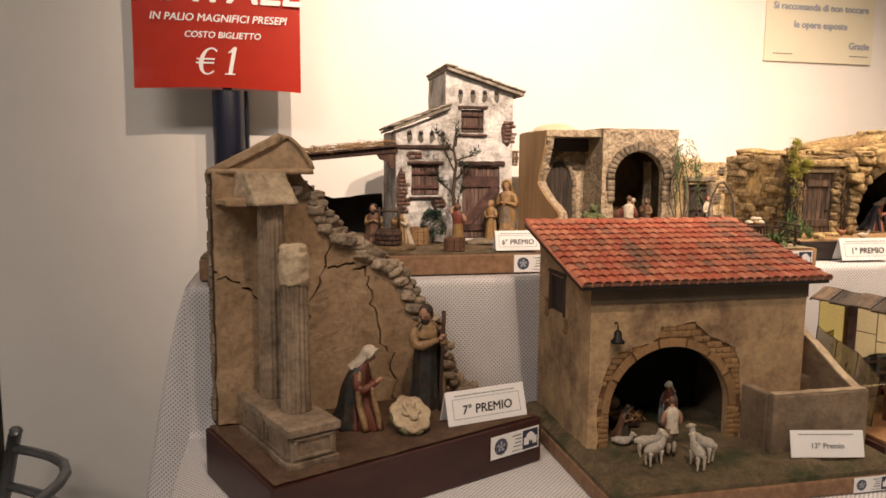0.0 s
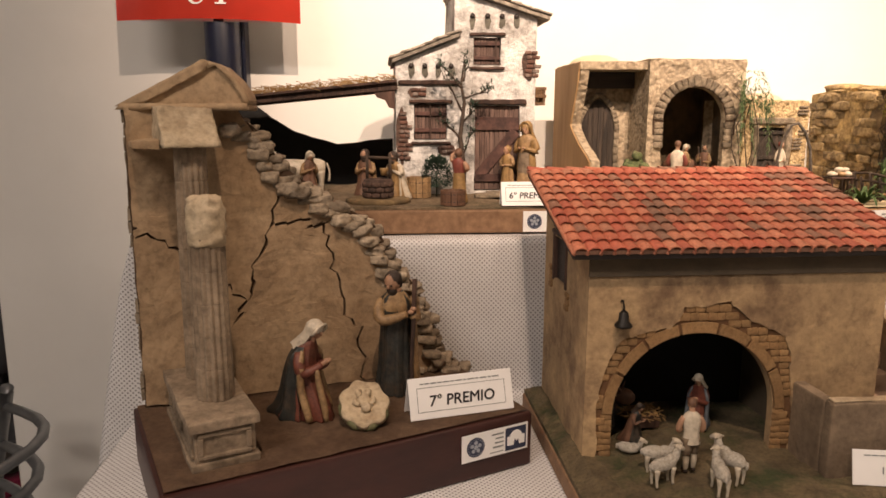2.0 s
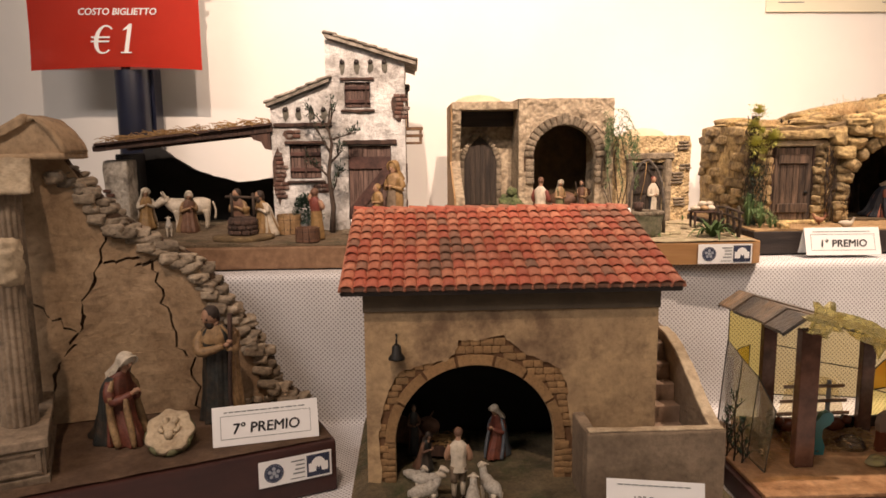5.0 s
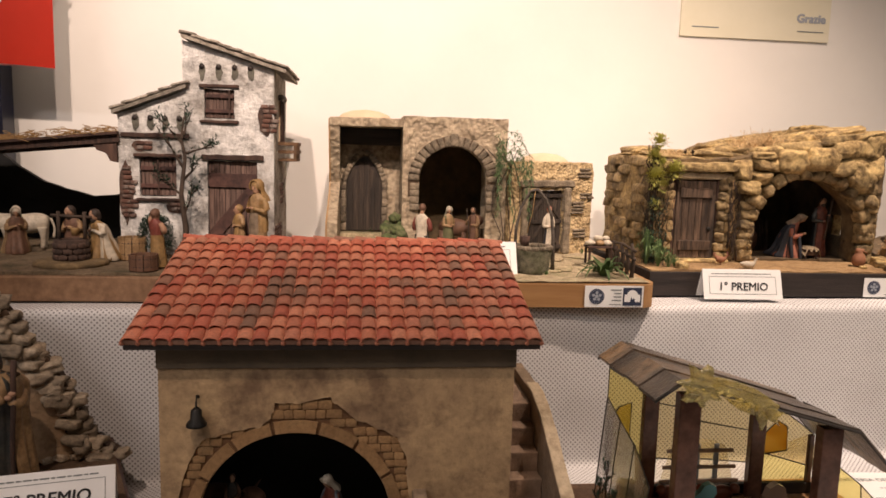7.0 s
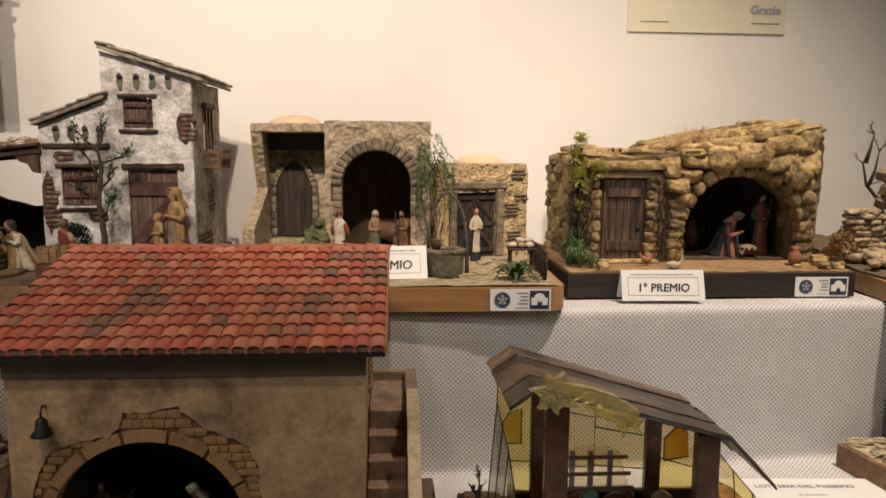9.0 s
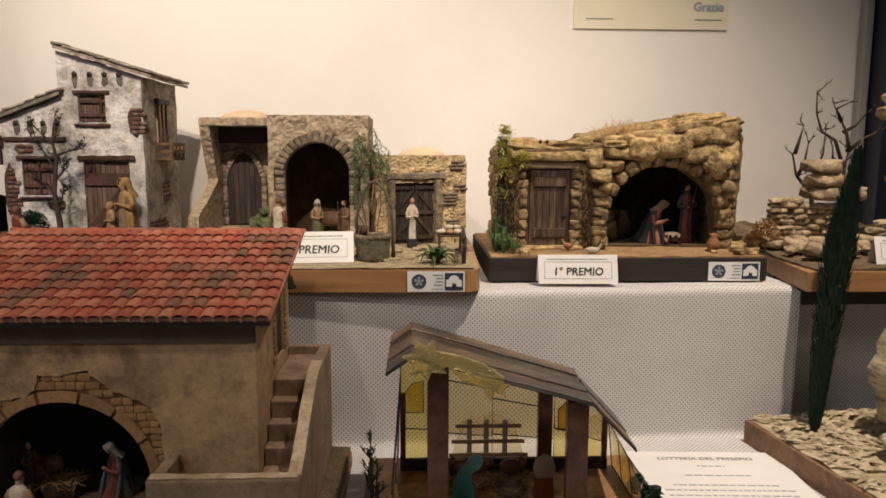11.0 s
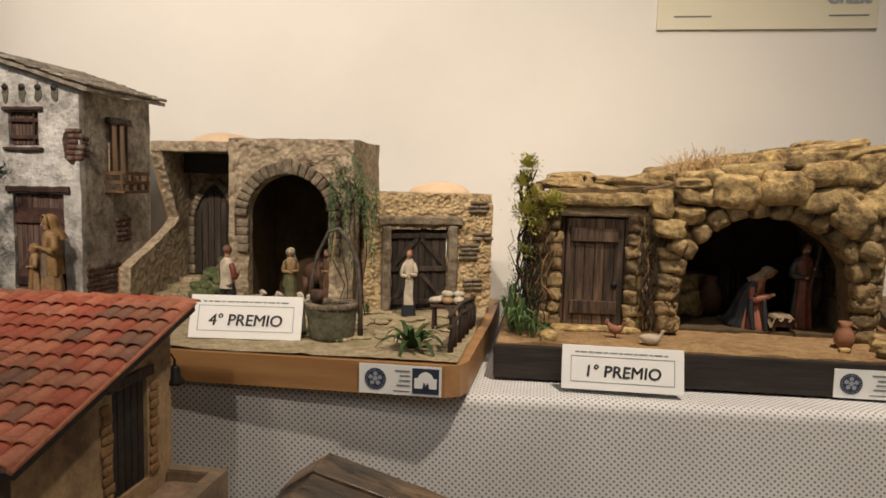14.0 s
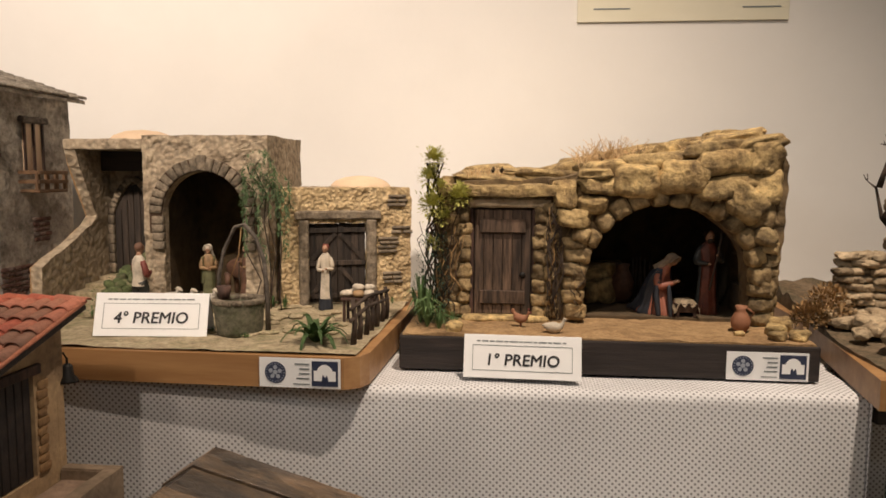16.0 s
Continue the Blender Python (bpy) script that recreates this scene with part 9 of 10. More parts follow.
for x0, x1, n, hh in ((1.128, 1.150, 120, 0.024), (1.150, 1.172, 130, 0.026), (1.172, 1.200, 110, 0.017), (1.225, 1.275, 150, 0.010), (1.000, 1.040, 80, 0.007)):
    bm = B()
    for k in range(n):
        x, y = rnd(x0, x1), rnd(1.250, 1.315)
        z = roof_z(x, y) + 0.006
        a, h = rnd(0, 6.28), hh * rnd(0.25, 1.0) ** 1.3
        d = Vector((math.cos(a) * 0.6, math.sin(a) * 0.5, 1)) * h
        e = d + Vector((rnd(-0.5, 0.5), rnd(-0.4, 0.4), rnd(-0.2, 0.3))) * h
        tube(bm, [(x, y, z - 0.004), (x + d.x * 0.6, y + d.y * 0.6, z + d.z * 0.6), (x + e.x, y + e.y, z + e.z)], [0.0005, 0.0005, 0.0003], 3, cap=False)
        if rnd(0, 1) < 0.5:
            scatter_leaf(bm, (x + e.x, y + e.y, z + e.z), (rnd(-1, 1), rnd(-1, 1), rnd(0, 1)), 0.003, 0.0018)
    solo("dry_growth", bm, M_DRY, "fluffy pale orange dry growth on the rock roof", "grass", "dry growth", kind="stuff")
for x, y, z in ((1.030, 1.262, 1.2265), (1.040, 1.258, 1.2265), (1.15, 1.25, 1.238)):
    tuft("brown_tuft", x, y, z - 0.001, 0.010, 0.009, 40, M_TWIG, "small dark brown dry tuft on the ledge", "grass", 0.0, 0.08, "brown tufts")
kneeler(T(1.218, 1.280, 1.0655) @ pose(0, 0, 0, 0, 8, -36) @ Matrix.Diagonal((1.2, 1.2, 1, 1)), 0.074, "kneeling figure, tan veil, dark blue mantle, coral skirt", M_PCORAL, M_PBLUE, M_GREYST, M_PBLUE)
figurine("standing_figure", 1.277, 1.284, 1.0655, 0.100, 4, "standing figure in brown-red robe and dark mantle with staff", M_PWINE, M_PTEAL, M_SKIN, M_HAIR, staff=True, scarf=False, beard=True, arms="staff", wide=1.25, hand=-1)
crib = thing("manger", 1.249, 1.264, 1.0662, 0, "dark wooden manger with a crumpled white cloth", "manger")
part("trough", bevel(prism_box(1.238, 1.260, 1.256, 1.272, 1.0665, 1.0815, 0.0016), 0.0006), M_DKWOOD, crib)
bm = B()
nx, ny = 12, 9
g = [[bm.verts.new((1.249 + (i / nx - 0.5) * 0.029, 1.264 + (j / ny - 0.5) * 0.023, 1.0855 - 0.010 * max(0.0, abs(i / nx - 0.5) * 2 - 0.62) / 0.38 - 0.008 * max(0.0, 0.30 - j / ny) / 0.30 * (0.6 + 0.4 * math.sin(i * 1.7)) + 0.0016 * noise.noise(Vector((i * 0.8, j * 0.8, 3))))) for j in range(ny + 1)] for i in range(nx + 1)]
for i in range(nx):
    for j in range(ny):
        bm.faces.new((g[i][j], g[i + 1][j], g[i + 1][j + 1], g[i][j + 1]))
bmesh.ops.solidify(bm, geom=list(bm.faces), thickness=0.0012)
part("cloth", bm, M_PALE, crib, "crumpled white cloth", smooth=True)
for x, y, r in ((1.146, 1.335, 0.017), (1.166, 1.350, 0.021), (1.156, 1.37, 0.026), (1.185, 1.375, 0.016), (1.168, 1.385, 0.03)):
    ob = new("inner_rock", ROCK[RNG.randrange(10)])
    ob.matrix_world = T(x, y, 1.0665 + r * 0.75) @ pose(0, 0, 0, 0, 0, rnd(0, 90)) @ Matrix.Diagonal((r * 2, r * 1.8, r * 1.5, 1))
    tagged(ob, "rock lying in the dark stable", "rock", "inner rocks")
bm = B()
lathe(bm, [(0.008, 1.0668), (0.015, 1.078), (0.016, 1.092), (0.010, 1.104), (0.008, 1.110), (0.010, 1.115), (0.007, 1.115)], 18, T(1.190, 1.345, 0) @ Matrix.Diagonal((0.95, 0.95, 1, 1)))
solo("clay_pot", bm, M_PBROWN, "dark brown clay pot in the stable", "pot", smooth=True)
sticks = thing("stick_bundle", 1.214, 1.347, 1.0665, 0, "bundle of thin sticks leaning in the stable", "sticks")
for k in range(7):
    bm = B()
    x = 1.202 + k * 0.004
    tube(bm, [(x, 1.345, 1.0665), (x + rnd(-0.006, 0.004), 1.352, 1.115 + rnd(0, 0.012))], 0.0012, 5)
    part("stick", bm, M_TWIG, sticks)



def bird(name, x, y, z, s, rz, body, comb, label, lying=False):
    """A small bird of length s that faces its own -y; upright with a fanned tail, or lying low."""
    bm = B()
    m = pose(x, y, z, 0, 0, rz) @ Matrix.Scale(s, 4)
    up = 0.16 if lying else 0.42
    spine = [(0, 0.50, up + (0.06 if lying else 0.42)), (0, 0.34, up + (0.05 if lying else 0.20)), (0, 0.10, up), (0, -0.16, up + 0.02), (0, -0.32, up + 0.14), (0, -0.40, up + 0.30), (0, -0.44, up + 0.40)]
    limb(bm, m, spine, [0.03, 0.13, 0.23 if lying else 0.25, 0.20, 0.10, 0.07, 0.08], 0, 12)
    for sx in (-1, 1):
        ball(bm, (sx * 0.17, 0.10, up + 0.03), (0.07, 0.27, 0.15), m, 10, 7, 0)
        if not lying:
            limb(bm, m, [(sx * 0.09, 0.02, up - 0.1), (sx * 0.09, 0.0, 0.0)], [0.03, 0.025], 1, 6)
            ball(bm, (sx * 0.05, 0.46, up + 0.38), (0.025, 0.10, 0.13), m, 8, 6, 0)
    limb(bm, m, [(0, -0.46, up + 0.39), (0, -0.60, up + 0.36)], [0.045, 0.012], 1, 7)
    if not lying:
        ball(bm, (0, -0.42, up + 0.52), (0.02, 0.07, 0.06), m, 8, 6, 1)
        ball(bm, (0, -0.49, up + 0.29), (0.02, 0.03, 0.05), m, 6, 5, 1)
    return solo(name, bm, [body, comb], label, "figurine", smooth=True)


bird("hen", 1.064, 1.192, 1.0645, 0.020, 70, M_POT, M_PRED, "small reddish-brown hen figure by the door")
bird("goose", 1.098, 1.175, 1.0640, 0.025, 78, M_CREAM, M_PGOLD, "small cream goose figure lying on the sand", True)
jar = B()
lathe(jar, [(0.0052, 1.0625), (0.0092, 1.068), (0.0100, 1.075), (0.0068, 1.0818), (0.0046, 1.0855), (0.0064, 1.090), (0.0050, 1.090), (0.0034, 1.085)], 18, T(1.292, 1.205, 0))
tube(jar, [(1.300, 1.205, 1.0765), (1.3055, 1.205, 1.0825), (1.2985, 1.205, 1.087)], 0.0011, 6)
solo("clay_jug", jar, M_POT, "small terracotta jug with a handle", "jug", smooth=True)
for x, y, w in ((1.325, 1.195, 0.024), (1.335, 1.215, 0.03), (1.318, 1.172, 0.018), (1.340, 1.175, 0.02), (0.995, 1.170, 0.02), (1.285, 1.185, 0.010)):
    ob = new("loose_rock", ROCK[RNG.randrange(10)])
    ob.matrix_world = T(x, y, 1.062 + w * 0.22) @ pose(0, 0, 0, 0, 0, rnd(0, 90)) @ Matrix.Diagonal((w, w * 0.8, w * 0.55, 1))
    tagged(ob, "small loose yellow rock on the sand", "rock", "loose rocks")
prize_card(1.008, 1.1225, RISER + 0.003, 0.114, 0.0420, -1, "1° PREMIO", "white folded prize card on the netting", size=0.37, shear=0.1)

# ---- glass hut on the front table ----
base_h = thing("exhibit_stand", 0.93, 0.87, TABLE, 0, "dark wooden base board of the stained-glass hut", "stand")
part("board", rbox(0.775, 1.105, 0.765, 0.985, TABLE, 0.829, 0.002), M_BURG, base_h)
part("floor_glass", rbox(0.782, 1.098, 0.771, 0.979, 0.8292, 0.834, 0.001), M_HUTFL, base_h, "mottled orange-brown glass floor")
hut = thing("glass_hut", 0.92, 0.88, 0.834, 0, "stained-glass hut with mahogany posts and shingled glass roof", "model hut")


def pane(pts, thick, material, name="pane", parent=None, lead=True):
    """A flat glass pane through points in a plane, with a lead edge."""
    bm = B()
    vs = [bm.verts.new(p) for p in pts]
    bm.faces.new(vs)
    bmesh.ops.solidify(bm, geom=list(bm.faces), thickness=thick)
    ob = part(name, bm, material, parent or hut)
    if lead:
        bm = B()
        n = len(pts)
        tube(bm, list(pts) + [pts[0]], 0.0008, 5)
        part("lead_edge", bm, M_LEAD, ob)
    return ob


for x, y, z1, w in ((0.856, 0.838, 0.993, 0.011), (1.000, 0.830, 0.9595, 0.011), (0.858, 0.930, 0.990, 0.0085), (0.985, 0.930, 0.956, 0.0085)):
    part("post", rbox(x - w, x + w, y - w * 0.55, y + w * 0.55, 0.8345, z1, 0.0012), M_MAHOG, hut, "dark mahogany glass post")
# roof: short left slope, long right slope, steep flap
Y0, Y1 = 0.798, 0.956
LE, RD, KN, FL = (0.804, 0.998), (0.829, 1.015), (1.008, 0.966), (1.053, 0.918)


def shift(p, y):
    """The roof sinks a little towards the back, the long slope most."""
    d = (y - Y0) / (Y1 - Y0)
    t = d * max(0.0, min(1.0, (p[0] - 0.838) / 0.174))
    return p[0] + 0.016 * t, p[1] - 0.006 * d - 0.010 * t


def roof_strip(a, b2, n):
    for k in range(n):
        ya, yb = Y0 + (Y1 - Y0) * k / n + 0.0005, Y0 + (Y1 - Y0) * (k + 1) / n - 0.0005
        j = rnd(-0.0003, 0.0003) + 0.0016 * (k % 2)
        bm = B()
        v = []
        for y in (ya, yb):
            for p in (shift(a, y), shift(b2, y)):
                for dz in (0, 0.003):
                    v.append(bm.verts.new((p[0], y, p[1] + j + dz)))
        for f in ((0, 1, 3, 2), (4, 6, 7, 5), (0, 4, 5, 1), (2, 3, 7, 6), (0, 2, 6, 4), (1, 5, 7, 3)):
            bm.faces.new([v[q] for q in f])
        bmesh.ops.recalc_face_normals(bm, faces=bm.faces)
        part("roof_strip", fine(bevel(bm, 0.0005), 0.02, 0.0007, 60), M_GLASSR, hut, "dark streaky brown-grey glass")


roof_strip(LE, RD, 4)
roof_strip(RD, KN, 4)
roof_strip(KN, FL, 3)
for y in (Y0, Y1):
    bm = B()
    tube(bm, [(shift(q, y)[0], y, shift(q, y)[1]) for q in (LE, RD, KN, FL)], 0.0013, 5)
    part("lead_edge", bm, M_LEAD, hut)
# back screen of amber panes
BYY = 0.947
xs = [0.815, 0.868, 0.925, 1.000, 1.065]
zt = lambda x: (RD[1] - 0.012) - max(0, x - 0.832) * 0.31 if x >= 0.832 else LE[1] + (x - 0.792) * 0.3 - 0.003
mats = [M_GLASSA, M_GLASSY, M_GLASSA, M_GLASSA]
for k, (a, b2) in enumerate(zip(xs, xs[1:])):
    za, zb = zt(a), zt(b2)
    if b2 > 1.03:
        zb = 0.905
    cuts_ = ((0, 0.30, 1), (0, 0.28, 0.70, 1), (0, 0.30, 0.62, 1), (0, 0.42, 1))[k]
    for i, (f0, f1) in enumerate(zip(cuts_, cuts_[1:])):
        p = [(a, BYY, 0.835 + (za - 0.835) * f0), (b2, BYY, 0.835 + (zb - 0.835) * f0), (b2, BYY, 0.835 + (zb - 0.835) * f1), (a, BYY, 0.835 + (za - 0.835) * f1)]
        pane(p, 0.0012, (M_GLASSC if k in (1, 2) else M_GLASSY) if i == 0 else mats[(k + i) % 4], lead=True)
# left and right side screens
for x0, x1, top in ((0.806, 0.815, 0.958), (1.072, 1.066, 0.895)):
    for k in range(3):
        ya, yb = 0.822 + k * 0.042, 0.822 + (k + 1) * 0.042
        f = lambda y: 0.835 + (top - 0.835) * (0.62 + 0.38 * (y - 0.822) / 0.138 + 0.05 * math.sin(y * 90))
        p = [(x0, ya, 0.835), (x0, yb, 0.835), (x1, yb, f(yb)), (x1, ya, f(ya))]
        pane(p, 0.0012, (M_GLASSA, M_GLASSY, M_GLASSA)[k])
pane([(1.004, 0.944, 0.882), (1.032, 0.944, 0.886), (1.030, 0.944, 0.915), (1.018, 0.944, 0.922), (1.004, 0.944, 0.908)], 0.0012, M_GLASSO)
pane([(0.818, 0.945, 0.905), (0.842, 0.945, 0.905), (0.842, 0.945, 0.945), (0.828, 0.945, 0.940), (0.818, 0.945, 0.925)], 0.0012, M_GLASSY)
for x, z1 in ((0.818, 0.930), (1.060, 0.905)):
    part("edge_post", rbox(x - 0.003, x + 0.003, 0.940, 0.9455, 0.8345, z1, 0.0008, 1), M_MAHOG, hut)
# lattice of glass bars before the back screen
lat = thing("glass_lattice", 0.918, 0.935, 0.834, 0, "small arched glass manger rack with brown and grey bars", "lattice")
bm = B()
prism(bm, [(0.876, 0.860), (0.960, 0.860), (0.949, 0.899), (0.935, 0.905), (0.918, 0.907), (0.901, 0.905), (0.887, 0.899)], 0.9310, 0.9322, "y")
part("clear_pane", bm, M_GLASSC, lat, "clear arched pane")
for z, x0, x1 in ((0.8570, 0.872, 0.965), (0.8735, 0.875, 0.961), (0.8925, 0.879, 0.957)):
    part("bar", rbox(x0, x1, 0.926, 0.928, z, z + 0.0045, 0.0006, 1), M_GLASSW, lat)
for x in (0.896, 0.916, 0.938):
    part("bar", rbox(x - 0.0030, x + 0.0030, 0.9282, 0.930, 0.8575, 0.9020, 0.0006, 1), M_GLASSG, lat)
for x in (0.876, 0.958):
    part("leg", rbox(x - 0.0015, x + 0.0015, 0.9265, 0.9295, 0.834, 0.8572, 0.0004, 1), M_LEAD, lat)
part("sill", rbox(0.817, 1.064, 0.9395, 0.9462, 0.8342, 0.8480, 0.0008, 1), M_BLACKW, hut, "dark sill under the amber panes")


def glass_figure(x, y, pts, material, label, rz=0, head=None):
    bm = B()
    m = pose(x, y, 0.834, 0, 0, rz)
    prism(bm, pts, -0.004, 0.004, "y", m)
    bevel(bm, 0.0015, 2)
    if head:
        lathe(bm, [(head[2], -0.002), (head[2], 0.002)], 14, m @ T(head[0], 0, head[1]) @ pose(0, 0, 0, 90, 0, 0), mi=1)
    return solo("glass_figure", bm, [material, M_GLASSB], label, "figurine", "glass figures")


glass_figure(0.886, 0.868, [(-0.012, 0), (0.011, 0), (0.012, 0.010), (0.008, 0.022), (0.009, 0.032), (0.016, 0.037), (0.020, 0.043), (0.019, 0.050), (0.013, 0.053), (0.007, 0.050), (0.003, 0.043), (-0.006, 0.035), (-0.010, 0.022)], M_GLASST, "flat teal glass figure bowing", -8)
glass_figure(0.974, 0.871, [(-0.011, 0), (0.012, 0), (0.010, 0.014), (0.010, 0.024), (-0.009, 0.024), (-0.009, 0.014)], M_GLASSB, "flat red-brown glass figure with dark top", 5)
glass_figure(0.974, 0.871, [(-0.009, 0.0245), (0.010, 0.0245), (0.013, 0.034), (0.010, 0.044), (0.001, 0.049), (-0.008, 0.044), (-0.011, 0.034)], M_GLASSW, "dark rounded glass top of the red-brown figure", 5)
bm = B()
lathe(bm, [(0.013, 0), (0.016, 0.006), (0.012, 0.012), (0.004, 0.015)], 16, pose(0.940, 0.880, 0.834), 0.06, 5)
solo("glass_cradle", bm, M_GLASSC, "milky lump of glass as a cradle", "figurine", smooth=True)
bm = B()
for k in range(6):
    ball(bm, (0.945 + rnd(-0.02, 0.02), 0.836 + rnd(-0.008, 0.008), 0.838), (rnd(0.006, 0.012), rnd(0.005, 0.009), 0.004), None, 10, 6, 0, 0.001, 200)
solo("resin_heap", bm, M_GOLD, "flat heap of yellow resin pieces", "resin", smooth=True)
bm = B()
for k in range(520):
    x, y = rnd(0.86, 0.985), rnd(0.868, 0.932)
    a = rnd(0, 6.28)
    tube(bm, [(x, y, 0.8348 + rnd(0, 0.004)), (x + 0.008 * math.cos(a), y + 0.008 * math.sin(a), 0.836 + rnd(0, 0.005))], 0.0006, 3, cap=False)
solo("straw_litter", bm, M_STRAW, "loose golden straw on the hut floor", "straw", kind="stuff")
for x, sx in ((0.905, 1), (0.945, 1), (0.885, -1)):
    bm = B()
    ball(bm, (x, 0.925, 0.846), (0.014, 0.008, 0.009), None, 12, 8, 0, 0.001, 120)
    ball(bm, (x + sx * 0.013, 0.920, 0.853), (0.006, 0.006, 0.006), None, 10, 6)
    solo("glass_animal", bm, M_GLASSB, "dark lying animal figure of glass", "figurine", "glass animals", smooth=True)
# comet of yellow resin on the roof's front edge
comet = thing("comet_star", 0.843, 0.796, 0.995, 0, "translucent yellow resin comet star on the hut roof", "ornament")
bm = B()
pts = []
for k in range(14):
    a = 2 * math.pi * k / 14 + 0.30
    r = (0.0220 if k % 2 == 0 else 0.0120) * (1 + 0.10 * math.sin(k * 2.3))
    pts.append((0.843 + r * math.cos(a), 1.0155 + r * math.sin(a)))
prism(bm, pts, 0.7865, 0.7955, "y")
fine(bm, 0.005, 0.0016, 190)
part("star", bm, M_GOLD, comet, smooth=False)
bm = B()
up_, lo_ = [], []
for k in range(15):
    t = k / 14
    x = 0.855 + 0.064 * t
    c = 1.0165 - 0.004 * t - 0.016 * t * t
    up_.append((x, c + 0.0055 * (1 - t ** 3)))
    lo_.append((x - 0.010 * t * t, c - 0.0075 - 0.004 * t - 0.0020 * math.sin(k * 2.4)))
prism(bm, up_ + lo_[::-1], 0.7885, 0.7955, "y")
fine(bm, 0.005, 0.0015, 190)
part("tail", bm, M_GOLD, comet)
# Lower piece stands in for the tail's reflection on the pane, built as solid resin.
bm = B()
prism(bm, [(0.868, 1.003), (0.925, 0.990), (0.918, 0.985), (0.921, 0.977), (0.910, 0.984), (0.905, 0.972), (0.899, 0.987), (0.880, 0.993)], 0.7900, 0.7945, "y")
fine(bm, 0.005, 0.0012, 190)
part("tail", bm, M_GOLD, comet)
for x, y, h in ((0.786, 0.855, 0.088), (0.792, 0.848, 0.058), (0.783, 0.868, 0.062)):
    sprig = thing("sprig", x, y, 0.829, 0, "upright dark-green artificial sprig beside the hut", "plant", "sprigs")
    bm = B()
    lean = rnd(-0.06, 0.06)
    stem_ = [(x + lean * h * t * t + 0.0015 * math.sin(t * 7), y, 0.829 + h * t) for t in (0, 0.25, 0.5, 0.75, 1)]
    tube(bm, stem_, [0.0012, 0.0011, 0.0010, 0.0008, 0.0005], 5)
    twigs = []
    for k in range(11):
        t = 0.12 + 0.80 * k / 10
        a = k * 2.3
        p = Vector((x + lean * h * t * t + 0.0015 * math.sin(t * 7), y, 0.829 + h * t))
        d = Vector((math.cos(a) * 0.7, math.sin(a) * 0.7, 0.9)).normalized() * h * 0.22 * (1.1 - 0.6 * t)
        tube(bm, [p, p + d], [0.0007, 0.0004], 4)
        twigs.append((p, d))
    part("stem", bm, M_TWIG, sprig)
    bm = B()
    for p, d in twigs:
        for i in range(7):
            scatter_leaf(bm, p + d * (0.25 + 0.13 * i), d.normalized() + Vector((rnd(-0.9, 0.9), rnd(-0.9, 0.9), rnd(-0.2, 0.6))), rnd(0.005, 0.008), 0.0022)
    part("leaves", bm, M_LEAFD, sprig, kind="stuff")
for x, y in ((1.086, 0.860), (1.092, 0.848), (1.083, 0.885)):
    tuft("green_tuft", x, y, 0.829, 0.016, 0.030, 16, M_LEAFD, "small broad-leaved artificial plant by the hut", "plant", 0.15, 0.34, "green tufts")
tuft("dry_tuft", 0.812, 0.835, 0.829, 0.012, 0.045, 26, M_DRY, "dry grass beside the hut", "grass", 0.05, 0.05, "dry grass tufts")

# ---- lottery sheet ----
lot = thing("lottery_sheet", 1.20, 0.95, TABLE + 0.004, 0, "white printed lottery sheet lying on the netting", "paper")
LM = pose(1.118, 1.045, TABLE + 0.0045, 0, 0, -3)
bm = B()
box(bm, 0, 0.20, -0.282, 0, 0, 0.0006, LM)
part("sheet", bm, M_PAPER, lot)
lettering("lettering", "LOTTERIA DEL PRESEPIO", LM @ T(0.1, -0.026, 0.0008), 0.0115, M_INKG, lot, "CENTER", 0.0003)
bm = B()
for k in range(16):
    y = -0.046 - k * 0.0135
    if k in (1, 3, 9):
        continue
    w = 0.018 + 0.012 * (k % 3) if k < 4 else rnd(0.055, 0.078)
    x = 0.1 - w
    while x < 0.1 + w:
        l = rnd(0.003, 0.011)
        bar(bm, LM @ T(0, 0, 0.0007), x, min(x + l, 0.1 + w), y, y + 0.0022)
        x += l + 0.0022
part("print", bm, M_INKL, lot, kind="stuff")

# ---- cypress board ----
base_c = thing("exhibit_stand", 1.47, 0.95, TABLE, 8, "brown-framed board covered with pale bark chips", "stand")
CB = pose(1.300, 1.085, 0, 0, 0, 8)
bm = B()
box(bm, 0, 0.42, -0.30, 0, TABLE, 0.838, CB)
part("board", bevel(bm, 0.002, 2), M_CHIP, base_c)
bm = B()
nx, ny = 36, 28
for i in range(nx + 1):
    for j in range(ny + 1):
        x, y = 0.005 + 0.41 * i / nx, -0.295 + 0.29 * j / ny
        bm.verts.new(CB @ Vector((x, y, 0.8395 + 0.004 * noise.noise(Vector((x * 30, y * 30, 0))))))
bm.verts.ensure_lookup_table()
for i in range(nx):
    for j in range(ny):
        a = i * (ny + 1) + j
        bm.faces.new([bm.verts[k] for k in (a, a + ny + 1, a + ny + 2, a + 1)])
part("ground", bm, M_BARK, base_c)
bm = B()
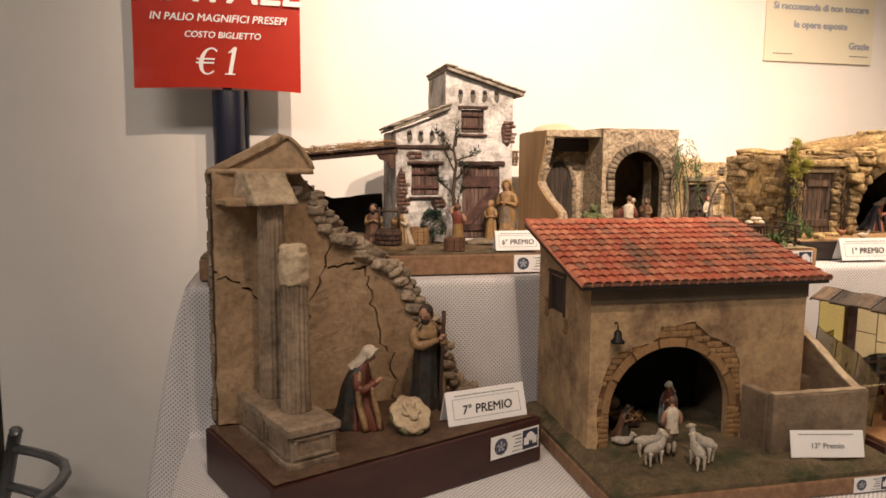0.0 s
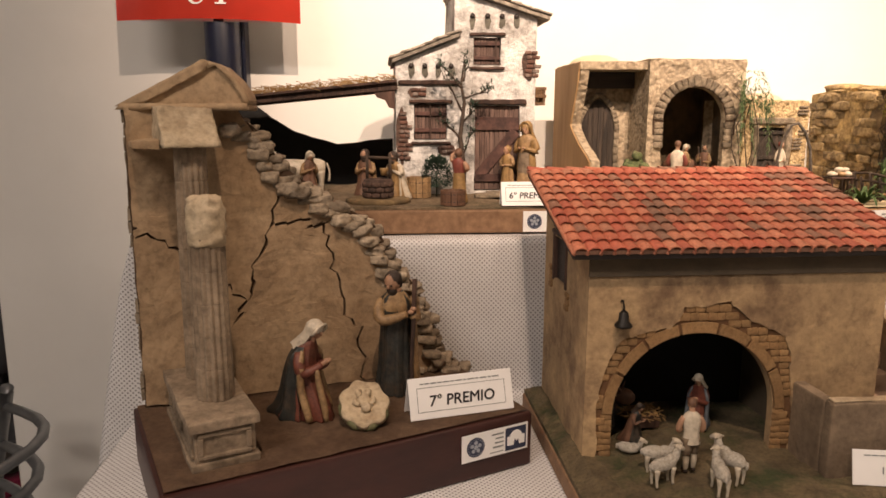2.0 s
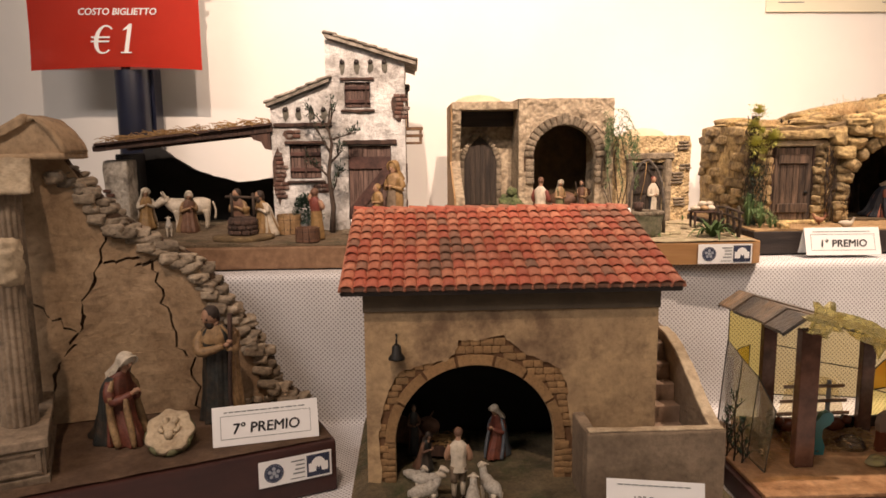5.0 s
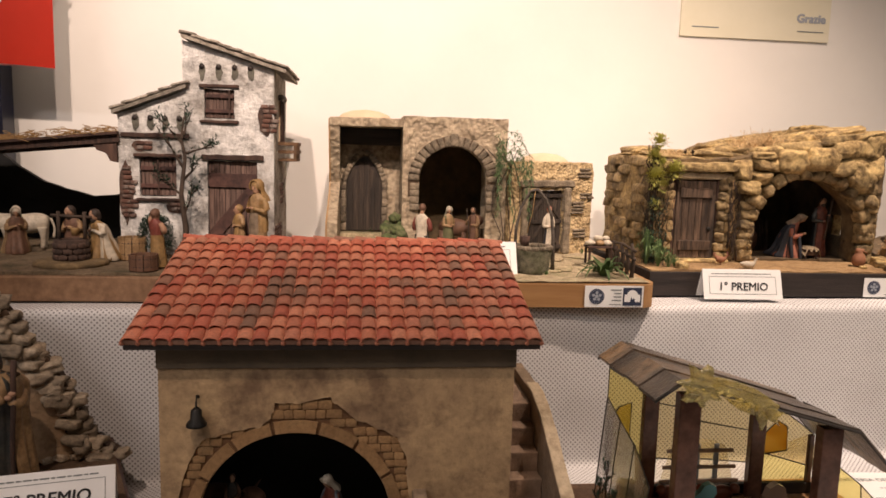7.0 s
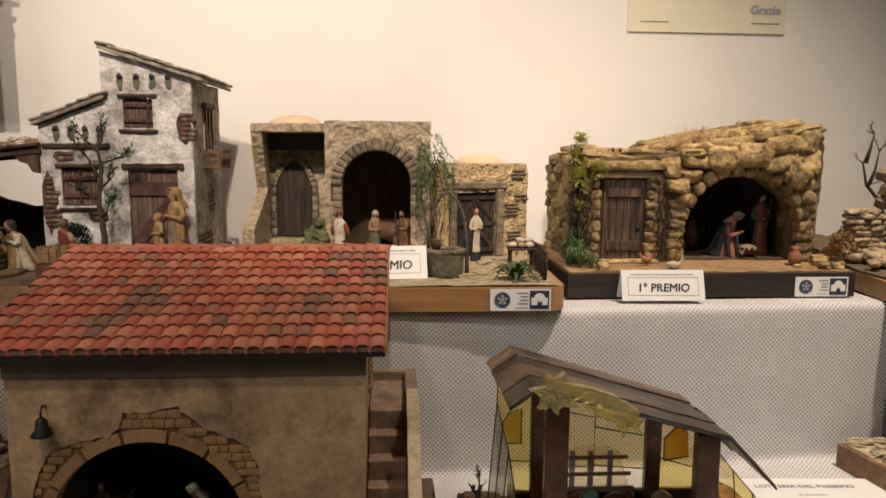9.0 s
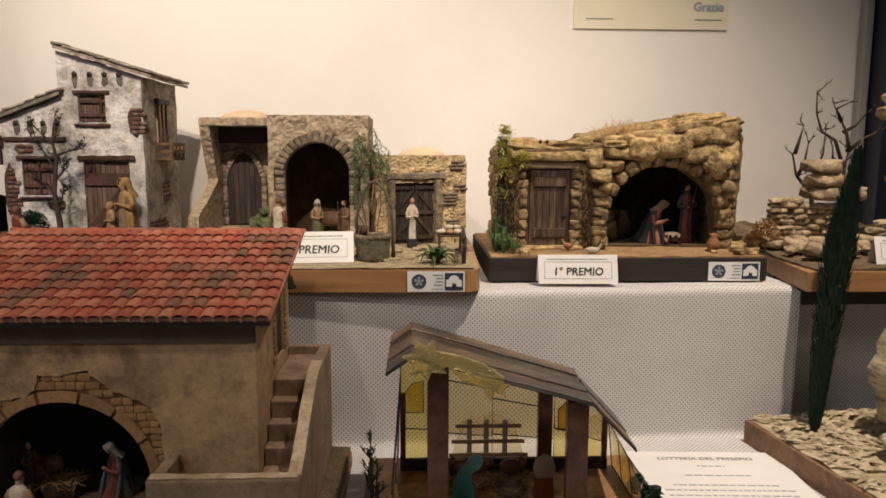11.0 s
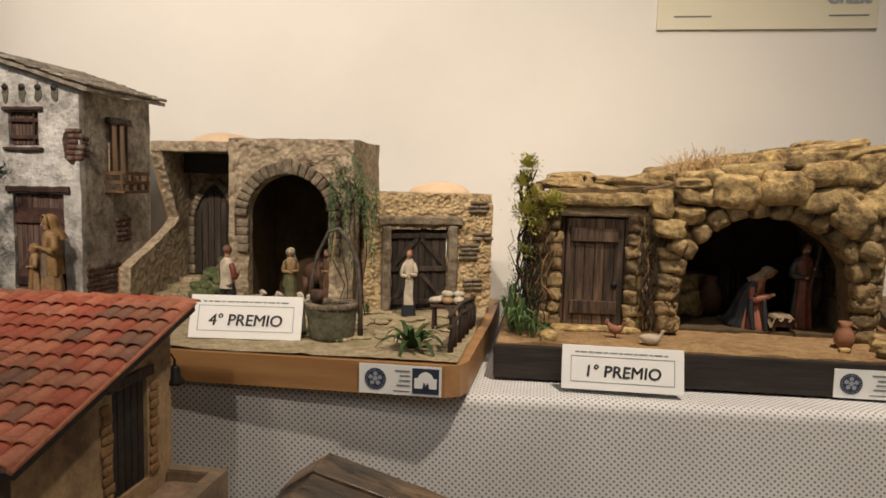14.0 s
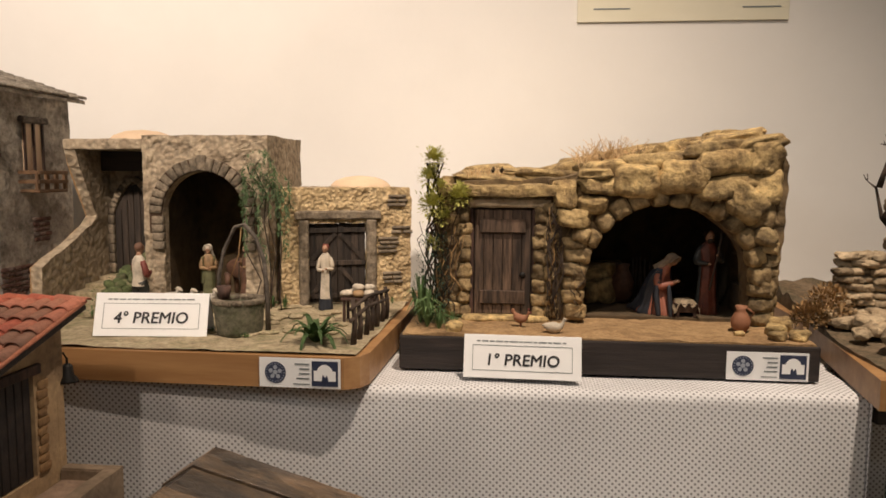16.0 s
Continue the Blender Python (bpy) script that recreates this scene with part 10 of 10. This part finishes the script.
for k in range(900):
    x, y = rnd(0.008, 0.41), rnd(-0.29, -0.006)
    m = CB @ T(x, y, 0.8425 + rnd(0, 0.003)) @ pose(0, 0, 0, rnd(-14, 14), rnd(-14, 14), rnd(-50, 50))
    l, w = rnd(0.006, 0.017), rnd(0.002, 0.005)
    vs = [bm.verts.new(m @ Vector(q)) for q in ((-l, 0, 0), (0, -w, 0.001), (l, 0, 0), (0, w, 0.001), (0, 0, 0.003), (0, 0, -0.001))]
    for f in ((0, 1, 4), (1, 2, 4), (2, 3, 4), (3, 0, 4), (1, 0, 5), (2, 1, 5), (3, 2, 5), (0, 3, 5)):
        bm.faces.new([vs[q] for q in f])
part("bark_litter", bm, M_BARK, base_c, "pale curled bark chips", kind="stuff")
cyp = thing("cypress", 1.374, 1.037, 0.84, 0, "slim dark-green leaning model cypress", "tree")
CP = [Vector((1.374, 1.037, 0.838)), Vector((1.377, 1.037, 0.93)), Vector((1.385, 1.036, 1.05)), Vector((1.395, 1.036, 1.14)), Vector((1.407, 1.035, 1.235))]
bm = B()
tube(bm, CP, [0.0035, 0.003, 0.003, 0.002, 0.0014], 7)
part("trunk", bm, M_TWIG, cyp)
bm = B()
for k in range(3600):
    t = rnd(0.0, 0.93)
    s = t * 4
    i = min(3, int(s))
    c = CP[i].lerp(CP[i + 1], s - i)
    r = (0.005 + 0.0150 * math.sin(math.pi * min(1, (t + 0.05) * 0.72)) ** 1.2) * (1.0 if t < 0.6 else max(0.12, 1 - (t - 0.6) * 2.5))
    a, q = rnd(0, 6.283), rnd(0.3, 1) ** 0.5
    p = c + Vector((math.cos(a) * r * q, math.sin(a) * r * q, 0))
    scatter_leaf(bm, p, (math.cos(a) * 0.25, math.sin(a) * 0.25, 1), rnd(0.010, 0.020), 0.0035)
part("crown", bm, M_CYP, cyp, kind="stuff")
# big pale rock at the board's right
bm = B()
ball(bm, (1.512, 0.995, 0.930), (0.080, 0.060, 0.105), None, 30, 22)
ball(bm, (1.475, 0.935, 0.862), (0.060, 0.045, 0.032), None, 26, 18)
ball(bm, (1.55, 0.90, 0.87), (0.07, 0.06, 0.05), None, 26, 18)
for v in bm.verts:
    v.co += noise.noise_vector(v.co * 24) * 0.016 + noise.noise_vector(v.co * 70) * 0.006
    v.co.z = max(v.co.z, 0.8405)
    v.co.x += 0.004 * math.sin(v.co.z * 260 + 3 * noise.noise(v.co * 15))
solo("bark_rock", bm, M_CREAMR, "big cream-coloured lump of crumpled bark rock", "rock", smooth=True)
for k in range(6):
    tuft("moss_tuft", 1.44 + rnd(-0.015, 0.02), 0.925 + rnd(-0.02, 0.02), 0.868, 0.014, 0.016, 60, M_LEAF, "dark-green moss tuft on the rock", "moss", 0.1, 0.12, "moss tufts")

# ---- second prize: dry-stone yard, partly in view ----
base2 = thing("exhibit_stand", 1.60, 1.25, RISER, 0, "warm wooden base of the dry-stone yard", "stand")
bm = B()
prism(bm, [(1.368, 1.070), (1.80, 1.072), (1.80, 1.50), (1.405, 1.50), (1.400, 1.29)], RISER + 0.0012, 1.052, "z")
part("board", bevel(bm, 0.002, 2), M_PINE, base2)
part("skid", rbox(1.39, 1.79, 1.12, 1.21, RISER - 0.028, RISER + 0.0010, 0.002, 1), M_BLACKW, base2)
bm = B()
nx, ny = 36, 34
for i in range(nx + 1):
    for j in range(ny + 1):
        x, y = 1.385 + 0.41 * i / nx, 1.080 + 0.415 * j / ny
        x = max(x, 1.372 + (y - 1.07) * 0.12)
        h = 0.004 + max(0, (y - 1.20)) * 0.12
        bm.verts.new((x, y, 1.0535 + h * (0.6 + 0.6 * noise.noise(Vector((x * 24, y * 24, 0)))) + 0.0015 * noise.noise(Vector((x * 150, y * 150, 1)))))
bm.verts.ensure_lookup_table()
for i in range(nx):
    for j in range(ny):
        a = i * (ny + 1) + j
        bm.faces.new([bm.verts[k] for k in (a, a + ny + 1, a + ny + 2, a + 1)])
r = bmesh.ops.extrude_face_region(bm, geom=list(bm.faces))
for v in r["geom"]:
    if isinstance(v, bmesh.types.BMVert):
        v.co.z = 1.0524
part("ground", bm, M_EARTH, base2, "dry brown earth and moss")
ROCK2 = [block_mesh("wall_stone", k + 190, M_ROCKT, 4.0, 0.16, 0.08) for k in range(6)]
yard = thing("dry_stone_wall", 1.48, 1.28, 1.06, 0, "tumbled tan dry-stone wall of the yard", "stone wall")
invy = world_of(yard).inverted()
for row in range(9):
    z = 1.066 + row * 0.0088
    for k in range(10):
        x = 1.425 + k * 0.0125 + rnd(-0.003, 0.003)
        if row > 7 and x > 1.47:
            continue
        piece("wall_stone", ROCK2[RNG.randrange(6)], yard, T(x, 1.285 + rnd(-0.006, 0.006), z) @ pose(0, 0, 0, rnd(-8, 8), rnd(-10, 10), rnd(-20, 20)) @ Matrix.Diagonal((rnd(0.014, 0.024), 0.020, 0.0088, 1)), invy)
for x, z, w, h in ((1.502, 1.148, 0.052, 0.024), (1.506, 1.170, 0.056, 0.022), (1.500, 1.192, 0.052, 0.025), (1.545, 1.148, 0.05, 0.024)):
    piece("wall_stone", ROCK2[RNG.randrange(6)], yard, T(x, 1.285, z) @ Matrix.Diagonal((w, 0.05, h, 1)), invy)
for k in range(64):
    x, y = rnd(1.405, 1.62), rnd(1.15, 1.265)
    w = rnd(0.012, 0.036)
    piece("wall_stone", ROCK2[k % 6], yard, T(x, y, 1.062 + w * 0.3) @ pose(0, 0, 0, rnd(-15, 15), rnd(-15, 15), rnd(0, 90)) @ Matrix.Diagonal((w, w * 0.8, w * 0.6, 1)), invy)
for k in range(40):
    x = rnd(1.55, 1.78)
    piece("wall_stone", ROCK2[k % 6], yard, T(x, 1.24 + rnd(-0.01, 0.01), 1.065 + rnd(0, 0.04)) @ pose(0, 0, 0, rnd(-8, 8), rnd(-8, 8), rnd(-20, 20)) @ Matrix.Diagonal((rnd(0.02, 0.035), 0.02, 0.009, 1)), invy)
RNG.seed(31)
YT = 1.36
for lines in (([((1.530, 1.075), (1.524, 1.110), (1.512, 1.145), (1.489, 1.175), (1.480, 1.212)), ((1.512, 1.145), (1.521, 1.180), (1.535, 1.212), (1.531, 1.255)), ((1.480, 1.212), (1.488, 1.238), (1.497, 1.262)),
                ((1.489, 1.175), (1.500, 1.200), (1.506, 1.232))]),
              ([((1.572, 1.080), (1.569, 1.140), (1.571, 1.190), (1.576, 1.216)), ((1.571, 1.190), (1.551, 1.236), (1.529, 1.251), (1.517, 1.282), (1.513, 1.318)), ((1.576, 1.216), (1.568, 1.250), (1.562, 1.268), (1.546, 1.300)),
                ((1.576, 1.216), (1.600, 1.240), (1.622, 1.249), (1.646, 1.262)), ((1.568, 1.250), (1.588, 1.262), (1.606, 1.285)), ((1.562, 1.268), (1.548, 1.290), (1.575, 1.302)), ((1.571, 1.190), (1.552, 1.206), (1.546, 1.224))])):
    out = []
    for k, ln in enumerate(lines):
        pts = [(x + 0.012 + rnd(-0.001, 0.001), YT + rnd(-0.006, 0.006), z) for x, z in ln]
        out.append((pts, 0.0062 if k == 0 else 0.0038))
    for pts, r in list(out):
        for q in pts[2:]:
            for _ in range(2):
                grow(q, (rnd(-0.7, 1), rnd(-0.6, 0.6), rnd(-0.1, 1)), rnd(0.008, 0.019), 0.0015, 1, out, 0.9, 3)
    twig_tree(out, "bare_tree", M_TWIG, "dark leafless twisted tree behind the stone wall", "tree")
for x, y, r, h in ((1.402, 1.262, 0.026, 0.050), (1.378, 1.252, 0.018, 0.030)):
    bush("dry_shrub", x, y, 1.056, r, r * 0.8, h, 700, M_STRAW, "dry tan shrub beside the stone wall", 0.005)
# rock overhang of the yard's stable
over = thing("rock_overhang", 1.66, 1.30, 1.06, 0, "tan rock pillar and overhang of the yard's stable", "model rock")
invo = world_of(over).inverted()
for k in range(14):
    piece("wall_stone", ROCK2[k % 6], over, T(1.680 + rnd(-0.008, 0.008), 1.29 + rnd(-0.01, 0.01), 1.068 + k * 0.0175) @ pose(0, 0, 0, rnd(-6, 6), rnd(-6, 6), rnd(-15, 15)) @ Matrix.Diagonal((rnd(0.075, 0.10), 0.07, 0.021, 1)), invo)
for x, z, w, h in ((1.625, 1.283, 0.050, 0.028), (1.630, 1.304, 0.060, 0.024), (1.675, 1.288, 0.070, 0.034), (1.72, 1.30, 0.08, 0.04)):
    piece("wall_stone", ROCK2[RNG.randrange(6)], over, T(x, 1.28, z) @ pose(0, 0, 0, 0, rnd(-6, 6), 0) @ Matrix.Diagonal((w, 0.07, h, 1)), invo)
for x, y, h in ((1.405, 1.27, 0.05), (1.412, 1.255, 0.035), (1.42, 1.30, 0.06)):
    tuft("dry_tuft", x, y, 1.06, 0.03, h, 60, M_DRY, "pale dry grass bush by the stone wall", "grass", 0.1, 0.025, "dry grass tufts")
prize_card(1.492, 1.113, 1.0555, 0.105, 0.041, -3, "2° PREMIO", "white folded prize card on the yard base", size=0.40, shear=0.1)
